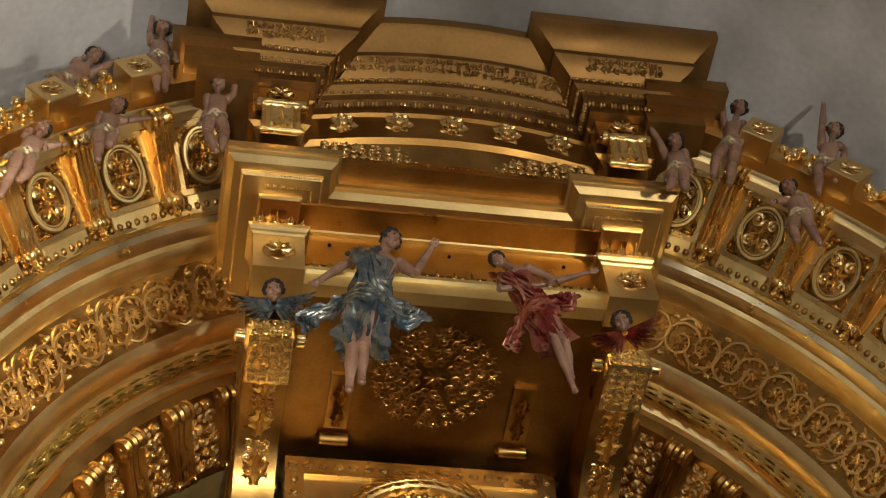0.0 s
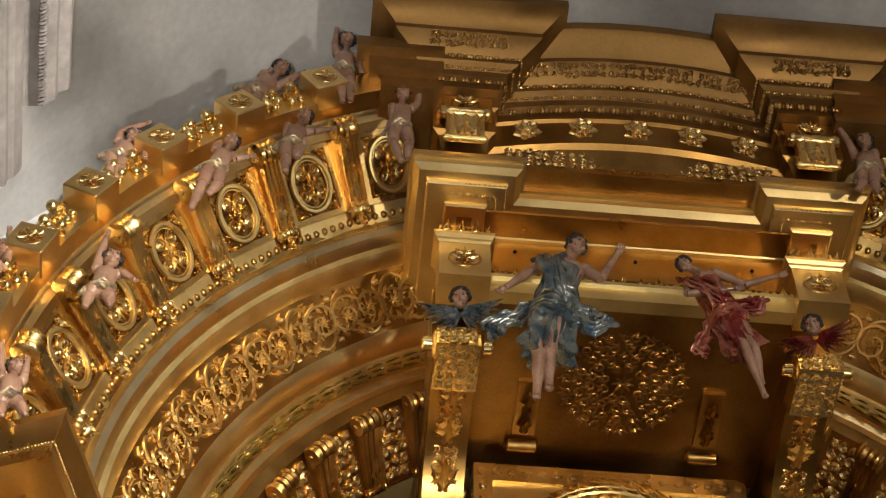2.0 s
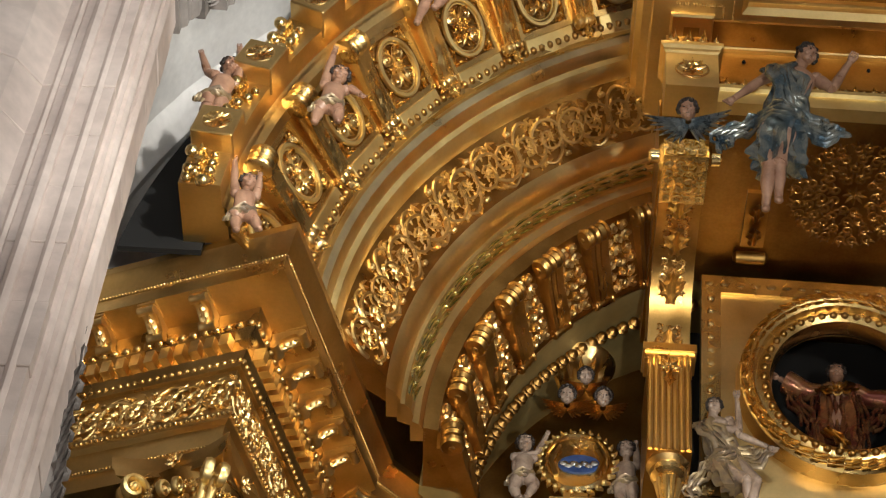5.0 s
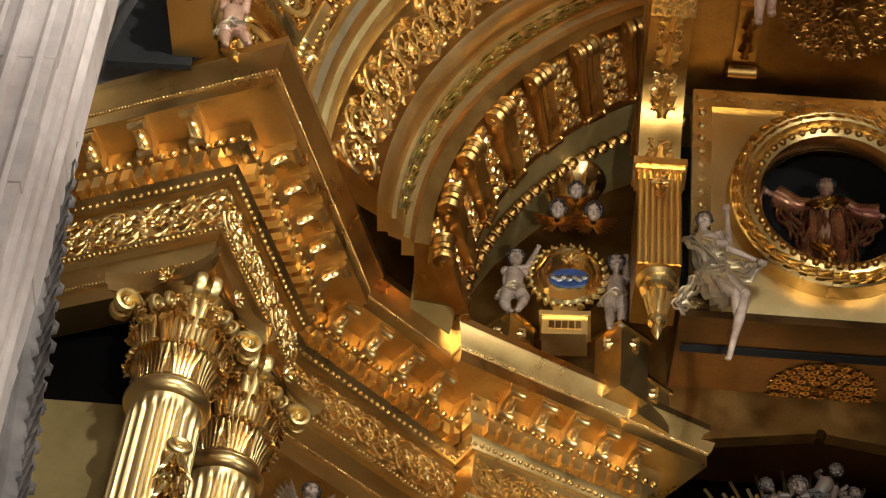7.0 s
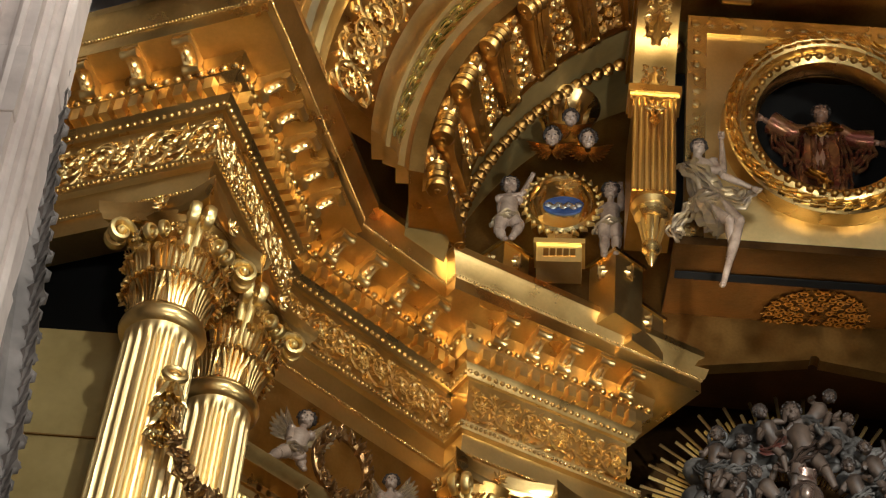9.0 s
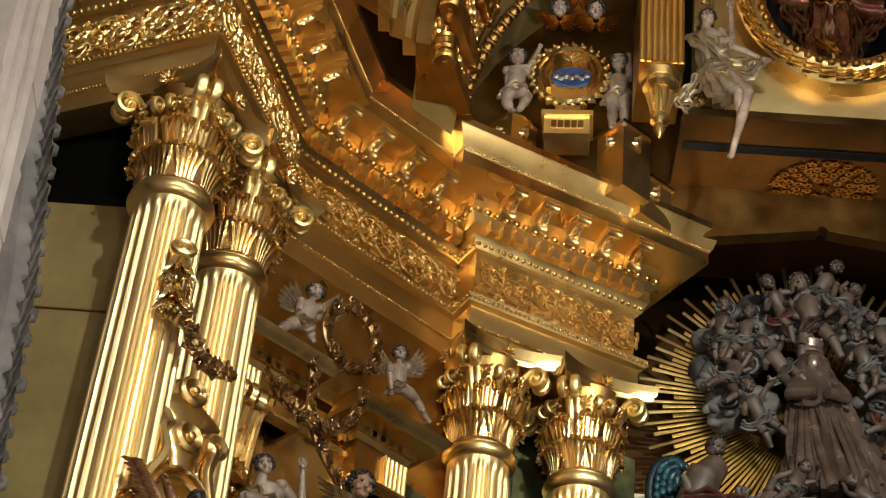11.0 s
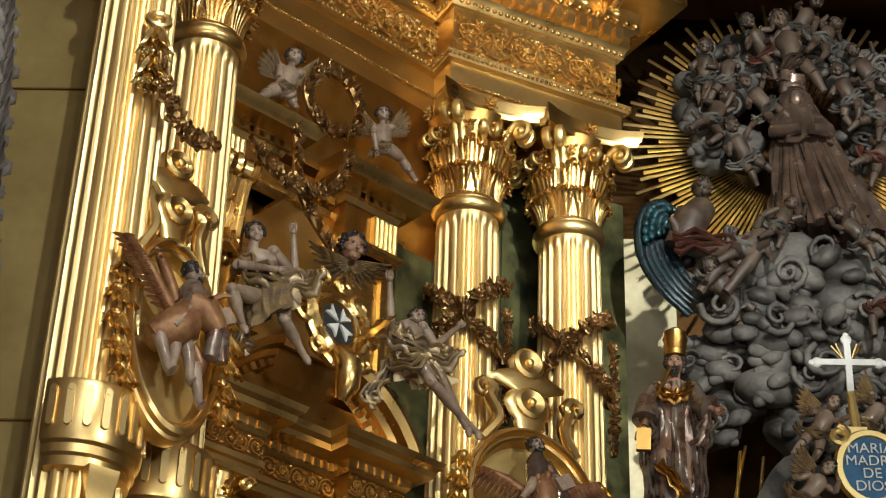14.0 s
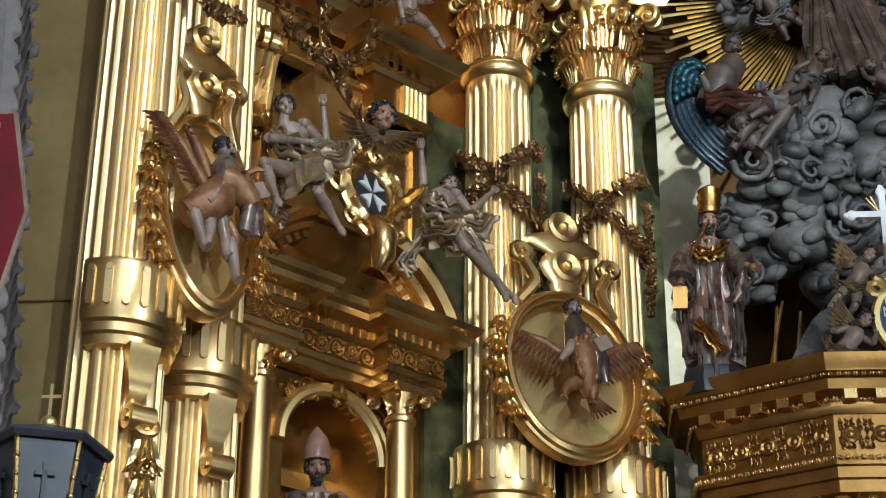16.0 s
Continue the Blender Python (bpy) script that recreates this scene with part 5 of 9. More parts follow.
            ribbon(bm, [e.lerp(h, 0.6), e.lerp(h, 0.5) - up * 0.18 * u, e - up * 0.42 * u + front * 0.05], 0.16 * u, 4)
        cv.use(3)
        bm = cv.bm
        ribbon(bm, [sh - side * 0.17 * u + front * 0.05, ch - side * 0.08 * u + front * 0.15 * u - up * 0.06 * u, ch + front * 0.17 * u - up * 0.1 * u, ch + side * 0.08 * u + front * 0.15 * u - up * 0.06 * u, sh + side * 0.17 * u + front * 0.05], 0.10 * u, 3)
        flower(bm, (0, 0, 0), 0.06 * u, 6, 0.5, frame_of(ch + front * 0.19 * u - up * 0.08 * u, side, front))
        bm = cv.use(1)
        for sg in (-1, 1):  # open cope falling from the arms
            ribbon(bm, [sh + side * sg * 0.15 * u, pe + side * sg * 0.22 * u + front * 0.06 * u, feet + side * sg * 0.20 * u + front * 0.08 * u + up * 0.12 * u], 0.12 * u, 3)
        bm = cv.use(3)
        ribbon(bm, [pe - side * 0.12 * u + front * 0.16 * u - up * 0.20 * u, pe + front * 0.19 * u - up * 0.34 * u, feet + side * 0.06 * u + front * 0.18 * u + up * 0.10 * u], 0.10 * u, 3)
    elif drape:
        mean = (lf + rf + lk + rk) / 4
        hem = pe + (mean - pe) * min(1.2, drape * 1.6)
        skirt(bm, ch - up * 0.01 * u, pe - up * 0.02 * u, 0.165 * u, 0.15 * u, side, front, 6, 0.045 * u, 8, seed + 1)
        skirt(bm, pe + up * 0.14 * u, hem, 0.145 * u, 0.19 * u, side, front, 7, 0.085 * u, 12, seed)
        skirt(bm, pe + up * 0.16 * u, pe - up * 0.16 * u + side * 0.04 * u, 0.16 * u, 0.20 * u, side, front, 6, 0.07 * u, 8, seed + 2)
        ribbon(bm, [sh - side * 0.15 * u + up * 0.04 * u, ch - side * 0.10 * u + front * 0.13 * u, pe + up * 0.14 * u + front * 0.17 * u + side * 0.04 * u, pe + up * 0.06 * u + side * 0.20 * u, pe + side * 0.36 * u - up * 0.02 * u, pe + side * 0.42 * u + up * 0.08 * u], 0.22 * u, 5)
        ribbon(bm, [pe - side * 0.16 * u, pe - side * 0.30 * u - up * 0.14 * u, pe - side * 0.42 * u - up * 0.26 * u, pe - side * 0.34 * u - up * 0.36 * u], 0.15 * u, 4)
        ribbon(bm, [pe - side * 0.18 * u + up * 0.02 * u, pe + front * 0.19 * u - up * 0.03 * u, pe + side * 0.19 * u + up * 0.06 * u], 0.17 * u, 4)
    if wings:
        bm = cv.use(1)
        for sgn in (-1, 1):
            wing(bm, ch - front * 0.09 * u + side * sgn * 0.03, side * sgn, up, front, 0.36 * u, 7, 62, -8)
    if tiara or mitre:
        bm = cv.use(3 if tiara else 0)
        top = frame_of(hd + up_h * 0.07 * u, side, up_h)
        if tiara:
            lathe(bm, [(0.095 * u, 0), (0.10 * u, 0.04 * u), (0.085 * u, 0.05 * u), (0.105 * u, 0.10 * u), (0.09 * u, 0.11 * u), (0.11 * u, 0.17 * u), (0.09 * u, 0.18 * u), (0.10 * u, 0.23 * u), (0.05 * u, 0.27 * u), (0.01, 0.29 * u)], 16, top)
            tube(bm, [lh + up * 0.55 * u + side * 0.22 * u, lh - side * 0.03, lh - up * 0.02 * u], 0.014 * u, 6)
            box(bm, (-0.06, -0.025, -0.20), (0.06, 0.025, 0.0), frame_of(lh + front * 0.05 - up * 0.05, side, up))
        else:
            vs = skin(bm, [[(0.10 * u * math.cos(a) * w, 0.09 * u * math.sin(a) * d, z * u) for a in [6.2832 * i / 16 for i in range(16)]] for z, w, d in ((0, 1, 1), (0.08, 1.08, 0.9), (0.18, 0.8, 0.5), (0.27, 0.12, 0.1))])
            move(bm, vs, top)
    ob = cv.finish(name, min((lf, rf, pe), key=lambda p: p.z))
    return tagged(ob, label, "statue", "putti on the arch" if putto and "arch" in label else "")


def cherub_head(name, label, at, front, u, wing_mat, span=0.30, skin_mat=None):
    """A child's head over a feathered collar and two wings."""
    cv = Carver([skin_mat or FLESH, wing_mat, HAIR, GOLD_DEEP])
    front, up = Vector(front).normalized(), Vector((0, 0, 1))
    up = (up - front * up.dot(front)).normalized()
    side = up.cross(front).normalized()
    at = Vector(at)
    head_of(cv, at, up, front, u, 0, 2, int(abs(at.x) * 31), False, False, True)
    bm = cv.use(1)
    for sgn in (-1, 1):
        for row in range(3):
            for k in range(8):
                t = k / 7
                d = (side * sgn * (0.30 + 0.75 * t) + up * (-0.62 + 0.85 * t)).normalized()
                root = at - up * 0.13 * u - front * 0.03 * u
                leaf(bm, root + d * 0.03 + front * 0.02 * row, root + d * span * u * (0.60 + 0.55 * t) * (1 - 0.24 * row) + front * 0.02 * row, front, 0.045 * u, 0.06, 1, 0.35)
    return tagged(cv.finish(name, at - up * 0.15 * u), label, "statue")


statue('angel_statue', 'flying carved angel in a gilded blue tunic with bare legs',
       [(-0.73, 10.3, 17.06), (-0.86, 10.4, 16.74), (-1.01, 10.45, 16.09), (-1.2, 10.35, 16.63), (-1.46, 10.3, 16.25), (-0.51, 10.35, 16.59), (-0.33, 10.3, 16.97), (-1.15, 10.4, 15.41), (-1.18, 10.55, 14.95), (-1.06, 10.4, 15.42), (-1.06, 10.55, 15.09)],
       cloth=BLUE, drape=0.46, s=0.62, gaze=(0.55, -0.8, -0.6))
statue('angel_statue', 'flying carved angel in a crimson and gold tunic',
       [(0.33, 10.3, 16.88), (0.53, 10.4, 16.74), (0.68, 10.45, 16.24), (0.32, 10.35, 16.45), (0.77, 10.3, 16.53), (0.91, 10.35, 16.68), (1.24, 10.3, 16.8), (0.79, 10.4, 15.78), (0.94, 10.55, 15.2), (0.89, 10.4, 15.75), (0.94, 10.55, 15.4)],
       cloth=CRIMSON, drape=0.42, s=0.6, gaze=(-0.55, -0.8, -0.5))
statue('putto_statue', 'small carved putto with painted flesh on the arch',
       [(-6.04, 9.75, 15.48), (-6.06, 9.75, 15.23), (-6.09, 9.75, 14.98), (-6.23, 9.75, 15.37), (-6.33, 9.75, 15.63), (-5.96, 9.75, 15.49), (-6.01, 9.75, 15.76), (-6.14, 9.75, 14.87), (-6.16, 9.75, 14.7), (-6.04, 9.75, 14.82), (-6.07, 9.75, 14.7)],
       cloth=GOLD, putto=1)
statue('putto_statue', 'small carved putto with painted flesh on the arch',
       [(-5.15, 9.8, 17.64), (-5.21, 9.8, 17.43), (-5.26, 9.8, 17.21), (-5.29, 9.8, 17.71), (-5.08, 9.8, 17.9), (-5.06, 9.8, 17.52), (-5.0, 9.8, 17.31), (-5.29, 9.8, 17.05), (-5.27, 9.8, 16.87), (-5.21, 9.8, 17.05), (-5.21, 9.8, 16.87)],
       cloth=GOLD, putto=1)
statue('putto_statue', 'small carved putto with painted flesh on the arch',
       [(-3.81, 9.75, 19.18), (-3.92, 9.75, 18.86), (-4.07, 9.75, 18.59), (-4.02, 9.75, 18.95), (-3.95, 9.75, 19.07), (-3.72, 9.75, 18.93), (-3.6, 9.75, 19.09), (-4.18, 9.75, 18.43), (-4.19, 9.75, 18.25), (-4.02, 9.75, 18.39), (-3.97, 9.75, 18.31)],
       cloth=GOLD, putto=1)
statue('putto_statue', 'small carved putto with painted flesh on the arch',
       [(-3.15, 9.75, 19.93), (-3.15, 9.75, 19.52), (-3.17, 9.75, 19.2), (-3.27, 9.75, 19.74), (-3.27, 9.75, 20.1), (-3.01, 9.75, 19.57), (-2.97, 9.75, 19.27), (-3.16, 9.75, 18.93), (-3.14, 9.75, 18.58), (-3.07, 9.75, 18.92), (-3.06, 9.75, 18.61)],
       cloth=GOLD, putto=1)
statue('putto_statue', 'small carved putto with painted flesh on the arch',
       [(-2.51, 9.85, 19.03), (-2.52, 9.85, 18.67), (-2.53, 9.85, 18.27), (-2.61, 9.85, 18.47), (-2.67, 9.85, 18.24), (-2.36, 9.85, 18.81), (-2.33, 9.85, 19.14), (-2.6, 9.85, 18.03), (-2.51, 9.85, 17.67), (-2.43, 9.85, 18.05), (-2.45, 9.85, 17.72)],
       cloth=GOLD, putto=1)
statue('putto_statue', 'small carved putto with painted flesh on the arch',
       [(-3.52, 9.95, 18.56), (-3.58, 9.95, 18.24), (-3.61, 9.95, 17.94), (-3.69, 9.95, 18.14), (-3.65, 9.95, 17.92), (-3.4, 9.95, 18.27), (-3.25, 9.95, 18.34), (-3.65, 9.95, 17.73), (-3.64, 9.95, 17.45), (-3.55, 9.95, 17.78), (-3.5, 9.95, 17.96)],
       cloth=GOLD, putto=1)
statue('putto_statue', 'small carved putto with painted flesh on the arch',
       [(-4.22, 9.95, 17.96), (-4.27, 9.95, 17.67), (-4.33, 9.95, 17.38), (-4.32, 9.95, 18.03), (-4.28, 9.95, 18.33), (-4.14, 9.95, 17.62), (-4.02, 9.95, 17.68), (-4.42, 9.95, 17.12), (-4.48, 9.95, 16.67), (-4.27, 9.95, 17.14), (-4.34, 9.95, 16.95)],
       cloth=GOLD, putto=1)
statue('putto_statue', 'small carved putto with painted flesh on the arch',
       [(-5.09, 9.95, 15.74), (-5.11, 9.95, 15.5), (-5.12, 9.95, 15.24), (-5.21, 9.95, 15.8), (-5.19, 9.95, 16.12), (-4.98, 9.95, 15.55), (-4.87, 9.95, 15.46), (-5.21, 9.95, 15.18), (-5.22, 9.95, 14.99), (-5.03, 9.95, 15.16), (-5.02, 9.95, 15.03)],
       cloth=GOLD, putto=1)
statue('putto_statue', 'small carved putto with painted flesh on the arch',
       [(-5.65, 9.95, 14.08), (-5.65, 9.95, 13.88), (-5.63, 9.95, 13.65), (-5.78, 9.95, 14.11), (-5.82, 9.95, 14.36), (-5.56, 9.95, 13.99), (-5.57, 9.95, 14.15), (-5.68, 9.95, 13.59), (-5.65, 9.95, 13.44), (-5.52, 9.95, 13.59), (-5.47, 9.95, 13.47)],
       cloth=GOLD, putto=1)
statue('putto_statue', 'small carved putto with painted flesh on the arch',
       [(2.39, 9.85, 18.79), (2.33, 9.85, 18.45), (2.3, 9.85, 18.15), (2.2, 9.85, 18.75), (2.15, 9.85, 19.04), (2.44, 9.85, 18.4), (2.45, 9.85, 18.21), (2.21, 9.85, 17.96), (2.14, 9.85, 17.8), (2.33, 9.85, 17.94), (2.32, 9.85, 17.79)],
       cloth=GOLD, putto=1)
statue('putto_statue', 'small carved putto with painted flesh on the arch',
       [(3.26, 9.8, 19.6), (3.1, 9.8, 19.14), (2.97, 9.8, 18.68), (3.02, 9.8, 19.34), (3.1, 9.8, 19.77), (3.2, 9.8, 19.01), (3.06, 9.8, 18.69), (2.76, 9.8, 18.43), (2.65, 9.8, 18.05), (2.92, 9.8, 18.34), (2.8, 9.8, 17.92)],
       cloth=GOLD, putto=1)
statue('putto_statue', 'small carved putto with painted flesh on the arch',
       [(4.3, 9.8, 19.31), (4.14, 9.8, 18.89), (3.98, 9.8, 18.48), (4.16, 9.8, 19.33), (4.3, 9.8, 19.83), (4.31, 9.8, 18.88), (4.2, 9.8, 18.58), (3.86, 9.8, 18.27), (3.77, 9.8, 17.92), (4.03, 9.8, 18.39), (4.02, 9.8, 18.18)],
       cloth=GOLD, putto=1)
statue('putto_statue', 'small carved putto with painted flesh on the arch',
       [(3.56, 9.95, 18.23), (3.57, 9.95, 17.94), (3.54, 9.95, 17.63), (3.45, 9.95, 17.96), (3.35, 9.95, 17.92), (3.7, 9.95, 17.79), (3.59, 9.95, 17.58), (3.41, 9.95, 17.4), (3.4, 9.95, 17.17), (3.62, 9.95, 17.46), (3.64, 9.95, 17.17)],
       cloth=GOLD, putto=1)
statue('putto_statue', 'pale carved putto holding the coat of arms',
       [(-3.2, 14.2, 15.38), (-3.2, 14.2, 15.13), (-3.2, 14.2, 14.89), (-3.07, 14.2, 15.24), (-2.99, 14.2, 15.5), (-3.29, 14.2, 15.1), (-3.28, 14.2, 14.93), (-3.28, 14.2, 14.72), (-3.22, 14.2, 14.62), (-3.07, 14.2, 14.82), (-3.14, 14.2, 14.64)],
       cloth=GOLD, putto=1, pale=1)
statue('putto_statue', 'pale carved putto holding the coat of arms',
       [(-2.15, 14.2, 15.4), (-2.15, 14.2, 15.13), (-2.15, 14.2, 14.9), (-2.31, 14.2, 15.03), (-2.46, 14.2, 15.12), (-2.04, 14.2, 15.23), (-2.05, 14.2, 15.45), (-2.2, 14.2, 14.72), (-2.2, 14.2, 14.49), (-2.08, 14.2, 14.73), (-2.08, 14.2, 14.53)],
       cloth=GOLD, putto=1, pale=1)
statue('angel_statue', 'pale carved angel clinging to the round window frame',
       [(-1.34, 13.31, 15.22), (-1.33, 13.36, 14.95), (-1.25, 13.42, 14.56), (-1.11, 13.26, 14.86), (-1.12, 13.26, 15.29), (-1.1, 13.26, 14.79), (-0.84, 13.26, 14.66), (-1.07, 13.21, 14.15), (-1.04, 13.31, 13.86), (-0.97, 13.21, 14.15), (-1.13, 13.31, 13.42)],
       cloth=GOLD, drape=0.35, s=0.55, pale=1)
statue('saint_statue', 'carved saint with spread arms in the dark round window',
       [(-0.0, 13.75, 16.29), (-0.02, 13.75, 15.95), (-0.03, 13.75, 15.51), (-0.31, 13.75, 15.97), (-0.6, 13.75, 16.15), (0.29, 13.75, 15.93), (0.58, 13.75, 15.91), (-0.1, 13.75, 15.22), (-0.13, 13.75, 14.94), (0.03, 13.75, 15.23), (0.04, 13.75, 14.94)],
       cloth=COPE, drape=0.8, s=0.45, robe=1)
statue('putto_statue', 'pale carved winged putto seated on the shelf',
       [(-4.75, 12.93, 11.21), (-4.78, 12.9, 11.02), (-4.81, 12.88, 10.83), (-4.85, 12.84, 10.93), (-4.75, 12.94, 10.95), (-4.69, 12.99, 11.05), (-4.6, 13.08, 11.18), (-4.92, 12.77, 10.73), (-4.97, 12.72, 10.65), (-4.75, 12.94, 10.8), (-4.72, 12.96, 10.73)],
       cloth=GOLD, putto=1, wings=1, pale=1)
statue('putto_statue', 'pale carved winged putto seated on the shelf',
       [(-4.02, 13.64, 11.13), (-4.02, 13.64, 10.96), (-4.01, 13.65, 10.78), (-4.09, 13.58, 10.88), (-4.06, 13.6, 10.72), (-3.93, 13.74, 11.05), (-4.0, 13.67, 11.07), (-3.9, 13.76, 10.82), (-3.8, 13.86, 10.71), (-3.86, 13.8, 10.78), (-3.74, 13.92, 10.64)],
       cloth=GOLD, putto=1, wings=1, pale=1)
statue('angel_statue', 'pale carved angel reclining on the broken pediment',
       [(-4.86, 12.37, 9.12), (-4.82, 12.45, 8.88), (-4.72, 12.57, 8.68), (-4.94, 12.14, 8.71), (-4.67, 12.35, 8.79), (-4.56, 12.58, 8.87), (-4.59, 12.56, 9.22), (-4.94, 12.01, 8.42), (-4.86, 12.15, 8.2), (-4.58, 12.36, 8.36), (-4.44, 12.57, 8.17)],
       cloth=GOLD, drape=0.5, s=0.55, pale=1, curls=1)
statue('angel_statue', 'pale carved angel leaning on the broken pediment',
       [(-3.65, 13.55, 9.05), (-3.73, 13.5, 8.85), (-3.7, 13.57, 8.66), (-3.85, 13.28, 8.9), (-3.87, 13.26, 9.21), (-3.49, 13.56, 8.8), (-3.32, 13.72, 9.06), (-3.45, 13.6, 8.53), (-3.23, 13.89, 8.22), (-3.51, 13.54, 8.46), (-3.16, 13.95, 8.22)],
       cloth=GOLD, drape=0.35, s=0.55, pale=1)
statue('pope_statue', 'carved bearded pope with golden tiara, staff and robes',
       [(-1.46, 14.55, 9.18), (-1.48, 14.55, 8.88), (-1.5, 14.55, 8.37), (-1.71, 14.5, 8.78), (-1.75, 14.43, 8.53), (-1.27, 14.5, 8.77), (-1.16, 14.4, 8.68), (-1.58, 14.5, 8.06), (-1.61, 14.55, 7.8), (-1.41, 14.5, 8.06), (-1.38, 14.55, 7.81)],
       cloth=VEST, drape=1, s=0.62, robe=1, beard=1, tiara=1)
statue('bishop_statue', 'carved bearded bishop in a mitre inside the niche',
       [(-4.68, 13.73, 6.67), (-4.67, 13.73, 6.36), (-4.66, 13.75, 5.87), (-4.83, 13.58, 6.29), (-4.8, 13.61, 6.05), (-4.5, 13.91, 6.35), (-4.51, 13.89, 6.14), (-4.71, 13.7, 5.56), (-4.7, 13.71, 5.22), (-4.57, 13.83, 5.59), (-4.56, 13.84, 5.25)],
       cloth=VEST, drape=1, s=0.6, robe=1, beard=1, mitre=1)

cherub_head("cherub_statue", "cherub head with blue-grey gilded wings on the scroll", (-1.846, 10.66, 16.53), (-0.12, -0.78, -0.60), 0.92, FEATHER_GREY, 0.44)
cherub_head("cherub_statue", "cherub head with red wings on the scroll", (1.617, 10.66, 16.51), (-0.35, -0.75, -0.6), 0.92, CRIMSON, 0.42)

# ---------------------------------------------------------------- the concave bay between the column pairs
# Local frame of the bay: x along its wall, y into the wall, z up.
BAY = frame_of((-5.12, 13.16, 0), (0.717, 0.697, 0), (0, 0, 1))
GREEN = material("mottled_green_gold_panel", (0.20, 0.19, 0.075), 0.4, 0.5, 0.3, 3, 0.15, 9, (0.055, 0.06, 0.028))
SILVER = material("silver_leaf", (0.82, 0.82, 0.80), 0.3, 1, 0.15, 6, 0.1, 30)
BLACK = material("black_enamel", (0.03, 0.03, 0.035), 0.4, 0, 0.2, 8, 0.1, 30)
WHITE = material("white_enamel", (0.80, 0.79, 0.76), 0.4, 0, 0.1, 8, 0.1, 30)


def bay_part(name, bm, mat, parent, label="", smooth=35):
    return part(name, bm, mat, parent, label, None, smooth)


wall = thing("bay_wall", "gilded concave wall of the side bay with an arched niche", "wall", BAY, kind="structure")
NU, NW, NZ = 0.76, 0.46, 6.78  # niche: middle, half width, springing
bm = bmesh.new()
n = 20
inner = [(NU - NW, 2.0), (NU - NW, NZ)] + [(NU - NW * math.cos(math.pi * i / n), NZ + NW * math.sin(math.pi * i / n)) for i in range(1, n)] + [(NU + NW, NZ), (NU + NW, 2.0)]
outer = [(-0.7, 2.0), (-0.7, 11.8)] + [(-0.7 + 3.4 * i / n, 11.8) for i in range(1, n)] + [(2.7, 11.8), (2.7, 2.0)]
vi = [[bm.verts.new((x, y, z)) for x, z in ps] for ps, y in ((outer, 0.0), (inner, 0.0), (inner, 0.5))]
for a, b in zip(vi, vi[1:]):
    for i in range(len(a) - 1):
        bm.faces.new((a[i], a[i + 1], b[i + 1], b[i]))
bay_part("niche_wall", bm, GOLD_DEEP, wall)
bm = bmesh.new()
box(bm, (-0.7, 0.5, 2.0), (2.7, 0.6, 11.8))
bay_part("niche_back", bm, GOLD_DEEP, wall)
bm = bmesh.new()
box(bm, (1.66, -0.03, 2.0), (2.62, -0.005, 10.2))
for x in (1.66, 2.1, 2.55):
    box(bm, (x, -0.06, 2.0), (x + 0.07, -0.03, 10.2))
bay_part("green_panel", bm, GREEN, wall, "mottled green-gold panel")
bm = bmesh.new()
box(bm, (0.02, -0.05, 8.75), (1.5, -0.004, 10.1))
bay_part("upper_panel", bm, GOLD_MID, wall, "plain satin gold panel")
bm = bmesh.new()
for lo, hi in (((-0.02, -0.10, 8.7), (0.05, -0.05, 10.15)), ((1.47, -0.10, 8.7), (1.54, -0.05, 10.15)), ((0.05, -0.10, 10.08), (1.47, -0.05, 10.15))):
    box(bm, lo, hi)
bay_part("panel_frame", bm, GOLD, wall)


def local_beads(parent, pts, r, step, mat=GOLD, name="bead_row"):
    return tagged(link(name, beads(pts, r, step), mat, parent), "fine carved row of gilded beads", kind="stuff")


def dentils(parent, x0, x1, y, z, step=0.10, size=(0.05, 0.05, 0.07)):
    k = max(1, round((x1 - x0) / step))
    bm = bmesh.new()
    box(bm, (-size[0] / 2, -size[1], 0), (size[0] / 2, 0, size[2]))
    me = mesh_of(bm, "dentil", 30)
    for i in range(k):
        link("dentil", me, GOLD_MID, parent, "", Matrix.Translation((x0 + (x1 - x0) * (i + 0.5) / k, y, z)))


SHELF = [(-0.1, 0.0), (0.0, 0.0), (0.02, 0.05), (0.05, 0.06), (0.05, 0.13), (0.13, 0.15), (0.20, 0.16), (0.22, 0.20), (0.25, 0.23), (0.27, 0.27), (-0.1, 0.27)]


def moulding(name, path, section, mat, parent, z):
    """A moulding whose path is given in the bay's plan; out is towards the room."""
    bm = bmesh.new()
    path_sweep(bm, path, [(o, z + h) for o, h in section])
    return bay_part(name, bm, mat, parent, smooth=25)


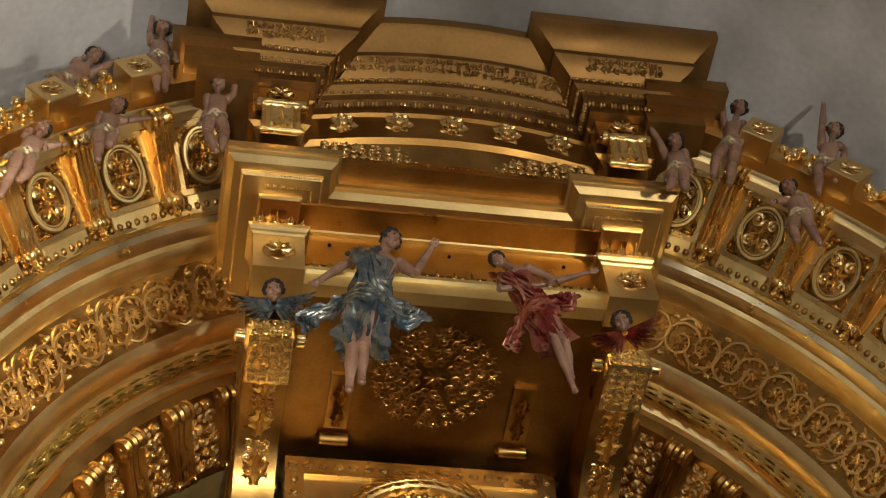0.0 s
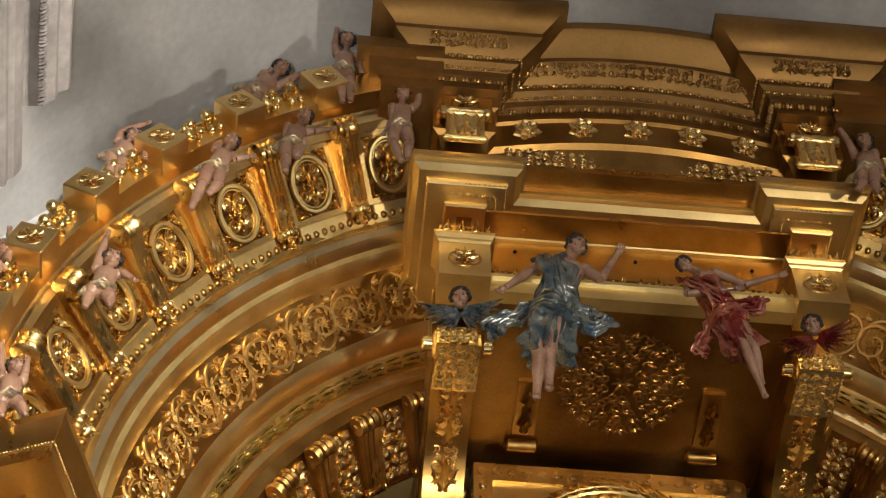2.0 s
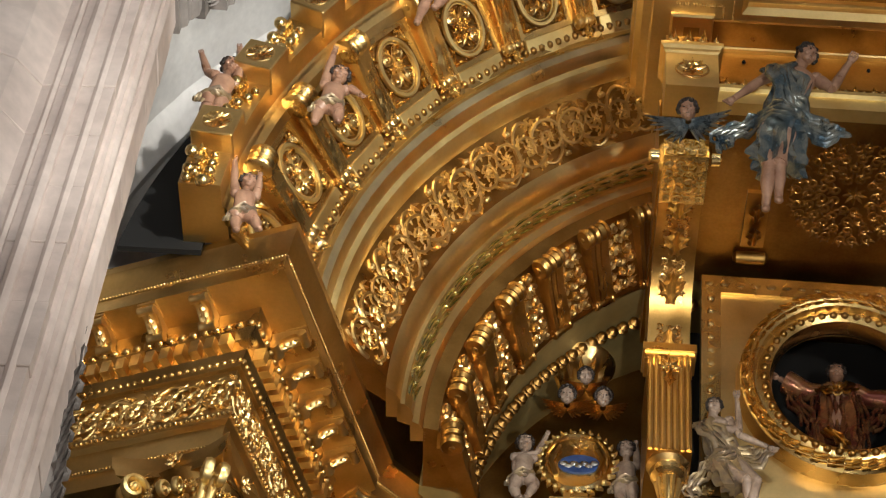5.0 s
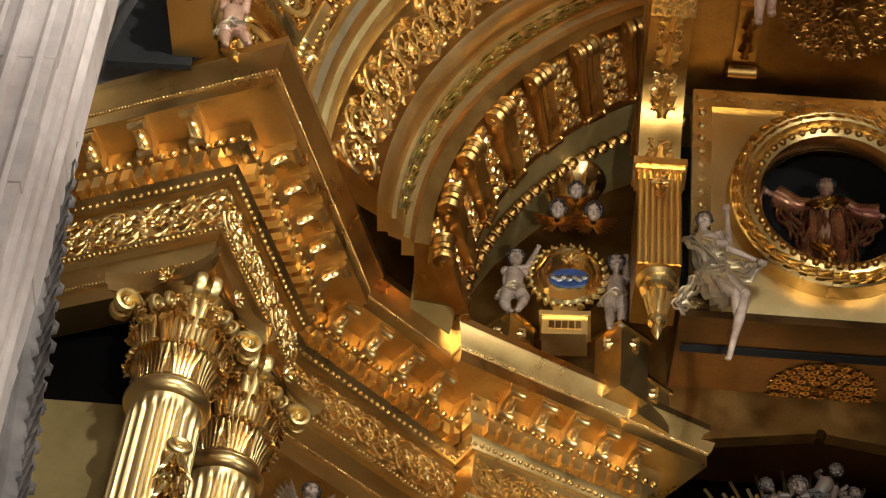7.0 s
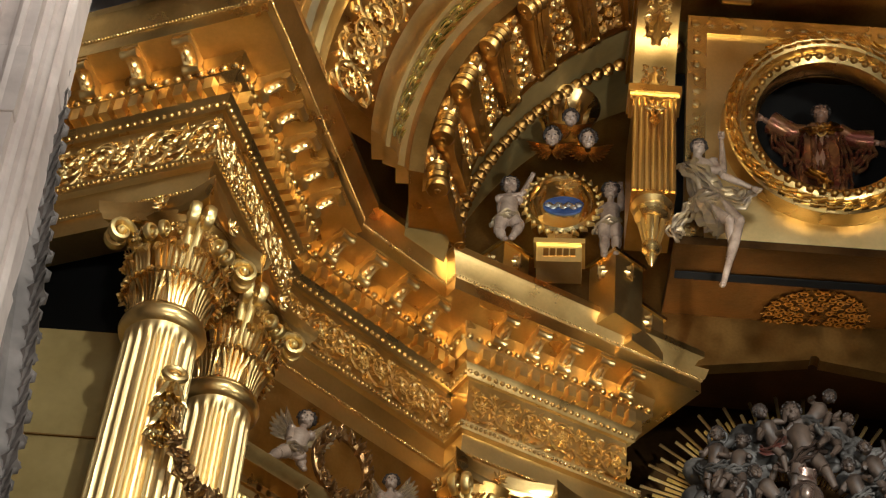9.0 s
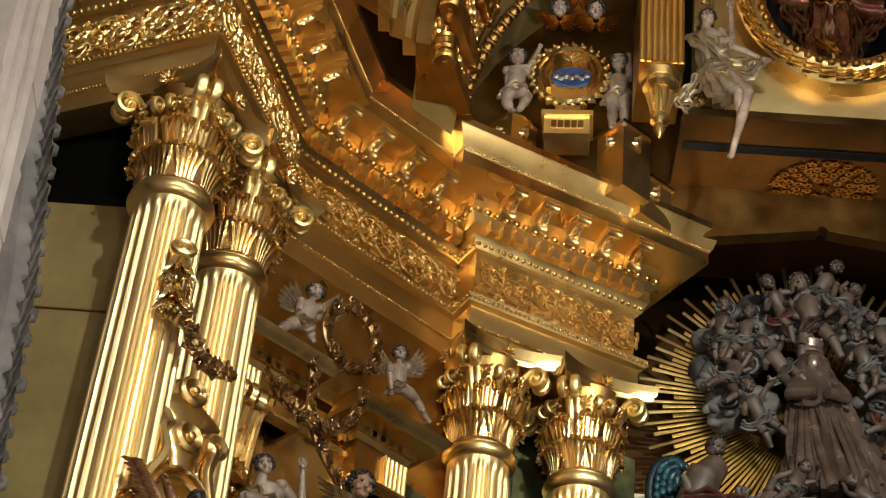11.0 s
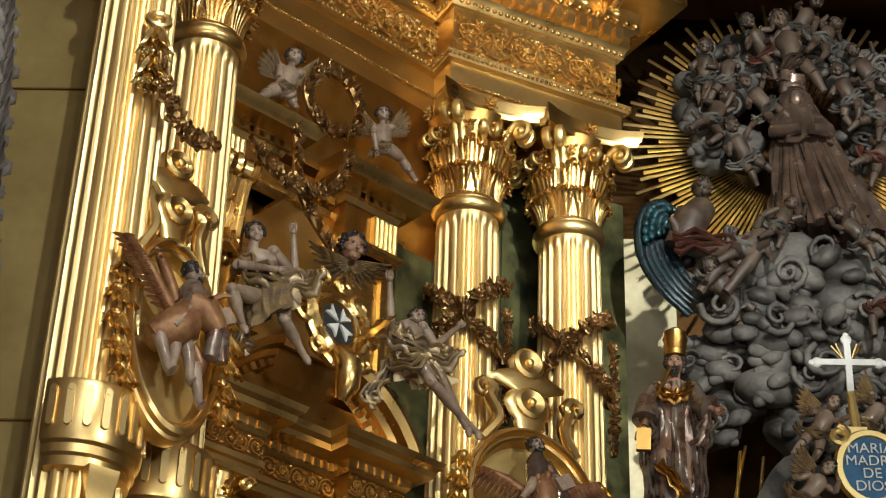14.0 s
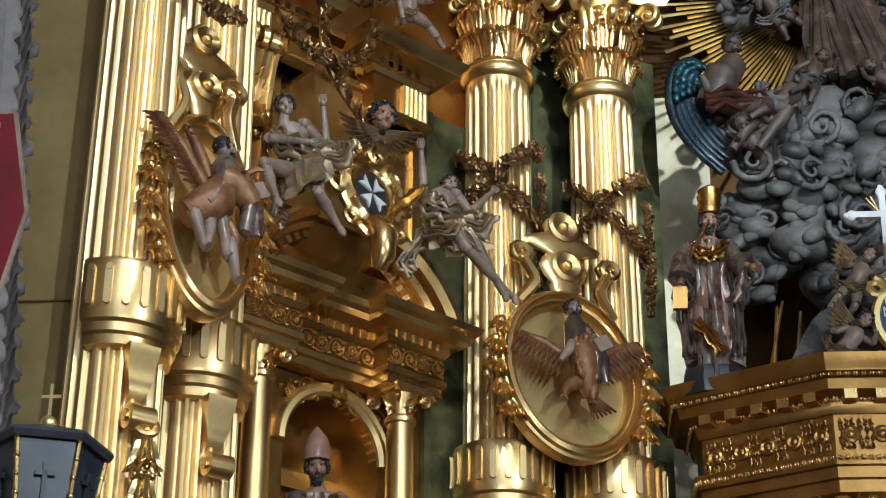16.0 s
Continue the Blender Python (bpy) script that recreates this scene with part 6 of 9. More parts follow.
for x0, x1, z, lab in ((-0.52, 0.22, 10.34, "left"), (0.92, 1.52, 10.24, "right")):
    sh_ = thing("cornice_shelf", "projecting gilded cornice piece carrying a seated putto", "cornice", BAY, "cornice pieces of the bay")
    moulding("shelf", [(x0, 0.0), (x0, -0.22), (x1, -0.22), (x1, 0.0)], SHELF, GOLD_MID, sh_, z)
    bm = bmesh.new()
    box(bm, (x0 + 0.02, -0.20, z - 0.42), (x1 - 0.02, 0.0, z))
    bay_part("frieze_block", bm, GOLD_DEEP, sh_)
    dentils(sh_, x0, x1, -0.22, z + 0.05)
    bm = bmesh.new()
    mid = x1 - 0.16 if lab == "right" else x0 + 0.2
    box(bm, (mid - 0.13, -0.26, z - 0.36), (mid + 0.13, -0.2, z - 0.04))
    for k in range(5):
        tube(bm, [(mid - 0.10 + 0.05 * k, -0.26, z - 0.34), (mid - 0.10 + 0.05 * k, -0.26, z - 0.06)], 0.018, 6)
    bay_part("fluted_block", bm, PALE_GOLD, sh_, "pale fluted block")
    bm = bmesh.new()
    skin(bm, [[(x, -0.24 - o, z - 0.42 + h) for o, h in ((-0.3, 0), (0.02, 0), (0.05, 0.03), (0.05, 0.06), (-0.3, 0.06))] for x in (x0 - 0.02, x1 + 0.02)])
    bay_part("string_moulding", bm, GOLD, sh_, smooth=20)
con3 = scroll_console(0.30, 0.62, 0.26)
sc = thing("scroll_console", "large ribbed gilded scroll console beside the upper panel", "bracket", BAY)
link("bracket_body", con3, GOLD, sc, "", frame_of((-0.36, -0.22, 9.60), (1, 0, 0), (0, -1, 0)))
link("leaf_drop", drop_me, GOLD, sc, "", frame_of((-0.36, -0.30, 9.22), (1, 0, 0), (0, -1, 0)) @ Matrix.Diagonal((2, 2, 2, 1)))
# back mouldings between the shelves
bm = bmesh.new()
path_sweep(bm, [(0.2, -0.02), (0.95, -0.02)], [(o * 0.6, 10.30 + h) for o, h in SHELF])
mid_ = bay_part("set_back_cornice", bm, GOLD_DEEP, wall, smooth=25)
dentils(wall, 0.24, 0.92, -0.06, 10.22)


def rose_chain(name, label, pts, r, m, parent=None):
    """A garland of roses and leaves along points."""
    g = thing(name, label, "garland", m)
    rnd = random.Random(int(abs(pts[0][0]) * 100))
    line = smooth(pts, 4)
    length = sum((b - a).length for a, b in zip(line, line[1:]))
    k = max(3, int(length / (r * 1.55)))
    bm = bmesh.new()
    tube(bm, line, r * 0.5, 6)
    for i in range(k * 2):
        t = i / (k * 2) * (len(line) - 1)
        p = line[int(t)].lerp(line[min(int(t) + 1, len(line) - 1)], t % 1)
        d = Vector((rnd.uniform(-1, 1), -rnd.uniform(0.2, 1), rnd.uniform(-1, 1))).normalized()
        leaf(bm, p, p + d * r * 1.35, (0, -1, 0.2), r * 0.6, 0.1, 1, 0.45)
    part("leaf_rope", bm, ROSE_GOLD, g, smooth=50)
    for i in range(k):
        t = (i + 0.5) / k * (len(line) - 1)
        p = line[int(t)].lerp(line[min(int(t) + 1, len(line) - 1)], t % 1)
        link("rose", ROSE, ROSE_GOLD, g, "", Matrix.Translation(p + Vector((0, -r * 0.5, 0))) @ pose(0, 0, 0, 90 + rnd.uniform(-35, 35), rnd.uniform(-40, 40), rnd.uniform(0, 90)) @ Matrix.Diagonal((r, r, r, 1)))
    return g


bm = bmesh.new()
skin(bm, [[(rr * (1 + lob * math.cos(6 * a + ph)) * math.cos(a), rr * (1 + lob * math.cos(6 * a + ph)) * math.sin(a), up + 0.1 * lob * math.cos(6 * a + ph)) for a in [2 * math.pi * i / 24 for i in range(24)]]
          for rr, up, lob, ph in ((0.3, -0.2, 0, 0), (0.8, -0.02, 0.16, 0), (0.98, 0.10, 0.18, 0), (0.86, 0.26, 0.18, 0), (0.56, 0.14, 0.1, 1.5), (0.66, 0.36, 0.2, 3.1), (0.52, 0.46, 0.2, 3.1), (0.30, 0.32, 0.1, 1.5), (0.30, 0.54, 0.15, 0), (0.08, 0.58, 0, 0))])
ROSE = mesh_of(bm, "rose", 50)

rose_chain("rose_wreath", "round gilded wreath of carved roses held by two putti", [(0.50 + 0.29 * math.cos(a), -0.48, 10.92 + 0.30 * math.sin(a)) for a in [2 * math.pi * i / 18 for i in range(19)]], 0.075, BAY)
rose_chain("rose_garland", "swag of gilded carved roses across the bay", [(-0.28, -0.5, 10.10), (-0.15, -0.55, 9.93), (0.05, -0.58, 9.82), (0.28, -0.58, 9.86), (0.48, -0.56, 10.0), (0.62, -0.52, 10.22), (0.70, -0.48, 10.5)], 0.075, BAY)
rose_chain("rose_garland", "hanging drop of gilded carved roses", [(0.12, -0.5, 10.45), (0.14, -0.52, 10.2), (0.16, -0.52, 9.95), (0.34, -0.5, 9.70), (0.62, -0.45, 9.52), (0.74, -0.42, 9.40)], 0.065, BAY)

# ---------------------------------------------------------------- aedicule with broken curved pediment
aed = thing("aedicule", "gilded aedicule with small columns and broken curved pediment", "aedicule", BAY)
PLAN = [(-0.36, 0.0), (-0.36, -0.36), (0.14, -0.36), (0.14, -0.16), (1.02, -0.16), (1.02, -0.36), (1.58, -0.36), (1.58, 0.0)]
moulding("architrave", PLAN, [(-0.15, 0), (0.0, 0), (0.0, 0.07), (0.03, 0.08), (0.03, 0.13), (-0.15, 0.13)], GOLD_MID, aed, 7.36)
moulding("frieze", PLAN, [(-0.15, 0), (-0.01, 0), (-0.01, 0.20), (-0.15, 0.20)], GOLD_DEEP, aed, 7.49)
moulding("cornice", PLAN, [(-0.15, 0), (0.02, 0), (0.05, 0.04), (0.05, 0.10), (0.10, 0.12), (0.18, 0.13), (0.19, 0.18), (0.23, 0.21), (0.25, 0.26), (-0.15, 0.26)], GOLD_MID, aed, 7.69)
fr3 = rinceau(41, 0.30, 0.17, 0.03)
for x0, x1, y in ((-0.36, 0.14, -0.36), (0.14, 1.02, -0.16), (1.02, 1.58, -0.36)):
    dentils(aed, x0 + 0.02, x1 - 0.02, y - 0.02, 7.72, 0.085, (0.045, 0.05, 0.07))
    k = max(1, round((x1 - x0) / 0.29))
    for i in range(k):
        link("scroll_ornament", fr3, GOLD, aed, "", frame_of((x0 + (x1 - x0) * (i + 0.5) / k, y - 0.012, 7.59), (1, 0, 0), (0, -1, 0)))
for lo, hi, nm in ((157, 112, "pediment_left"), (68, 23, "pediment_right")):
    bm = bmesh.new()
    rows, rows2 = [], []
    for i in range(13):
        a = radians(lo + (hi - lo) * i / 12)
        cx, cz, R = 0.62, 7.52, 1.12
        sec = [(0.0, 0.30), (0.0, -0.22), (0.05, -0.25), (0.06, -0.34), (0.10, -0.38), (0.12, -0.46), (0.18, -0.50), (0.22, -0.50), (0.22, 0.30)]
        rows.append([(cx + (R - 0.18 + r) * math.cos(a), y, cz + (R - 0.18 + r) * math.sin(a)) for r, y in sec])
    skin(bm, rows)
    pd = bay_part("pediment_wing", bm, GOLD_MID, aed, smooth=30)
    bm = bmesh.new()
    box(bm, (-0.025, -0.06, -0.03), (0.025, 0.0, 0.03))
    me = mesh_of(bm, "dentil", 30)
    for i in range(8):
        a = radians(lo + (hi - lo) * (i + 0.5) / 8)
        link("dentil", me, GOLD_MID, pd, "", Matrix.Translation((0.62 + 0.96 * math.cos(a), -0.24, 7.52 + 0.96 * math.sin(a))) @ pose(0, 0, 0, 0, 90 - math.degrees(a), 0))
bm = bmesh.new()
box(bm, (-0.3, -0.2, 7.95), (1.5, -0.0, 8.3))
bay_part("tympanum", bm, GOLD_DEEP, aed)
# small columns
bm = bmesh.new()
lathe(bm, [(0.12, 4.6), (0.125, 5.4), (0.105, 7.08), (0.125, 7.09), (0.13, 7.12), (0.12, 7.14), (0.10, 7.15)], 24)
small_shaft = mesh_of(bm, "shaft", 35)
bm = bmesh.new()
lathe(bm, [(0.10, 7.14), (0.11, 7.25), (0.15, 7.32), (0.15, 7.33)], 20)
box(bm, (-0.19, -0.19, 7.32), (0.19, 0.19, 7.362))
for k in range(4):
    a = radians(45 + 90 * k)
    c = (0.20 * math.cos(a), 0.20 * math.sin(a))
    vs = tube(bm, [(0.06 * (1 - i / 14) * math.cos(radians(520 * i / 14)) + 0.01, 0, 0.06 * (1 - i / 14) * math.sin(radians(520 * i / 14))) for i in range(15)], 0.022, 6)
    move(bm, vs, Matrix.Translation((*c, 7.27)) @ pose(0, 0, 0, 0, 0, 45 + 90 * k))
    leaf(bm, (0.09 * math.cos(a - 0.78), 0.09 * math.sin(a - 0.78), 7.15), (0.11 * math.cos(a - 0.78), 0.11 * math.sin(a - 0.78), 7.30), (math.cos(a - 0.78), math.sin(a - 0.78), 0), 0.055, 0.35, 3, 0.35)
small_cap = mesh_of(bm, "capital", 45)
for x in (-0.11, 1.27):
    c = thing("small_column", "smooth gilded column beside the niche", "column", BAY @ Matrix.Translation((x, -0.22, 0)), "small columns of the aedicule")
    link("shaft", small_shaft, GOLD_SATIN, c)
    link("capital", small_cap, GOLD, c)
    bm = bmesh.new()
    box(bm, (-0.2, -0.16, 4.2), (0.2, 0.22, 4.6))
    part("pedestal", bm, GOLD_MID, c)
# arch of the niche
bm = bmesh.new()
arc = [(NU - (NW + 0.0) * math.cos(math.pi * i / 24), NZ + NW * math.sin(math.pi * i / 24)) for i in range(25)]
rows = []
for i in range(25):
    a = math.pi * i / 24
    rows.append([(NU - r * math.cos(a), y, NZ + r * math.sin(a)) for r, y in ((NW, 0.1), (NW, -0.03), (NW + 0.03, -0.06), (NW + 0.07, -0.05), (NW + 0.09, -0.07), (NW + 0.11, -0.03), (NW + 0.11, 0.02))])
skin(bm, rows)
bay_part("niche_archivolt", bm, PALE_GOLD, aed, "pale gold arch moulding", smooth=35)
bm = bmesh.new()
path_sweep(bm, [(NU + NW, 0.45), (NU - NW, 0.45)], [(0, 6.62), (0.04, 6.62), (0.06, 6.70), (0.09, 6.76), (0, 6.76)])
bay_part("impost", bm, GOLD, aed)
link("keystone", drop_me, GOLD_SATIN, aed, "", frame_of((NU, -0.03, 7.30), (1, 0, 0), (0, -1, 0)) @ Matrix.Diagonal((1.3, 1.3, 1.3, 1)))
sp = rinceau(43, 0.36, 0.22, 0.035)
for sx in (-1, 1):
    link("scroll_ornament", sp, GOLD, aed, "", frame_of((NU + sx * 0.34, -0.015, 7.20), (1, 0, -sx * 0.45), (0, -1, 0)))

# cartouche with the eight-pointed cross
car = thing("cartouche", "gilded scrolled cartouche with a white eight-pointed cross on black", "cartouche", BAY @ Matrix.Translation((0.50, -0.72, 8.66)) @ pose(0, 0, 0, -12, 0, 0))
bm = bmesh.new()
rows = []
for s, y in ((1.0, 0.08), (1.0, -0.01), (0.86, -0.05), (0.80, -0.03)):
    rows.append([((0.24 * math.cos(a)) * s * (1 + 0.18 * math.sin(a)), y, (0.31 * math.sin(a)) * s) for a in [2 * math.pi * i / 32 for i in range(32)]])
skin(bm, rows)
bay_part("shield", bm, GOLD_BRIGHT, car, smooth=40)
bm = bmesh.new()
lathe(bm, [(0.01, 0), (0.15, 0.0), (0.165, -0.015), (0.165, -0.03)], 28, pose(0, -0.035, 0, 90, 0, 0) @ Matrix.Diagonal((1, 1.25, 1, 1)))
bay_part("oval_field", bm, BLACK, car, "black enamel oval")
bm = bmesh.new()
for k in range(4):
    a = math.pi / 2 * k + math.pi / 4
    for y in (-0.042,):
        tip = [(0.012, 0.0), (0.13, 0.052), (0.105, 0.0), (0.13, -0.052)]
        vs = [bm.verts.new(((x * math.cos(a) - z * math.sin(a)), y - 0.012, (x * math.sin(a) + z * math.cos(a)) * 1.25)) for x, z in tip]
        vb = [bm.verts.new((v.co.x, y + 0.012, v.co.z)) for v in vs]
        bm.faces.new(vs)
        bm.faces.new(vb[::-1])
        for i in range(4):
            j = (i + 1) % 4
            bm.faces.new((vs[i], vs[j], vb[j], vb[i]))
bay_part("pointed_cross", bm, WHITE, car, "white eight-pointed cross", smooth=0)
bm = bmesh.new()
for sx in (-1, 1):
    for cx, cz, r in ((0.26, 0.26, 0.10), (0.34, 0.0, 0.11), (0.24, -0.30, 0.09), (0.12, 0.42, 0.09)):
        vs = tube(bm, [(p[0], -0.02, p[1]) for p in spiral((0, 0), r, r * 0.2, 90, 1.4, 18)], [r * (0.36 - 0.18 * i / 18) for i in range(19)], 6)
        move(bm, vs, Matrix.Translation((sx * cx, 0, cz)) @ Matrix.Diagonal((sx, 1, 1, 1)))
    leaf(bm, (sx * 0.20, -0.02, -0.1), (sx * 0.46, -0.10, 0.16), (0, -1, 0), 0.09, 0.3, 3, 0.35)
    tube(bm, [(sx * 0.24, 0, 0.30), (sx * 0.30, -0.04, 0.12), (sx * 0.27, 0, -0.12), (sx * 0.18, 0, -0.32), (sx * 0.06, 0, -0.42)], 0.04, 7)
tube(bm, [(0, -0.02, -0.30), (0.0, -0.10, -0.46), (0.0, -0.06, -0.62), (0, 0.02, -0.70)], [0.10, 0.11, 0.10, 0.05], 10)
for k in range(5):
    blob(bm, (0.03 * (-1) ** k, -0.17 + 0.02 * k, -0.40 - 0.06 * k), 0.03, sub=1)
bay_part("scroll_frame", bm, GOLD, car, smooth=50)


def at_bay(x, y, z):
    return (BAY @ Vector((x, y, z)))[:]


cherub_head("cherub_statue", "winged cherub head above the cartouche", at_bay(0.72, -0.60, 9.52), (0.45, -0.80, -0.25), 1.05, GILT_CLOTH, 0.36)

# ---------------------------------------------------------------- oval medallions on the column pairs
def oval_medallion(name, label, m, rx, ry, crest):
    med = thing(name, label, "medallion", m)
    bm = bmesh.new()
    n = 56
    sec = [(1.0, 0.10), (1.04, 0.0), (1.03, -0.05), (1.0, -0.06), (0.99, -0.10), (0.95, -0.12), (0.925, -0.10), (0.92, -0.05), (0.90, -0.05), (0.885, -0.075), (0.86, -0.06), (0.85, -0.01), (0.83, 0.04), (0.83, 0.10)]
    rows = [[(rx * s * math.cos(2 * math.pi * i / n), y, ry * (s if s < 0.99 else s) * math.sin(2 * math.pi * i / n)) for s, y in sec] for i in range(n + 1)]
    skin(bm, rows, caps=False)
    part("oval_frame", bm, GOLD_SATIN, med, smooth=40)
    bm = bmesh.new()
    skin(bm, [[(rx * s * math.cos(2 * math.pi * i / n), y, ry * s * math.sin(2 * math.pi * i / n)) for i in range(n)] for s, y in ((0.84, 0.09), (0.84, 0.04), (0.5, 0.055), (0.1, 0.06))])
    part("back_board", bm, PALE_GOLD, med, "plain pale gold ground", smooth=15)
    bm = bmesh.new()
    for sx in (-1, 1):
        for k in range(5):  # hanging bunches of husks beside the frame
            a = radians(28 - 15 * k)
            p = Vector((sx * (rx * 1.05 * math.cos(a) + 0.05), -0.03, ry * 1.02 * math.sin(a)))
            for q in range(5):
                w = (q - 2) * 0.05
                leaf(bm, p + Vector((w * 0.3, -0.02, 0.03)), p + Vector((w * 1.5, -0.04 - 0.02 * (q % 2), -0.19 + abs(w) * 0.5)), (0, -1, 0.1), 0.042, 0.04, 2, 0.45)
            blob(bm, p + Vector((0, -0.03, 0.02)), (0.04, 0.03, 0.04), sub=2)
    part("side_leaves", bm, GOLD, med, smooth=50)
    z0 = ry * 1.0
    for sx in (-1, 1):
        pts = [(sx * rx * 0.72, -0.03, z0 * 0.80), (sx * rx * 0.50, -0.08, z0 * 1.06), (sx * rx * 0.62, -0.08, z0 * 1.30)] + \
              [(sx * (rx * 0.70 + 0.10 * (1 - i / 16) * math.cos(radians(180 - 420 * i / 16))), -0.08, z0 * 1.38 + 0.10 * (1 - i / 16) * math.sin(radians(180 - 420 * i / 16))) for i in range(17)]
        pts = smooth(pts[:4], 4) + [Vector(q) for q in pts[5:]]
        bm = bmesh.new()
        tube(bm, pts, [0.055] * 13 + [0.05 - 0.02 * i / 15 for i in range(len(pts) - 13)], 8)
        part("side_scroll", bm, GOLD_SATIN, med, smooth=45)
    bm = bmesh.new()
    rows = []
    for w, z in ((0.12, 0.98), (0.15, 1.06), (0.13, 1.12), (0.19, 1.20), (0.23, 1.32), (0.19, 1.44), (0.15, 1.49), (0.33, 1.57), (0.36, 1.65), (0.26, 1.72), (0.15, 1.77), (0.17, 1.86), (0.13, 1.95), (0.04, 1.99)):
        rows.append([(w * crest * math.cos(t), -0.05 + 0.05 * math.sin(t), z0 * z) for t in [2 * math.pi * i / 14 for i in range(14)]])
    skin(bm, rows)
    for z in (1.32, 1.84):
        vs = lathe(bm, [(0.13 * crest, 0), (0.14 * crest, 0.03), (0.11 * crest, 0.05), (0.04, 0.025), (0.03, 0.06), (0.01, 0.07)], 20)
        move(bm, vs, Matrix.Translation((0, -0.09, z0 * z)) @ pose(0, 0, 0, 90, 0, 0))
    part("scroll_crest", bm, GOLD_SATIN, med, smooth=45)
    return med


M1 = frame_of((-5.25, 11.38, 7.66), (0.70, 0.71, 0), (0, 0, 1)) @ pose(0, 0, 0, -8, 0, 0)
M2 = frame_of((-2.70, 14.40, 7.70), (0.88, 0.47, 0), (0, 0, 1)) @ pose(0, 0, 0, -6, 0, 0)
oval_medallion("oval_medallion", "oval gilded medallion with a winged ox and evangelist, hung on columns", M1, 0.39, 0.80, 0.9)
oval_medallion("oval_medallion", "oval gilded medallion with an eagle and evangelist, hung on columns", M2, 0.63, 0.76, 1.05)
FEATHER = material("red_brown_gilded_feathers", (0.22, 0.085, 0.036), 0.48, 0.35, 0.25, 9, 0.3, 30, (0.34, 0.18, 0.075))


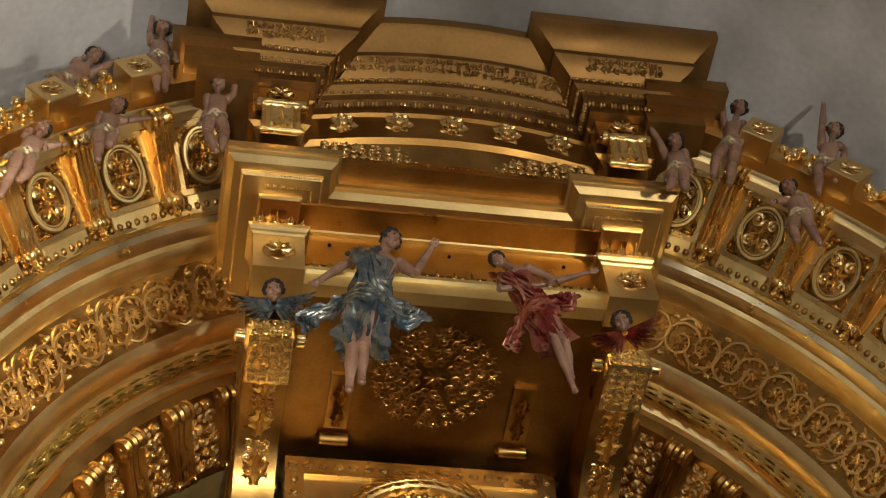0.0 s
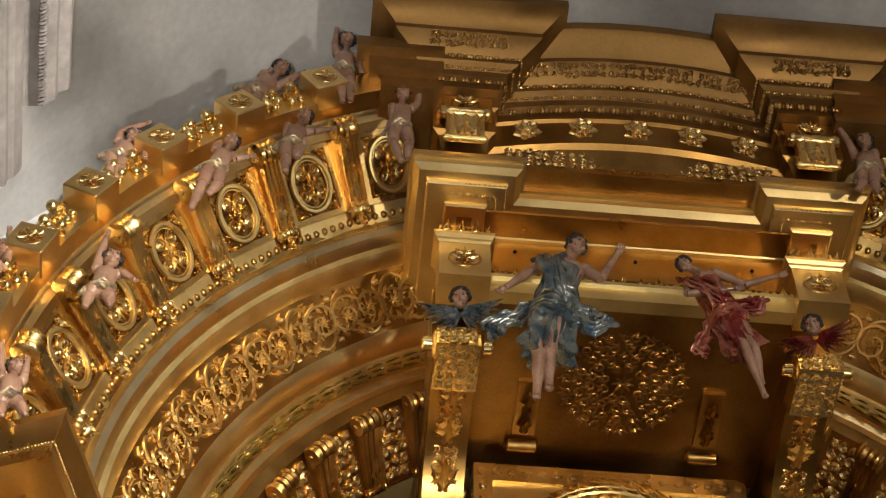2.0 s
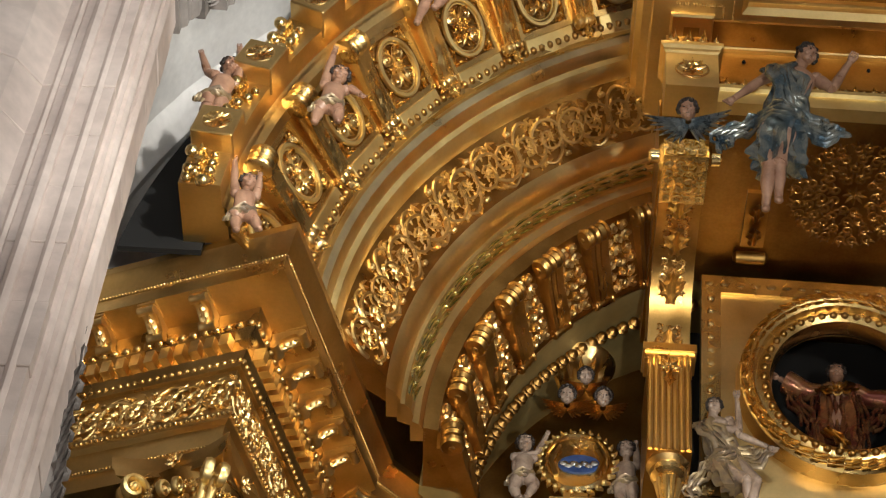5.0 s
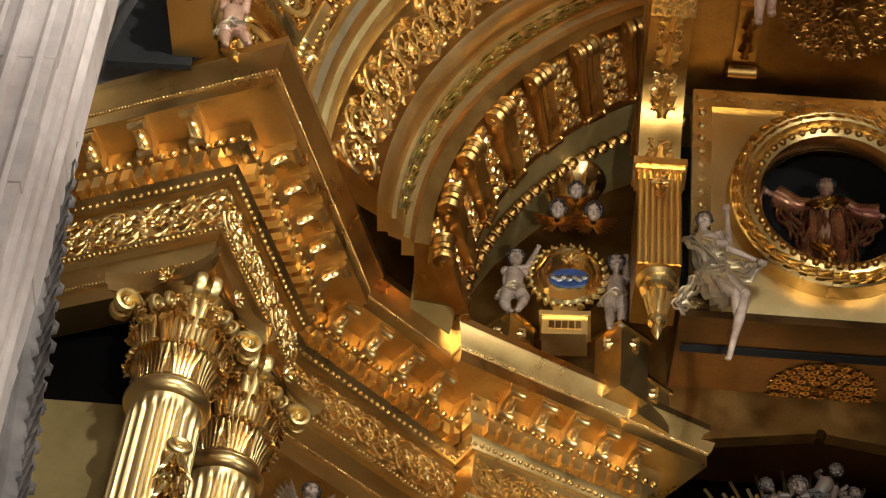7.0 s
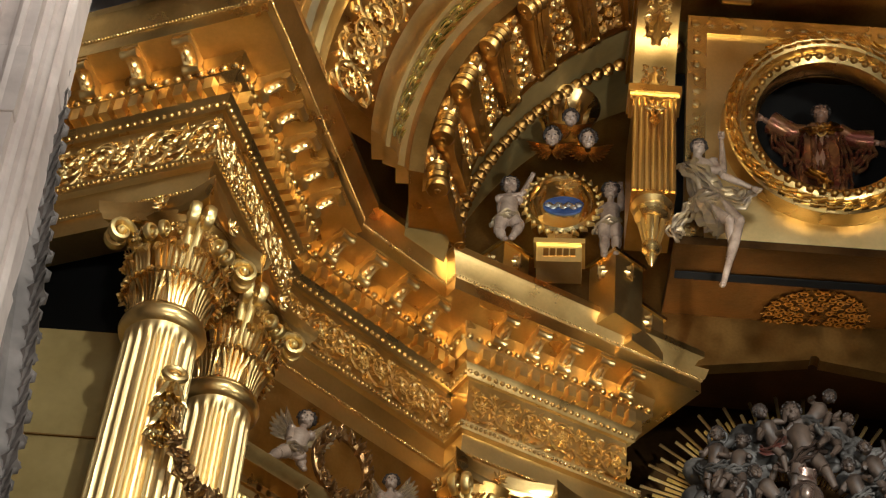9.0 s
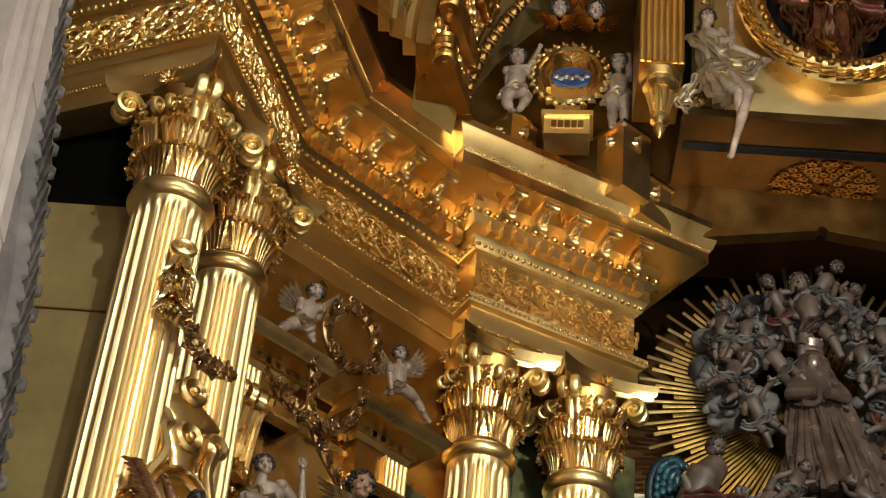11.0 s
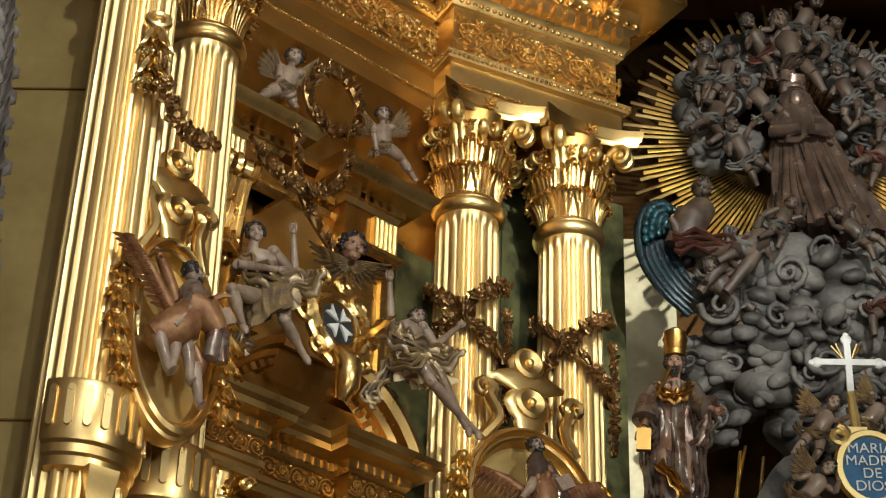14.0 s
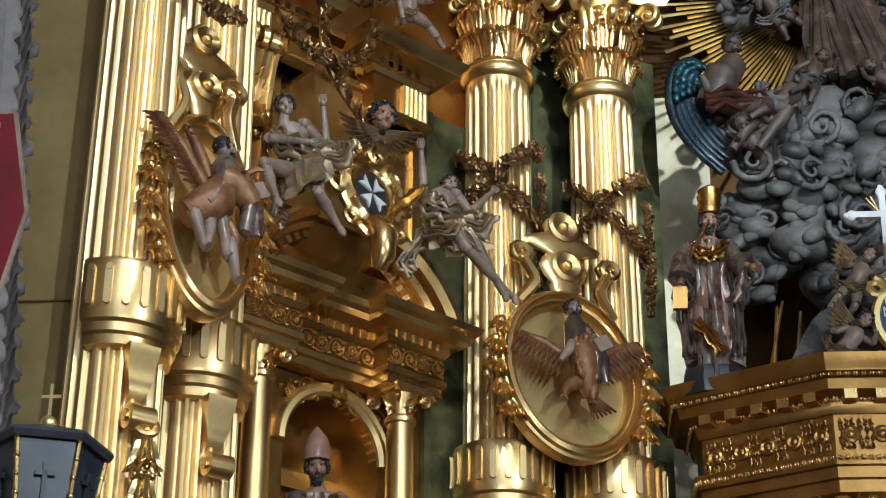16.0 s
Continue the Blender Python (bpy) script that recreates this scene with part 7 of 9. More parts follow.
def evangelist(name, label, m, ox):
    cv = Carver([PALE, VEIL if not ox else VEST, HAIR, FEATHER])
    size = Matrix.Scale(0.84 if ox else 0.95, 4)
    V = lambda x, y, z: m @ size @ Vector((x, y, z))
    up, front, side = (m.to_3x3() @ Vector(v) for v in ((0, 0, 1), (0, -1, 0), (1, 0, 0)))
    bm = cv.use(3)

    def pinion(root, tip, drop, n, wide):
        """A wing whose feathers hang in two rows from its leading edge."""
        tube(bm, [root, root.lerp(tip, 0.5) + up * 0.03, tip], [0.05, 0.045, 0.02], 7)
        for row, ln in enumerate((1.0, 0.55)):
            for i in range(n):
                t = (i + 0.5) / n
                p = root.lerp(tip, t) + up * 0.03 * math.sin(math.pi * t) + front * 0.02 * row
                leaf(bm, p, p + (drop * (1 - 0.35 * abs(t - 0.45)) + (tip - root) * 0.28) * ln, front, wide, 0.02, 1, 0.25)

    if ox:
        tube(bm, [V(-0.24, -0.10, -0.14), V(-0.12, -0.16, -0.06), V(0.0, -0.20, 0.04), V(0.06, -0.22, 0.18)], [0.10, 0.14, 0.15, 0.11], 12)
        tube(bm, [V(0.04, -0.24, 0.22), V(0.16, -0.30, 0.17), V(0.24, -0.33, 0.05), V(0.27, -0.34, 0.0)], [0.12, 0.12, 0.085, 0.06], 12)
        for sg in (-1, 1):
            tube(bm, [V(0.16, -0.30 + 0.06 * sg, 0.26), V(0.24, -0.32 + 0.12 * sg, 0.30), V(0.30, -0.34 + 0.13 * sg, 0.30)], [0.025, 0.02, 0.008], 6)
            leaf(bm, V(0.12, -0.28 + 0.08 * sg, 0.24), V(0.10, -0.28 + 0.2 * sg, 0.20), front, 0.035, 0.1, 1, 0.3)
        pinion(V(-0.08, -0.16, 0.16), V(-0.54, -0.20, 0.68), (-side * 0.10 - up * 0.20), 12, 0.045)
        pinion(V(0.0, -0.12, 0.30), V(-0.24, -0.14, 0.74), (side * 0.05 - up * 0.18), 7, 0.04)
        tube(bm, [V(0.14, -0.16, -0.08), V(0.20, -0.18, -0.26), V(0.17, -0.16, -0.42)], [0.03, 0.06, 0.03], 8)
        bm = cv.use(0)
        for x, z, dx in ((-0.22, -0.22, 0.08), (-0.06, -0.20, -0.05), (0.06, -0.24, 0.02), (0.13, -0.42, 0.04)):
            tube(bm, [V(x, -0.18, z + 0.12), V(x + dx * 0.3, -0.21, z - 0.06), V(x + dx, -0.20, z - 0.22), V(x + dx + 0.02, -0.22, z - 0.25)], [0.055, 0.04, 0.032, 0.042], 8)
        man = V(0.07, -0.24, 0.56)
        look_at = (side * 0.9 + front * 0.5).normalized()
    else:
        tube(bm, [V(0.03, -0.20, 0.34), V(0.0, -0.22, 0.26), V(0.0, -0.24, 0.10), V(0.02, -0.22, -0.10), V(0.08, -0.18, -0.28)], [0.05, 0.08, 0.115, 0.11, 0.05], 14)
        tube(bm, [V(0.03, -0.22, 0.34), V(0.07, -0.25, 0.33), V(0.10, -0.26, 0.30)], [0.05, 0.035, 0.012], 8)
        for k in range(6):
            leaf(bm, V(0.07, -0.16, -0.22), V(0.10 + 0.05 * k, -0.16, -0.52 + 0.025 * k), front, 0.04, 0.03, 1, 0.3)
        pinion(V(-0.08, -0.16, 0.06), V(-0.54, -0.14, 0.26), (-up * 0.32 - side * 0.02), 11, 0.036)
        pinion(V(0.12, -0.16, 0.06), V(0.60, -0.16, 0.36), (-up * 0.34 + side * 0.02), 11, 0.036)
        for sg in (-1, 1):
            tube(bm, [V(0.02 + sg * 0.06, -0.20, -0.16), V(-0.05 + sg * 0.13, -0.24, -0.26), V(-0.08 + sg * 0.14, -0.24, -0.34)], [0.065, 0.045, 0.03], 8)
            for q in (-1, 0, 1):
                tube(bm, [V(-0.08 + sg * 0.14, -0.25, -0.34), V(-0.10 + sg * 0.14 + 0.04 * q, -0.27, -0.39)], [0.018, 0.006], 5)
        for k in range(34):  # breast feathers
            blob(bm, V(0.0 + 0.085 * math.sin(k * 2.4), -0.325 + 0.03 * abs(math.sin(k * 2.4)), 0.22 - 0.011 * k), (0.028, 0.016, 0.036), sub=1)
        man = V(-0.03, -0.20, 0.56)
        look_at = front
    bm = cv.use(1)
    tube(bm, [man - up * 0.09, man - up * 0.16, man - up * 0.28, man - up * 0.38], [0.06, 0.10, 0.10, 0.11], 12)
    for a, b, c in ((0.10, 0.16, 0.12), (0.12, 0.19, 0.22)):
        tube(bm, [man - up * 0.32 + side * a + front * 0.03, man - up * 0.48 + side * b + front * 0.06, man - up * 0.68 + side * c + front * 0.04], [0.06, 0.075, 0.045], 9)
    tube(bm, [man - up * 0.15 + side * 0.09, man - up * 0.30 + side * 0.15 + front * 0.05, man - up * 0.33 + side * 0.10 + front * 0.12], [0.05, 0.045, 0.032], 8)
    bm = cv.use(0)
    tube(bm, [man - up * 0.36 - side * 0.06 + front * 0.05, man - up * 0.46 - side * 0.12 + front * 0.06, man - up * 0.55 - side * 0.19 + front * 0.05], [0.045, 0.04, 0.024], 8)
    box(bm, (-0.075, -0.02, -0.06), (0.075, 0.02, 0.06), frame_of(man - up * 0.36 + front * 0.12 + side * 0.18, side + up * 0.6, up - side * 0.6))
    head_of(cv, man, up, look_at, 0.80, 0, 2, 7, True)
    return tagged(cv.finish(name, m.translation), label, "statue")


evangelist("ox_evangelist_statue", "carved evangelist riding a red-brown winged ox in the medallion", M1, True)
evangelist("eagle_evangelist_statue", "carved evangelist on a red-brown spread eagle in the medallion", M2, False)

# ---------------------------------------------------------------- garlands on the columns
for (x, y, *_), z in ((COLUMNS[2], 9.72), (COLUMNS[3], 9.62)):
    for sgn in (1, -1):
        pts = []
        for i in range(13):
            a = radians(-190 + 200 * i / 12)
            pts.append((x + 0.35 * math.cos(a), y + 0.35 * math.sin(a), z - 0.18 + sgn * 0.36 * math.cos(math.pi * i / 12) - 0.04 * sgn))
        rose_chain("rose_garland", "gilded rose garland wound round the column", pts, 0.085, None)
    rose_chain("rose_garland", "gilded rose drop hanging down the column", [(x + 0.36, y - 0.12, z - 0.05), (x + 0.38, y - 0.12, z - 0.4), (x + 0.38, y - 0.12, z - 0.8), (x + 0.36, y - 0.12, z - 1.15)], 0.06, None)


def husk_drop(at, n, r, name="husk_garland"):
    """A ring and bell-shaped husks hanging from it."""
    g = thing(name, "hanging string of gilded bell husks on the column", "garland", Matrix.Translation(at))
    bm = bmesh.new()
    vs = tube(bm, [(r * 0.55 * math.cos(6.2832 * i / 20), r * 0.55 * math.sin(6.2832 * i / 20), 0) for i in range(21)], r * 0.26, 8)
    blob(bm, (0, 0, 0), (r * 0.3, r * 0.3, r * 0.16), sub=2)
    move(bm, list(bm.verts), pose(0, 0, 0, 70, 0, 20))
    part("ring", bm, GOLD_SATIN, g)
    for k in range(n):
        bm = bmesh.new()
        z = -0.10 - 0.26 * k
        for i in range(8):
            a = 2 * math.pi * i / 8
            leaf(bm, (0.04 * math.cos(a), 0.04 * math.sin(a), z), (r * 0.8 * math.cos(a), r * 0.8 * math.sin(a), z - 0.22), (math.cos(a), math.sin(a), 0), 0.045, 0.1, 2, 0.4)
            blob(bm, (r * 0.55 * math.cos(a), r * 0.55 * math.sin(a), z - 0.23), 0.028, sub=1)
        part("husk", bm, GOLD_BRIGHT, g, "", smooth=50)
    return g


husk_drop((-5.50, 10.98, 10.08), 2, 0.13)
husk_drop((-5.43, 11.0, 5.96), 3, 0.11)
rose_chain("husk_swag", "gilded leafy swag between the columns", [(-5.45, 10.98, 9.75), (-5.40, 11.05, 9.5), (-5.33, 11.2, 9.36), (-5.22, 11.4, 9.30), (-5.08, 11.6, 9.40)], 0.085, None)

# wall behind the inner pair of columns
bm = bmesh.new()
path_sweep(bm, [(-3.95, 15.0), (-1.75, 16.15)], [(0.0, 2.0), (0.0, 11.8), (-0.1, 11.8), (-0.1, 2.0)])
for t in (0.18, 0.46, 0.80):
    p = Vector((-3.95, 15.0)).lerp(Vector((-1.75, 16.15)), t)
    box(bm, (-0.04, -0.03, 2.0), (0.04, 0.02, 11.8), pose(p.x, p.y, 0, 0, 0, 27.6))
tagged(part("column_wall", bm, GREEN), "mottled green-gold wall behind the inner columns", "wall", kind="structure")

# ---------------------------------------------------------------- coat of arms on the cornice, with crown and cherubs
SHX, SHY = -2.64, 14.58
NEAR = Matrix.Translation(EYE) @ Matrix.Diagonal((0.975, 0.975, 0.975, 1)) @ Matrix.Translation(-Vector(EYE))  # the group stands at the cornice edge
coat = thing("coat_of_arms", "gilded coat of arms under a tall crown on the cornice", "coat of arms", NEAR @ pose(SHX, SHY, 15.46, 0, 0, -4) @ Matrix.Diagonal((1.06, 1.06, 1.06, 1)))
bm = bmesh.new()
rows = [[(0.36 * s * math.cos(a), y, 0.40 * s * math.sin(a)) for a in [2 * math.pi * i / 36 for i in range(36)]] for s, y in ((0.95, 0.12), (1.02, 0.0), (1.0, -0.08), (0.90, -0.10), (0.84, -0.06), (0.5, -0.05))]
skin(bm, rows)
part("shield", bm, GOLD_BRIGHT, coat, smooth=45)
bm = bmesh.new()
for k in range(26):
    a = 2 * math.pi * k / 26
    blob(bm, (0.36 * math.cos(a), -0.07, 0.40 * math.sin(a)), (0.03, 0.03, 0.03), sub=1)
    leaf(bm, (0.34 * math.cos(a), -0.04, 0.38 * math.sin(a)), (0.425 * math.cos(a + 0.1), -0.05, 0.465 * math.sin(a + 0.1)), (0, -1, 0), 0.05, 0.05, 1, 0.4)
part("leaf_border", bm, PALE_GOLD, coat, smooth=50)
bm = bmesh.new()
lathe(bm, [(0.01, 0), (0.16, 0.0), (0.17, -0.02), (0.17, -0.03)], 24, pose(0.02, -0.07, -0.02, 90, 0, 0) @ Matrix.Diagonal((1.25, 0.75, 1, 1)))
part("blue_field", bm, material("blue_enamel", (0.05, 0.09, 0.25), 0.35, 0, 0.2, 12, 0.1, 30), coat, "small blue enamel field")
bm = bmesh.new()
for k in range(7):
    blob(bm, (0.02 + 0.05 * (k - 3), -0.105, -0.05 - 0.03 * (k % 2)), (0.045, 0.02, 0.035), sub=1)
part("white_charge", bm, SILVER, coat, "silver carved charge")
bm = bmesh.new()
flower(bm, (0, 0, 0), 0.10, 8, 0.4, frame_of((0.02, -0.08, 0.20), (1, 0, 0), (0, -1, 0)))
for sx in (-1, 1):
    tube(bm, [(sx * 0.2, -0.08, -0.2), (sx * 0.26, -0.10, 0.0), (sx * 0.18, -0.10, 0.2)], 0.03, 6)
part("carved_charge", bm, GOLD, coat, smooth=50)
bm = bmesh.new()
lathe(bm, [(0.24, 0.85), (0.26, 0.90), (0.25, 1.02), (0.29, 1.18), (0.32, 1.30), (0.42, 1.36), (0.44, 1.42), (0.36, 1.46), (0.14, 1.52), (0.05, 1.55), (0.08, 1.62), (0.01, 1.68)], 28)
for k in range(12):
    a = 2 * math.pi * k / 12
    leaf(bm, (0.25 * math.cos(a), 0.25 * math.sin(a), 0.95), (0.31 * math.cos(a), 0.31 * math.sin(a), 1.28), (math.cos(a), math.sin(a), 0), 0.06, 0.1, 2, 0.4)
part("crown", bm, GOLD, coat, "", pose(0, -0.05, 0.26) @ Matrix.Diagonal((0.8, 0.8, 0.8, 1)), smooth=45)
bm = bmesh.new()
for sx in (-1, 1):
    tube(bm, [(sx * 0.05, 0, -0.45), (sx * 0.12, -0.03, -0.52), (sx * 0.10, 0, -0.60), (sx * 0.04, 0, -0.58)], 0.035, 7)
box(bm, (-0.12, -0.08, -0.56), (0.12, 0.1, -0.42))
part("scroll_foot", bm, GOLD, coat, smooth=45)
bm = bmesh.new()
box(bm, (-0.22, -0.16, -0.86), (0.22, 0.16, -0.64))
box(bm, (-0.25, -0.19, -0.64), (0.25, 0.19, -0.58))
ped = part("pedestal", bm, PALE_GOLD, coat, "pale gold inscribed pedestal")
bm = bmesh.new()
for k in range(5):
    box(bm, (-0.15 + 0.065 * k, -0.172, -0.79), (-0.10 + 0.065 * k, -0.155, -0.70))
part("inscription_bars", bm, GOLD_DARK, ped)
for x, z, u in ((-2.79, 16.37, 1.3), (-2.40, 16.37, 1.3), (-2.60, 16.68, 1.2)):
    cherub_head("cherub_statue", "small cherub head crowning the coat of arms", Vector(EYE).lerp(Vector((x, 14.42, z)), 0.95), (-0.05, -0.8, -0.6), u * 0.66, GOLD_DEEP, 0.30, PALE)
# gilded pedestals of the two supporters
for x, y, z0, z1, w, turn in ((-3.19, 14.50, 14.05, 14.62, 0.17, 40), (-2.06, 14.42, 14.05, 14.50, 0.19, 40), (-1.86, 14.75, 13.95, 14.12, 0.22, 40)):
    pd = thing("scroll_pedestal", "square gilded pedestal with panelled sides on the cornice", "pedestal", pose(x, y, 0, 0, 0, turn))
    bm = bmesh.new()
    box(bm, (-w, -w, z0 - 0.35), (w, w, z1))
    part("body", bm, GOLD_SATIN, pd)
    bm = bmesh.new()
    box(bm, (-w - 0.03, -w - 0.03, z1), (w + 0.03, w + 0.03, z1 + 0.04))
    part("cap", bm, GOLD_BRIGHT, pd)
    for k in range(4):
        bm = bmesh.new()
        leaf(bm, (0, w + 0.002, z1 - 0.25), (0, w + 0.004, z1 - 0.05), (0, 1, 0), 0.08, 0.1, 3, 0.3)
        part("carved_leaf", bm, GOLD, pd, "", pose(0, 0, 0, 0, 0, 90 * k), smooth=50)

# ---------------------------------------------------------------- glory of rays, clouds and the dark Madonna
GC = Vector((-0.05, 15.95, 12.45))
glory = thing("ray_glory", "sunburst of thin gilded rays behind the Madonna", "sunburst", Matrix.Translation(GC))
rnd = random.Random(3)
for i in range(150):
    a = 2 * math.pi * i / 150
    ln = (1.72, 1.5, 1.60, 1.38)[i % 4] + rnd.uniform(-0.05, 0.05)
    bm = bmesh.new()
    d = Vector((math.cos(a), 0, math.sin(a)))
    s = Vector((-math.sin(a), 0, math.cos(a)))
    skin(bm, [[d * r - s * w, d * r + Vector((0, -w * 0.9 - 0.01 * (i % 2), 0)), d * r + s * w, d * r + Vector((0, 0.01, 0))] for r, w in ((0.7, 0.008), (ln, 0.021))])
    part("ray", bm, PALE_GOLD if i % 4 else GOLD_SATIN, glory, smooth=0)


def cloud(name, label, blobs, mat, seed, curls=8):
    rnd = random.Random(seed)
    cv = Carver([mat])
    bm = cv.use(0)
    for c, r in blobs:
        for k in range(4):
            o = Vector((rnd.uniform(-0.6, 0.6), rnd.uniform(-0.1, 0.3), rnd.uniform(-0.5, 0.5))) * r
            blob(bm, Vector(c) + o, (r * rnd.uniform(0.5, 0.85), r * 0.5, r * rnd.uniform(0.35, 0.6)), pose(0, 0, 0, 0, rnd.uniform(-35, 35), 0), 2)
        for k in range(16):  # small billows over the larger ones
            a, b = rnd.uniform(0, 6.28), math.sqrt(rnd.uniform(0.02, 1))
            p = Vector(c) + Vector((math.cos(a) * r * b, -r * (0.58 - 0.45 * b * b), math.sin(a) * r * b * 0.8))
            q = r * rnd.uniform(0.14, 0.30)
            blob(bm, p, (q * 1.35, q * 0.7, q * 0.85), pose(0, 0, 0, 0, rnd.uniform(-60, 60), 0), 2)
        for k in range(curls):
            a = rnd.uniform(0, 6.28)
            p = Vector(c) + Vector((math.cos(a) * r * rnd.uniform(0.2, 1.0), -r * rnd.uniform(0.45, 0.72), math.sin(a) * r * rnd.uniform(0.2, 0.8)))
            q = r * rnd.uniform(0.24, 0.50)
            pts = spiral((0, 0), q, q * 0.1, rnd.uniform(0, 360), rnd.choice((-1, 1)) * 1.5, 16)
            vs = tube(bm, [(x, -0.12 * q * i / 16, z) for i, (x, z, _) in enumerate(pts)], [q * (0.19 - 0.11 * i / 16) for i in range(17)], 7)
            move(bm, vs, Matrix.Translation(p) @ pose(0, 0, 0, rnd.uniform(-20, 20), 0, rnd.uniform(-25, 25)))
    return tagged(cv.finish(name, blobs[0][0]), label, "cloud")


ringb = [((GC.x + 0.78 * math.cos(a) * 1.05, 15.75, GC.z + 0.15 + 0.85 * math.sin(a)), 0.33) for a in [radians(-30 + 240 * i / 10) for i in range(11)]]
cloud("cloud_wreath", "grey carved cloud wreath round the Madonna", ringb, SLATE, 6, 2)
cloud("cloud_bank", "grey carved swirling cloud bank carrying the Madonna", [((-0.95, 15.45, 10.55), 0.36), ((-0.45, 15.35, 10.60), 0.42), ((0.1, 15.3, 10.45), 0.46), ((0.7, 15.35, 10.55), 0.42), ((-0.6, 15.35, 10.05), 0.42),
      ((-0.05, 15.3, 9.95), 0.40), ((0.5, 15.3, 10.0), 0.42), ((1.1, 15.4, 10.3), 0.4), ((-0.3, 15.45, 9.5), 0.42), ((0.35, 15.5, 9.5), 0.42), ((-0.95, 15.6, 9.7), 0.36), ((-0.85, 15.7, 9.2), 0.34), ((0.0, 15.7, 9.1), 0.42), ((0.8, 15.6, 9.4), 0.42)], SLATE, 8, 2)
# Madonna: dark veiled robe, small crown
cv = Carver([VEIL, VEST, HAIR, VEST])
bm = cv.use(0)
S, F_, U_ = Vector((1, 0, 0)), Vector((0, -1, 0)), Vector((0, 0, 1))
skirt(bm, (-0.06, 15.55, 12.62), (0.12, 15.48, 11.0), 0.17, 0.44, S, F_, 9, 0.15, 16, 2, 0.7)
skirt(bm, (0.08, 15.58, 12.40), (0.40, 15.5, 11.05), 0.15, 0.34, S, F_, 8, 0.13, 14, 4, 0.7)
skirt(bm, (-0.06, 15.52, 12.62), (-0.02, 15.46, 12.05), 0.18, 0.27, S, F_, 7, 0.04, 8, 6, 0.8)
for k in range(11):  # deep upright folds of the dress
    a = radians(-172 + 164 * k / 10)
    line = [(-0.05 + 0.16 * t + math.cos(a + 0.12 * math.sin(3 * t + k)) * (0.20 + 0.25 * t), 15.53 - 0.05 * t + math.sin(a) * (0.15 + 0.19 * t), 12.22 - 1.2 * t) for t in (0, 0.25, 0.5, 0.75, 1)]
    tube(bm, smooth(line, 3), [0.02 + 0.035 * t / 12 + 0.008 * (k % 3) for t in range(13)], 8)
blob(bm, (-0.06, 15.52, 12.60), (0.19, 0.18, 0.20), sub=3)
for s in (-1, 1):
    tube(bm, [(-0.06 + s * 0.17, 15.45, 12.38), (-0.06 + s * 0.25, 15.30, 12.15), (-0.03 + s * 0.05, 15.20, 12.12)], [0.09, 0.085, 0.06], 10)
bm = cv.use(1)
blob(bm, (-0.07, 15.36, 12.58), (0.075, 0.07, 0.10), sub=2)
bm = cv.use(3)
lathe(bm, [(0.13, 12.76), (0.14, 12.80), (0.12, 12.82), (0.15, 12.90), (0.10, 12.88)], 18, Matrix.Translation((-0.07, 15.52, 0)))
for k in range(8):
    a = 2 * math.pi * k / 8
    blob(bm, (-0.07 + 0.14 * math.cos(a), 15.52 + 0.14 * math.sin(a), 12.91), 0.022, sub=1)
tagged(cv.finish("madonna_statue", (0.1, 15.5, 11.0)), "dark veiled Madonna statue with a small crown on clouds", "statue")


def flier(name, label, at, u, seed, mats, lie=0.0, wing_mat=None):
    """A small carved body half sunk in the clouds."""
    rnd = random.Random(seed)
    cv = Carver([mats[0], GILT_CLOTH if mats[1] is GOLD else mats[1], mats[2], wing_mat or GOLD])
    at = Vector(at)
    f = Vector((rnd.uniform(-0.5, 0.5), -1, rnd.uniform(-0.5, 0.1))).normalized()
    up = Vector((rnd.uniform(-0.9, 0.9) + lie, 0, 1)).normalized()
    up = (up - f * up.dot(f)).normalized()
    s = up.cross(f).normalized()
    bm = cv.use(0)
    skin(bm, [[at + up * z * u + (s * math.cos(6.2832 * i / 10) * w + f * math.sin(6.2832 * i / 10) * d) * u for i in range(10)] for z, w, d in ((-0.28, 0.06, 0.06), (-0.2, 0.115, 0.10), (-0.08, 0.10, 0.10), (0.06, 0.12, 0.09), (0.12, 0.05, 0.05))])
    for sg in (-1, 1):
        e = at + (s * sg * rnd.uniform(0.15, 0.24) + up * rnd.uniform(-0.1, 0.15) + f * 0.06) * u
        limb(bm, at + (s * sg * 0.11 + up * 0.05) * u, e, 0.042 * u, 0.036 * u, 7)
        limb(bm, e, e + (s * sg * rnd.uniform(-0.1, 0.1) + up * rnd.uniform(-0.05, 0.16) + f * 0.1) * u, 0.036 * u, 0.026 * u, 7)
        kn = at + (s * sg * rnd.uniform(0.05, 0.16) - up * 0.38 + f * rnd.uniform(0.02, 0.15)) * u
        limb(bm, at + (s * sg * 0.06 - up * 0.22) * u, kn, 0.07 * u, 0.055 * u, 8)
        limb(bm, kn, kn + (s * rnd.uniform(-0.12, 0.12) - up * 0.2) * u, 0.05 * u, 0.032 * u, 8)
    head_of(cv, at + up * 0.24 * u + f * 0.02, up, f, u * 0.85, 0, 2, seed, False, False, True)
    bm = cv.use(1)
    ribbon(bm, [at + (s * 0.16 - up * 0.15) * u, at + (f * 0.12 - up * 0.22) * u, at + (-s * 0.16 - up * 0.26) * u, at + (-s * 0.26 - up * 0.18) * u], 0.12 * u, 3)
    if wing_mat:
        bm = cv.use(3)
        wing(bm, at + (-s * 0.06 + up * 0.06) * u - f * 0.06, -s, up, f, 0.36 * u, 7, 25, -45)
    return tagged(cv.finish(name, at - up * 0.3 * u), label, "statue", "putti in the clouds")


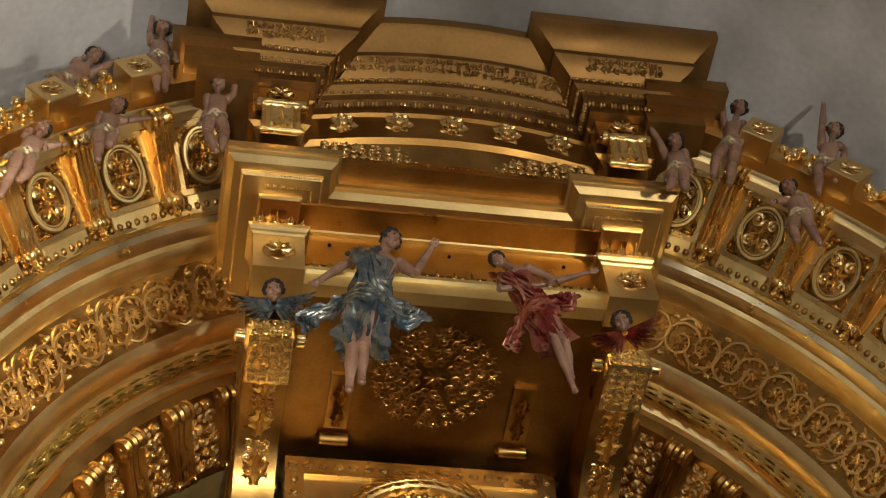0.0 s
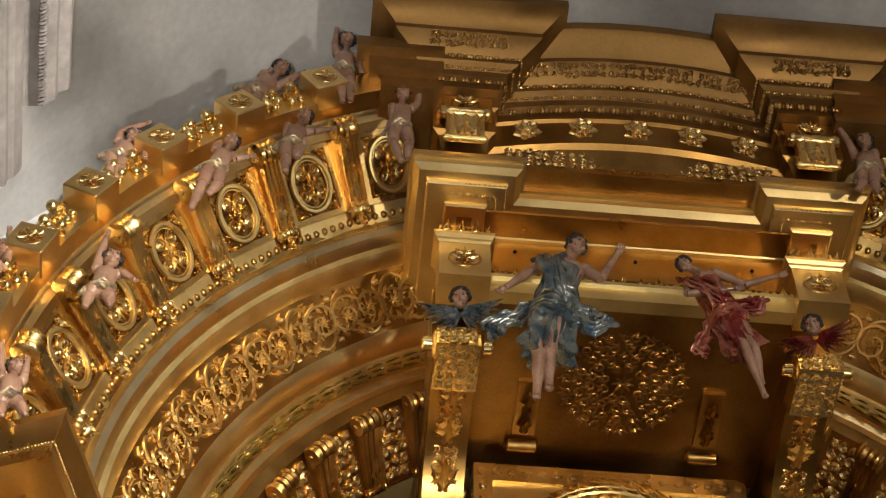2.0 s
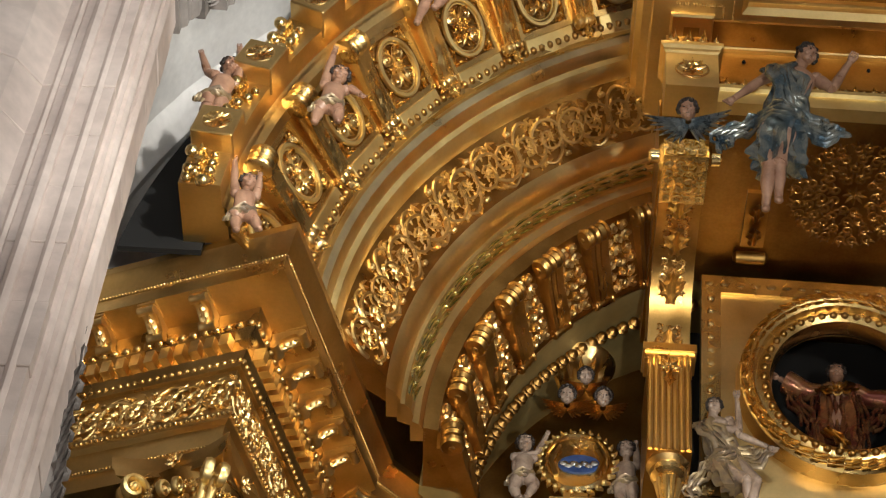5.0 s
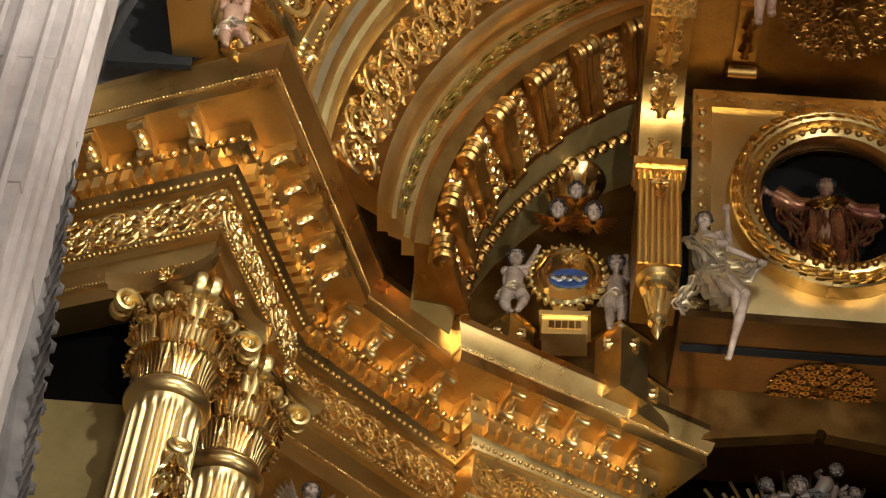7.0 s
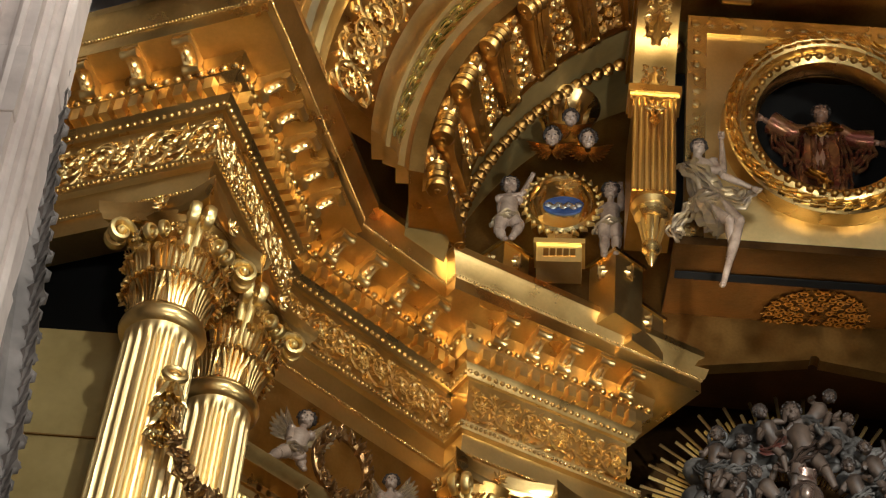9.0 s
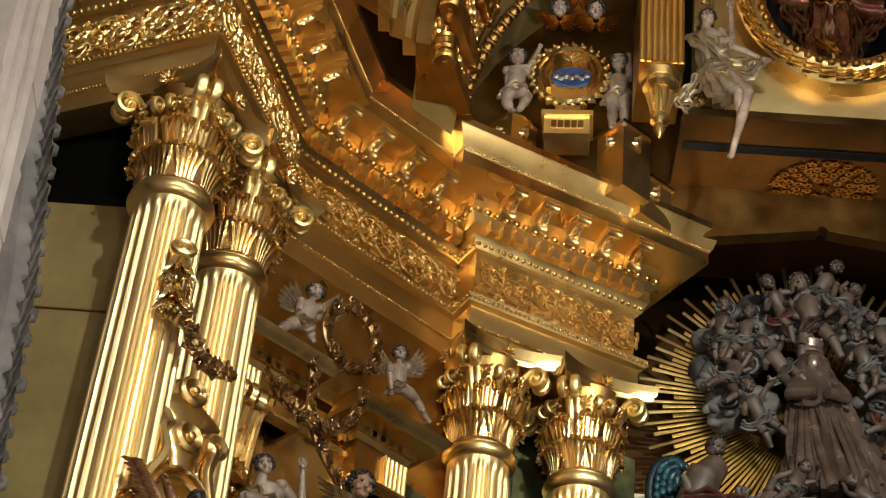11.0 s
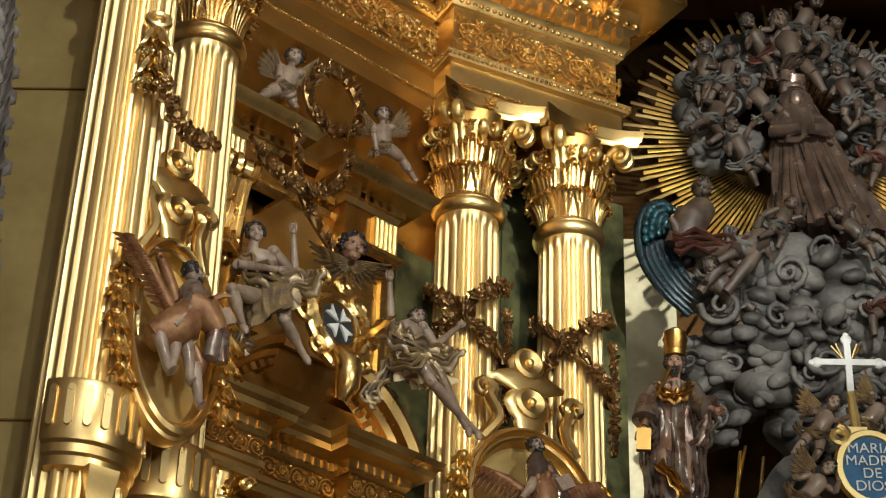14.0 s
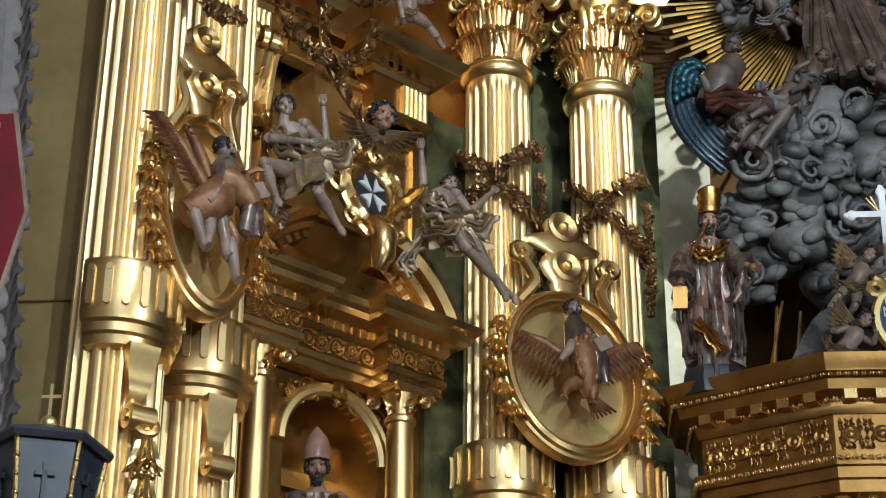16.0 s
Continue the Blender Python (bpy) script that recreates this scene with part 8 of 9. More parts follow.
GREYSKIN = material("dusty_grey_flesh", (0.10, 0.066, 0.046), 0.55, 0, 0.25, 8, 0.15, 30, (0.04, 0.026, 0.018))
WING_BLUE = material("blue_green_wing", (0.006, 0.022, 0.03), 0.3, 0.3, 0.3, 8, 0.3, 30, (0.015, 0.022, 0.03))
k = 0
for x, z in ((-0.85, 12.45), (-0.72, 12.95), (-0.42, 13.35), (0.30, 13.40), (0.62, 13.0), (0.78, 12.5), (-0.66, 12.05), (0.74, 12.0), (-0.95, 13.0), (0.1, 13.62), (-0.45, 12.62), (0.42, 12.75)):
    flier("putto_statue", "dusty grey carved putto in the cloud wreath", (x, 15.38, z), 0.78, 20 + k, [GREYSKIN, RUST if k % 5 == 2 else SLATE, HAIR])
    k += 1
flier("saint_statue", "dusty bearded half figure with raised arms above the Madonna", (-0.10, 15.42, 13.30), 1.15, 3, [GREYSKIN, VEIL, HAIR])
for x, y, z, u, lie in ((-0.60, 15.0, 10.72, 0.95, 0.9), (0.25, 14.95, 10.85, 0.7, -0.9), (-0.95, 15.05, 10.25, 0.9, -1.0), (0.62, 14.95, 10.15, 0.9, 1.2), (-0.35, 15.0, 10.98, 0.7, 0.6)):
    flier("putto_statue", "dusty grey carved putto on the cloud bank", (x, y, z), u, 40 + k, [GREYSKIN, RUST if k % 4 == 3 else SLATE, HAIR], lie)
    k += 1
# the angel with the blue wing
cv = Carver([GREYSKIN, RUST, HAIR, WING_BLUE, material("teal_scale_feathers", (0.02, 0.075, 0.09), 0.3, 0.3, 0.3, 9, 0.2, 30, (0.012, 0.03, 0.04))])
bm = cv.use(3)
R0 = Vector((-1.42, 15.2, 10.98))
lead = smooth([R0 + Vector(p) for p in ((0.10, 0.0, 0.16), (-0.04, -0.03, 0.24), (-0.20, -0.04, 0.14), (-0.26, -0.02, -0.10), (-0.22, 0.0, -0.40), (-0.06, 0.0, -0.70), (0.18, 0.02, -0.95))], 6)
tube(bm, lead, [0.03 + 0.02 * math.sin(math.pi * i / (len(lead) - 1)) for i in range(len(lead))], 8)
bm = cv.use(4)
for row in range(5):  # scale feathers inside the leading edge
    for i in range(2 + row, 22 - row, 2):
        d = (lead[i + 1] - lead[i - 1]).normalized()
        inward = Vector((-d.z, 0, d.x))
        blob(bm, lead[i] + inward * (0.055 + 0.06 * row) + Vector((0, -0.065 + 0.012 * row, 0)), (0.042, 0.028, 0.058), frame_of((0, 0, 0), inward, d), 1)
bm = cv.use(3)
for k in range(6):  # long flight feathers nested along the edge
    line = [lead[i] + Vector((0.052 * k, 0.012 * k - 0.01, 0.03 * k)) for i in range(16, len(lead) - 2 * (k // 2))]
    tube(bm, line, [0.045 * min(1, (len(line) - j) / 6) for j in range(len(line))], 7, 0.3, (0, -1, 0))
bm = cv.use(0)
tube(bm, [R0 + Vector((0.12, -0.08, -0.28)), R0 + Vector((0.22, -0.15, -0.02)), R0 + Vector((0.34, -0.12, 0.14)), R0 + Vector((0.36, -0.1, 0.22))], [0.16, 0.17, 0.13, 0.06], 12)
limb(bm, R0 + Vector((0.14, -0.15, 0.1)), R0 + Vector((0.10, -0.2, -0.2)), 0.06, 0.05)
limb(bm, R0 + Vector((0.10, -0.2, -0.2)), R0 + Vector((0.02, -0.25, -0.06)), 0.05, 0.035)
for dx in (0.1, 0.34):
    limb(bm, R0 + Vector((0.22, -0.12, -0.3)), R0 + Vector((0.45 + dx, -0.28, -0.45)), 0.10, 0.08)
    limb(bm, R0 + Vector((0.45 + dx, -0.28, -0.45)), R0 + Vector((0.15 + dx, -0.25, -0.85)), 0.07, 0.045)
head_of(cv, R0 + Vector((0.34, -0.14, 0.34)), Vector((0.3, 0, 1)).normalized(), Vector((0.75, -0.6, 0)).normalized(), 1.05, 0, 2, 5)
bm = cv.use(1)
ribbon(bm, [R0 + Vector((0.05, -0.2, -0.3)), R0 + Vector((0.3, -0.28, -0.32)), R0 + Vector((0.6, -0.28, -0.4)), R0 + Vector((0.8, -0.2, -0.36))], 0.2, 4)
tagged(cv.finish("angel_statue", R0 - Vector((0, 0, 0.9))), "dusty carved angel with a blue-green wing kneeling on cloud", "statue")

# ---------------------------------------------------------------- tabernacle top with cross, cartouche and putti
tab = thing("tabernacle", "gilded tabernacle with bracketed cornice, discs and capitals", "tabernacle")
TP = [(-1.62, 15.3), (-1.62, 14.75), (-0.62, 14.20), (0.62, 14.20), (1.62, 14.75), (1.62, 15.3)]
SECT = {"cornice": [(-0.3, 7.25), (0.02, 7.25), (0.05, 7.30), (0.06, 7.36), (0.18, 7.40), (0.20, 7.48), (0.27, 7.52), (0.30, 7.58), (0.31, 7.66), (-0.3, 7.66)],
        "frieze": [(-0.3, 6.92), (0.0, 6.92), (0.0, 7.25), (-0.3, 7.25)],
        "architrave": [(-0.3, 6.60), (0.0, 6.60), (0.0, 6.70), (0.03, 6.71), (0.03, 6.80), (0.06, 6.81), (0.08, 6.92), (-0.3, 6.92)]}
for key, sec in SECT.items():
    bm = bmesh.new()
    path_sweep(bm, TP, sec)
    part(key, bm, GOLD_DEEP, tab, smooth=25)
bm = bmesh.new()
skin(bm, [[(x, y, z) for x, y in [(-1.62, 15.3), (-1.62, 14.75), (-0.62, 14.20), (0.62, 14.20), (1.62, 14.75), (1.62, 15.3)]] for z in (7.60, 7.64)])
part("top_board", bm, GOLD_DULL, tab)
bm = bmesh.new()
skin(bm, [[(x, y, z) for x, y in [(-1.35, 15.3), (-1.35, 14.95), (-0.52, 14.5), (0.52, 14.5), (1.35, 14.95), (1.35, 15.3)]] for z in (2.0, 6.62)])
part("body", bm, GOLD_DARK, tab)
for (ax, ay), (bx, by) in zip(TP[1:4], TP[2:5]):
    d = Vector((bx - ax, by - ay))
    ln = d.length
    d.normalize()
    nn = Vector((d.y, -d.x))
    for i in range(round(ln / 0.24)):
        k = round(ln / 0.24)
        p = Vector((ax, ay)) + d * ln * (i + 0.5) / k
        bm = bmesh.new()
        lathe(bm, [(0.015, 0.03), (0.03, 0.02), (0.05, 0.03), (0.07, 0.02), (0.075, 0.0)], 12)
        part("disc", bm, GOLD_DEEP, tab, "", frame_of((p.x, p.y, 7.08), (d.x, d.y, 0), (nn.x, nn.y, 0)))
        bm = bmesh.new()
        box(bm, (-0.05, 0.0, 0.0), (0.05, 0.14, 0.08))
        part("modillion", bm, GOLD, tab, "", pose(p.x + nn.x * 0.05, p.y + nn.y * 0.05, 7.315, 0, 0, math.degrees(math.atan2(nn.y, nn.x)) - 90))
        if i % 2 == 0:
            bm = bmesh.new()
            for s in (-1, 1):
                vs = tube(bm, [(0.07 * (1 - j / 14) * math.cos(radians(480 * j / 14)), 0, 0.07 * (1 - j / 14) * math.sin(radians(480 * j / 14))) for j in range(15)], 0.025, 6)
                move(bm, vs, Matrix.Translation((s * 0.11, 0, 0)))
            leaf(bm, (0, 0, -0.2), (0, -0.02, 0.08), (0, -1, 0), 0.10, 0.3, 3, 0.35)
            part("capital", bm, GOLD, tab, "", frame_of((p.x + nn.x * 0.03, p.y + nn.y * 0.03, 6.48), (d.x, d.y, 0), (0, 0, 1)), smooth=45)
for out, z, size, step in ((0.09, 7.345, 0.05, 0.07), (0.245, 7.50, 0.045, 0.065), (0.07, 6.86, 0.05, 0.06)):
    tagged(link("carved_row", leaf_row(offset_line(TP, out, z), size, step, 0.3), GOLD, tab), "carved leaf row of the tabernacle", kind="stuff")
tab_bed = thicket(27, 0.24, 0.28, 0.075, 0.03)
for (ax, ay), (bx, by) in zip(TP[1:4], TP[2:5]):
    d = Vector((bx - ax, by - ay))
    ln = d.length
    d.normalize()
    k = round(ln / 0.24)
    for i in range(k + 1):
        p = Vector((ax, ay)) + d * ln * min(max(i / k, 0.08), 0.92)
        link("foliage", tab_bed, GOLD_DEEP, tab, "", frame_of((p.x + d.y * 0.004, p.y - d.x * 0.004, 7.08), (d.x, d.y, 0), (d.y, -d.x, 0)) @ Matrix.Diagonal((0.55, 1, 1, 1)))
crs = thing("processional_cross", "white-silver cross with trefoil ends and gold rays", "cross", pose(-0.02, 14.32, 9.10))
bm = bmesh.new()
box(bm, (-0.24, -0.02, -0.028), (0.24, 0.02, 0.028))
box(bm, (-0.028, -0.022, -0.30), (0.028, 0.022, 0.20))
for c in ((-0.26, 0), (0.26, 0), (0, 0.22)):
    blob(bm, (c[0], 0, c[1]), (0.05, 0.025, 0.05), sub=2)
    blob(bm, (c[0] * 1.18, 0, c[1] * 1.2), (0.03, 0.02, 0.03), sub=1)
part("cross", bm, WHITE, crs, "white trefoil cross")
bm = bmesh.new()
tube(bm, [(0, 0, -0.28), (0.02, 0, -0.62)], [0.035, 0.045], 8)
box(bm, (-0.06, -0.05, -0.72), (0.10, 0.05, -0.62))
part("staff", bm, PALE_GOLD, crs)
for s in (-1, 1):
    for k in (0.09, 0.13):
        bm = bmesh.new()
        tube(bm, [(s * 0.03, 0.01, 0.03), (s * k, 0.01, 0.23 - k * 0.5)], [0.008, 0.012], 5)
        part("ray", bm, GOLD_BRIGHT, crs)
lab = thing("blue_cartouche", "blue oval cartouche with white lettering in a gold frame", "cartouche", pose(0.02, 14.0, 7.98))
bm = bmesh.new()
lathe(bm, [(0.01, 0.0), (0.24, 0.0), (0.24, -0.03)], 32, pose(0, -0.02, 0, 90, 0, 0) @ Matrix.Diagonal((0.95, 1.15, 1, 1)))
part("blue_field", bm, material("blue_oil_paint", (0.02, 0.13, 0.30), 0.4, 0, 0.2, 10, 0.1, 30), lab, "blue painted field")
bm = bmesh.new()
oval_ring(bm, 0.255, 0.30, 0.045, 40)
bmesh.ops.rotate(bm, matrix=Matrix.Rotation(math.pi / 2, 3, "X"), verts=bm.verts)
for s in (-1, 1):
    vs = tube(bm, [(p[0], -0.02, p[1]) for p in spiral((0, 0), 0.09, 0.02, 90, 1.3, 14)], 0.03, 6)
    move(bm, vs, Matrix.Translation((s * 0.24, 0, 0.28)) @ Matrix.Diagonal((s, 1, 1, 1)))
part("scroll_frame", bm, PALE_GOLD, lab, smooth=45)
for txt, z in (("MARIA", 0.125), ("MADRE", 0.015), ("DE", -0.095), ("DIOS", -0.205)):
    cu = bpy.data.curves.new("lettering", "FONT")
    cu.body, cu.size, cu.align_x, cu.extrude = txt, 0.125, "CENTER", 0.004
    cu.materials.append(WHITE)
    tx = new("lettering", cu)
    tx.parent = lab
    tx.matrix_basis = pose(0, -0.03, z, 90, 0, 0)
for at, u, sd in (((-0.24, 14.44, 8.62), 0.72, 61), ((0.20, 14.44, 8.70), 0.72, 62), ((-0.42, 14.05, 7.86), 0.70, 63)):
    flier("putto_statue", "pale carved putto beside the cross", at, u, sd, [PALE, GOLD, HAIR], 0.0, GILT_CLOTH)
bm = bmesh.new()
for i in range(3):
    a0 = 0.30 * i
    skin(bm, [[(-0.95 + 0.12 * i + 0.55 * t, 14.42 - 0.05 * i - dy, 7.66 + 0.62 * math.sin(1.57 * min(1, t * 1.25)) * (1 - 0.2 * i) * (1 if dy else 0.98)) for dy in (0, 0.03)] + [(-0.95 + 0.12 * i + 0.55 * t, 14.42 - 0.05 * i - dy, 7.56) for dy in (0.03, 0)] for t in [k / 8 for k in range(9)]])
tagged(part("grey_shell", bm, SLATE, smooth=40), "grey curved shell with pale edges on the tabernacle", "shell")
for k, (x, dx) in enumerate(((-1.05, 0.22), (-0.98, 0.10), (-0.80, 0.12))):
    bm = bmesh.new()
    tube(bm, [(x, 14.95, 7.66), (x + dx, 15.0, 8.62 - 0.05 * k)], [0.05, 0.035], 6, 0.4)
    tagged(part("gilded_shaft", bm, PALE_GOLD), "slanting pale gold ray rod behind the pope", "rod", "gilded rods")
# plinth of the pope
bm = bmesh.new()
skin(bm, [[(-1.50 + r * math.cos(a), 14.58 + r * 0.8 * math.sin(a), z) for a in [2 * math.pi * i / 8 + 0.39 for i in range(8)]] for r, z in ((0.28, 7.55), (0.28, 7.70), (0.25, 7.79))])
tagged(part("statue_plinth", bm, BLACK), "dark low plinth under the pope statue", "plinth")

# ---------------------------------------------------------------- lantern and red banner in front of the pier
lan = thing("processional_lantern", "grey-blue processional lantern with gold edges and a cross", "lantern", pose(-4.75, 6.3, 4.06) @ Matrix.Diagonal((0.7, 0.7, 0.7, 1)))
bm = bmesh.new()
skin(bm, [[(r * math.cos(a), r * math.sin(a), z) for a in [2 * math.pi * i / 6 + 0.3 for i in range(6)]] for r, z in ((0.33, -0.10), (0.35, -0.07), (0.34, -0.05), (0.10, 0.04), (0.04, 0.06))])
part("roof", bm, material("lead_sheet", (0.06, 0.062, 0.07), 0.5, 0.3, 0.2, 8, 0.1, 30), lan, smooth=20)
bm = bmesh.new()
skin(bm, [[(r * math.cos(a), r * math.sin(a), z) for a in [2 * math.pi * i / 6 + 0.3 for i in range(6)]] for r, z in ((0.20, -0.85), (0.30, -0.10))])
body = part("body", bm, material("blue_grey_glass", (0.02, 0.03, 0.045), 0.4, 0, 0.2, 5, 0.05, 20), lan, "blue-grey glass body", smooth=0)
for i in range(6):
    a = 2 * math.pi * i / 6 + 0.3
    bm = bmesh.new()
    tube(bm, [(0.20 * math.cos(a), 0.20 * math.sin(a), -0.85), (0.305 * math.cos(a), 0.305 * math.sin(a), -0.10)], 0.014, 6)
    for k in range(9):
        t = k / 8
        blob(bm, ((0.20 + 0.105 * t) * math.cos(a), (0.20 + 0.105 * t) * math.sin(a), -0.85 + 0.75 * t), 0.02, sub=1)
    part("edge_bar", bm, GOLD, lan, smooth=45)
    a2 = a + math.pi / 6
    m = frame_of((0.252 * math.cos(a2), 0.252 * math.sin(a2), -0.32), (-math.sin(a2), math.cos(a2), 0), (0.12 * math.cos(a2), 0.12 * math.sin(a2), 1))
    bm = bmesh.new()
    box(bm, (-0.012, -0.008, -0.10), (0.012, 0.008, 0.10))
    box(bm, (-0.05, -0.008, 0.03), (0.05, 0.008, 0.055))
    part("black_cross", bm, BLACK, lan, "", m)
bm = bmesh.new()
blob(bm, (0, 0, 0.08), 0.045, sub=2)
box(bm, (-0.008, -0.008, 0.10), (0.008, 0.008, 0.30))
box(bm, (-0.05, -0.007, 0.22), (0.05, 0.007, 0.238))
part("top_cross", bm, PALE_GOLD, lan, "gold ball and cross")
bm = bmesh.new()
tube(bm, [(0, 0, -5.80), (0, 0, -0.85)], 0.03, 10)
part("pole", bm, GOLD, lan)
RED = material("red_velvet", (0.17, 0.005, 0.008), 0.7, 0, 0.2, 6, 0.3, 60, (0.11, 0.003, 0.005))
ban = thing("red_banner", "red velvet standard board with pale edge and gold embroidery", "banner", pose(-5.37, 6.2, 4.915) @ Matrix.Diagonal((0.861, 0.861, 0.861, 1)))
OUT = [(0.45, 0.51), (0.55, 0.02), (0.44, -0.52), (-0.45, -0.55), (-0.55, 0.0), (-0.45, 0.50)]
for name, k, y0, y1, mat in (("velvet", 1.0, -0.02, 0.02, RED), ("edging", 1.03, -0.012, 0.012, PALE)):
    bm = bmesh.new()
    skin(bm, [[(x * k, y, z * k) for x, z in OUT] for y in (y0, y1)])
    part(name, bm, mat, ban, smooth=0)
bm = bmesh.new()
rnd = random.Random(2)
for k in range(14):
    z = 0.36 - 0.055 * k
    x = 0.36 - 0.05 * (k % 3)
    leaf(bm, (x, -0.025, z), (x + rnd.uniform(-0.06, 0.06), -0.035, z + 0.09), (0, -1, 0), 0.025, 0.2, 2, 0.5)
    blob(bm, (x - 0.04, -0.03, z), 0.02, sub=1)
part("embroidery", bm, GOLD, ban, "raised gold embroidery", smooth=50)
bm = bmesh.new()
tube(bm, [(0, 0.05, -5.70), (0, 0.05, 0.5)], 0.025, 8)
part("pole", bm, GOLD, ban)

# ---------------------------------------------------------------- marble pier of the nave, with its capital and cornice
pier = thing("nave_pier", "pale veined marble pier with moulded panels and weathered capital", "pier", kind="structure")
LEAN = 0.045  # the pier's inner arris draws back as it rises
FRONT = [(-8.0, 6.10), (-6.51, 6.64), (-6.37, 6.83), (-5.91, 6.81), (-5.97, 7.86), (-7.2, 9.6)]


def shear(ob):
    for v in ob.data.vertices:
        v.co.x += LEAN * (13.5 - min(v.co.z, 13.5))
    return ob


rnd = random.Random(12)
for k in range(27):
    z = 0.5 * k
    bm = bmesh.new()
    o = rnd.uniform(-0.006, 0.006)
    path_sweep(bm, FRONT, [(-0.5, z), (o - 0.004, z + 0.002), (o, z + 0.008), (o, z + 0.492), (o - 0.004, z + 0.498), (-0.5, z + 0.5)])
    shear(part("course", bm, MARBLE, pier, smooth=20))


def strip(a, b, n, out, z0, z1, mat):
    """An upright rounded moulding on the pier between plan points a and b, standing out along n."""
    bm = bmesh.new()
    d = b - a
    rows = []
    for z in (z0, (z0 + z1) / 2, z1):
        rows.append([(*(a + d * u + n * (out * h - 0.03)), z) for u, h in ((0, 0), (0.04, 0.8), (0.25, 1.0), (0.5, 1.12), (0.75, 1.0), (0.96, 0.8), (1, 0))])
    skin(bm, rows)
    shear(part("moulded_strip", bm, mat, pier, smooth=40))


for y0, y1, out in ((6.90, 6.96, 0.06), (7.0, 7.12, 0.09), (7.16, 7.20, 0.06), (7.27, 7.36, 0.08), (7.40, 7.43, 0.055)):
    f = lambda y: Vector((-5.91 - 0.06 * (y - 6.81) / 1.05, y))
    strip(f(y0), f(y1), Vector((1, 0.05)).normalized(), out, 0.5, 13.12 - (y1 - 6.9) * 0.25, MARBLE)
for x0, x1, out in ((-6.31, -6.26, 0.05), (-6.20, -6.12, 0.08), (-6.04, -5.98, 0.05)):
    strip(Vector((x0, 6.825)), Vector((x1, 6.82)), Vector((0, -1)), out, 0.5, 13.15, MARBLE)
# carved weathered border along the inner arris, below the smooth marble
def edge(z):
    return -5.83 + 0.13 * (9.9 - z) if z > 7.3 else -5.492 + 0.062 * (7.3 - z)


bm = bmesh.new()
z = 1.0
while z < 9.75:
    s_ = rnd.uniform(0.8, 1.25)
    leaf(bm, (edge(z) - 0.07, 7.86, z), (edge(z) - 0.03, 7.82, z + 0.15 * s_), (0.4, -1, 0), 0.06 * s_, 0.3, 2, 0.6)
    blob(bm, (edge(z) - 0.03 + rnd.uniform(-0.02, 0.01), 7.85, z + 0.09), (0.045 * s_, 0.05, 0.05 * s_), sub=1)
    z += 0.13 * s_
tagged(part("carved_border", bm, STONE, pier, "weathered carved leaf border along the pier edge", smooth=45), kind="stuff")
bm = bmesh.new()
skin(bm, [[(-6.1, 7.92, z), (edge(z) - 0.32, 7.60, z), (edge(z) - 0.24, 7.62, z), (edge(z) - 0.22, 7.70, z), (edge(z) - 0.14, 7.70, z), (edge(z) - 0.12, 7.76, z), (edge(z) - 0.05, 7.80, z), (edge(z) - 0.05, 7.92, z)] for z in (1.0, 3.0, 5.0, 7.3, 8.6, 9.85)])
part("jamb_moulding", bm, STONE_PALE, pier, "grey moulded stone jamb", smooth=20)
# stepped capital: fasciae, leaf row, cavetto; its return dies into the vault
CAPL = FRONT[:-1]


def storey(name, sec, back, label, mat=STONE):
    bm = bmesh.new()
    path_sweep(bm, CAPL[:-1] + [(-5.97, back)], sec)
    return part(name, bm, mat, pier, label, smooth=20)


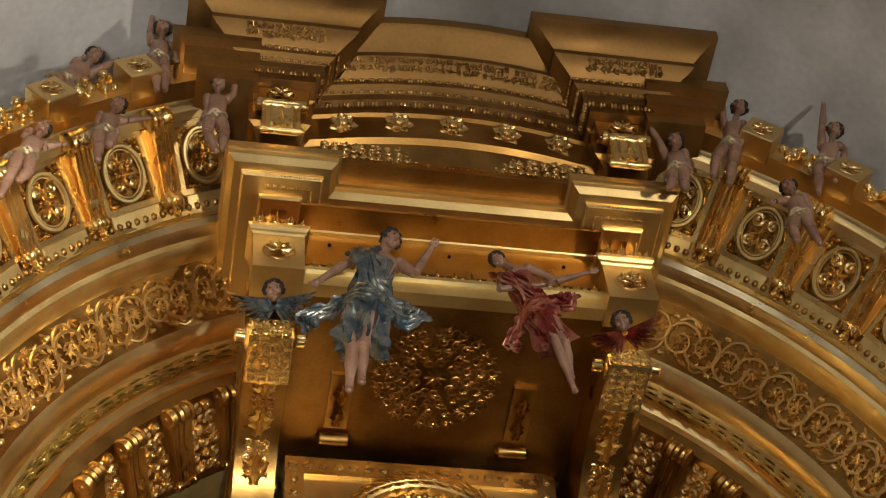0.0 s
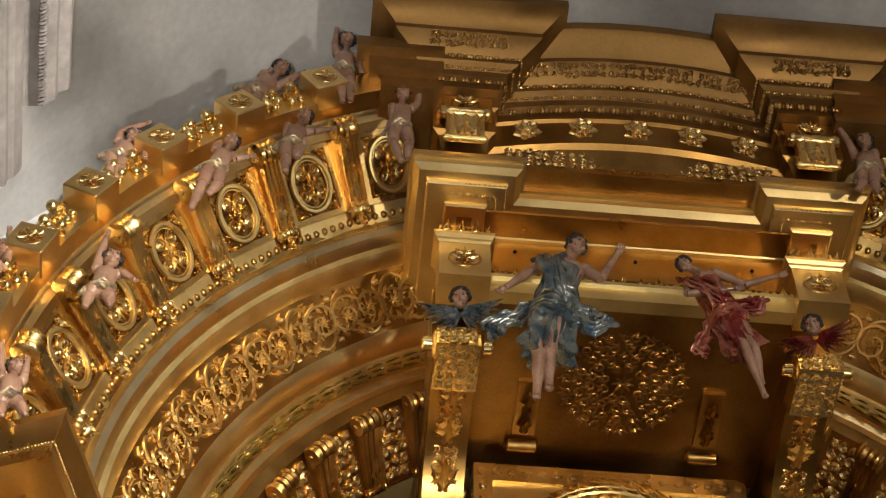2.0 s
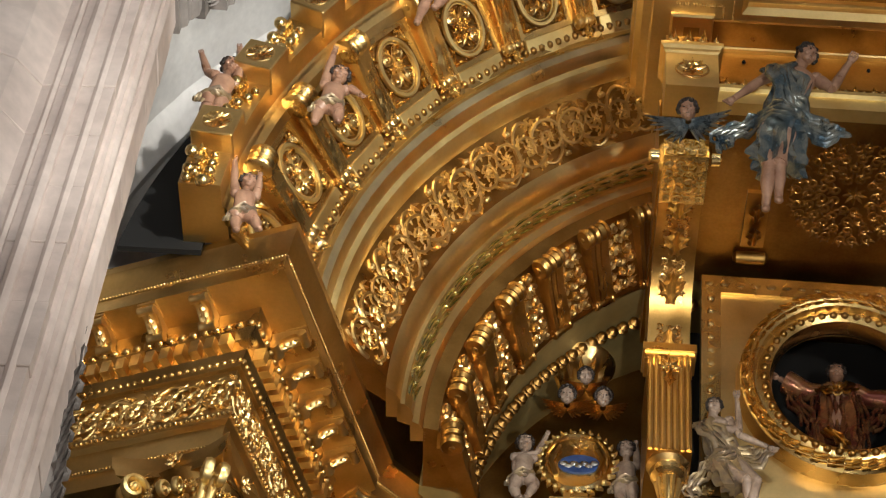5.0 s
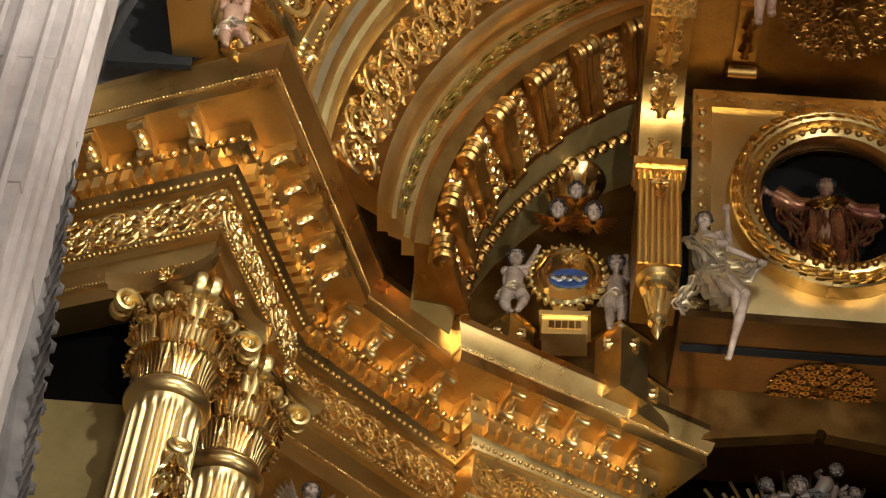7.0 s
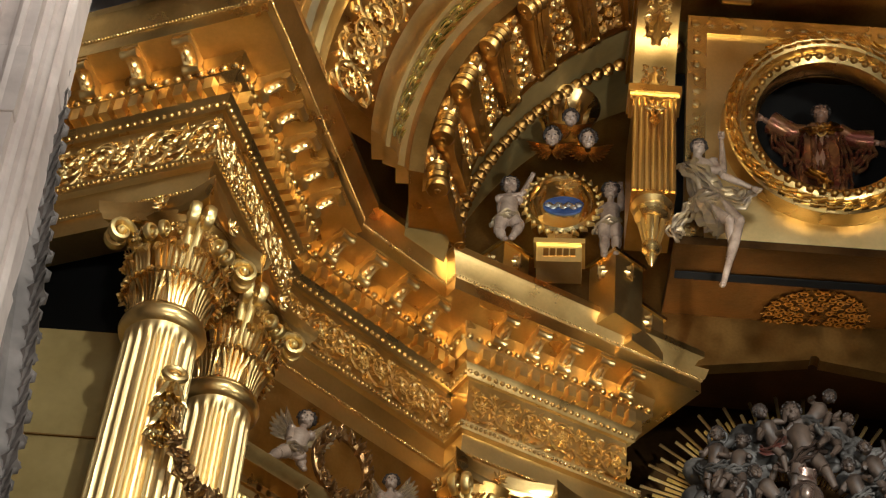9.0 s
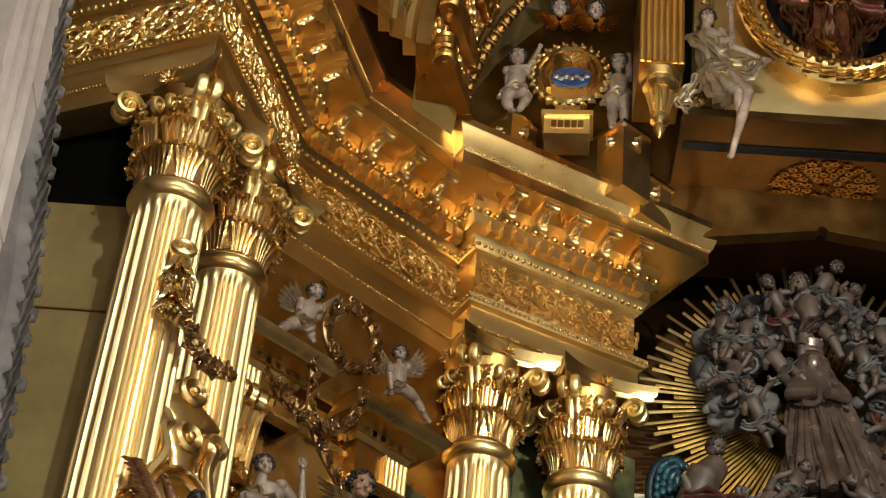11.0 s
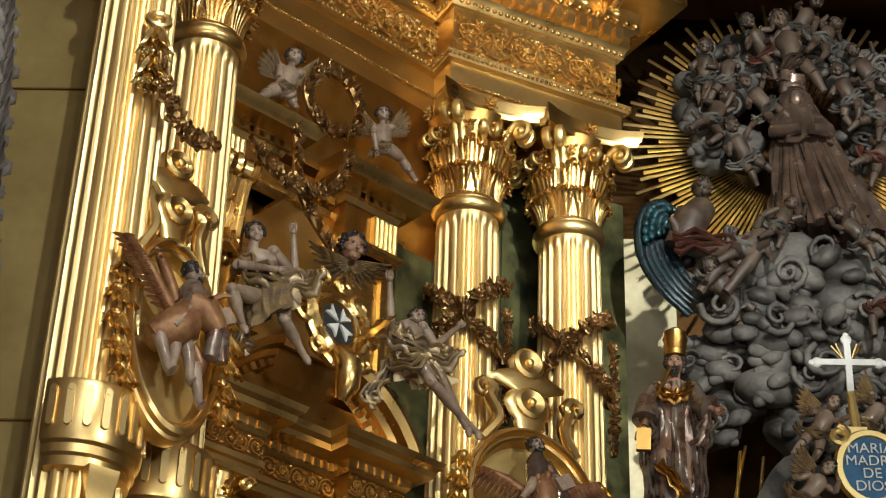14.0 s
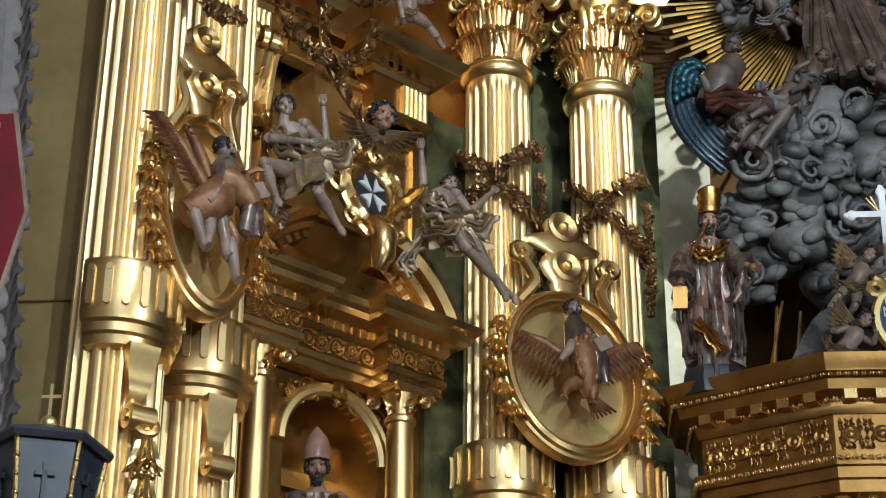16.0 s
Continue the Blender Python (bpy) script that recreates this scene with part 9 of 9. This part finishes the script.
storey("capital_moulding", [(-0.5, 13.30), (0.03, 13.30), (0.03, 13.38), (0.07, 13.42), (0.07, 13.50), (0.09, 13.51), (0.13, 13.58), (0.13, 13.68), (-0.5, 13.68)], 7.95, "weathered stepped stone capital moulding", STONE_PALE)
storey("capital_moulding", [(-0.5, 13.68), (0.15, 13.68), (0.15, 13.72), (0.17, 13.90), (0.23, 13.98), (0.23, 14.02), (-0.5, 14.02)], 8.05, "weathered stone capital moulding")
storey("impost_block", [(-0.5, 14.02), (0.25, 14.02), (0.25, 14.10), (0.29, 14.12), (0.29, 14.22), (0.33, 14.26), (0.36, 14.38), (0.36, 14.44), (-0.5, 14.44)], 8.18, "weathered moulded stone impost", STONE_PALE)
storey("impost_frieze", [(-0.5, 14.44), (0.18, 14.44), (0.18, 15.05), (-0.5, 15.05)], 7.80, "dark stone impost frieze")
storey("impost_cornice", [(-0.5, 15.05), (0.20, 15.05), (0.26, 15.15), (0.40, 15.18), (0.44, 15.26), (0.48, 15.30), (0.48, 15.42), (0.56, 15.5), (0.56, 15.6), (-0.5, 15.6)], 8.05, "dark moulded stone cornice over the pier", STONE_PALE)
CAPL2 = CAPL[:-1] + [(-5.97, 7.98)]
for out, z, size, step in ((0.19, 13.84, 0.17, 0.10), (0.20, 14.52, 0.12, 0.11), (0.40, 15.13, 0.11, 0.10)):
    tagged(link("carved_row", leaf_row(offset_line(CAPL2, out, z), size, step, 0.3), STONE, pier), "weathered carved leaf row", kind="stuff")
# moulded rib on the plaster vault behind the crest
bm = bmesh.new()
arc_sweep(bm, [(7.62, 11.2), (7.62, 11.75), (7.50, 11.7), (7.44, 11.55), (7.48, 11.4), (7.52, 11.3)], 0, 180, 60, ZC)
tagged(part("vault_rib", bm, PLASTER), "white plaster moulding on the vault", "moulding", kind="structure")
# the gilded board between pier and columns
bm = bmesh.new()
box(bm, (-7.4, 11.75, 2.0), (-6.05, 11.95, 11.05))
board = tagged(part("side_board", bm, GOLD_FLAT), "dull gold painted board beside the columns", "panel", kind="structure")
for z in (4.4, 7.2, 10.0):
    bm = bmesh.new()
    box(bm, (-7.4, 11.735, z), (-6.05, 11.75, z + 0.012))
    part("joint_strip", bm, GOLD_DULL, board)
# added black board that paints the dark recess over the gold board
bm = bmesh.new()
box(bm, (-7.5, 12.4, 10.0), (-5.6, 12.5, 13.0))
tagged(part("recess_shade_board", bm, SHADE_AND_METAL), "near-black board painting the shade above the gold board", "backdrop", kind="structure")
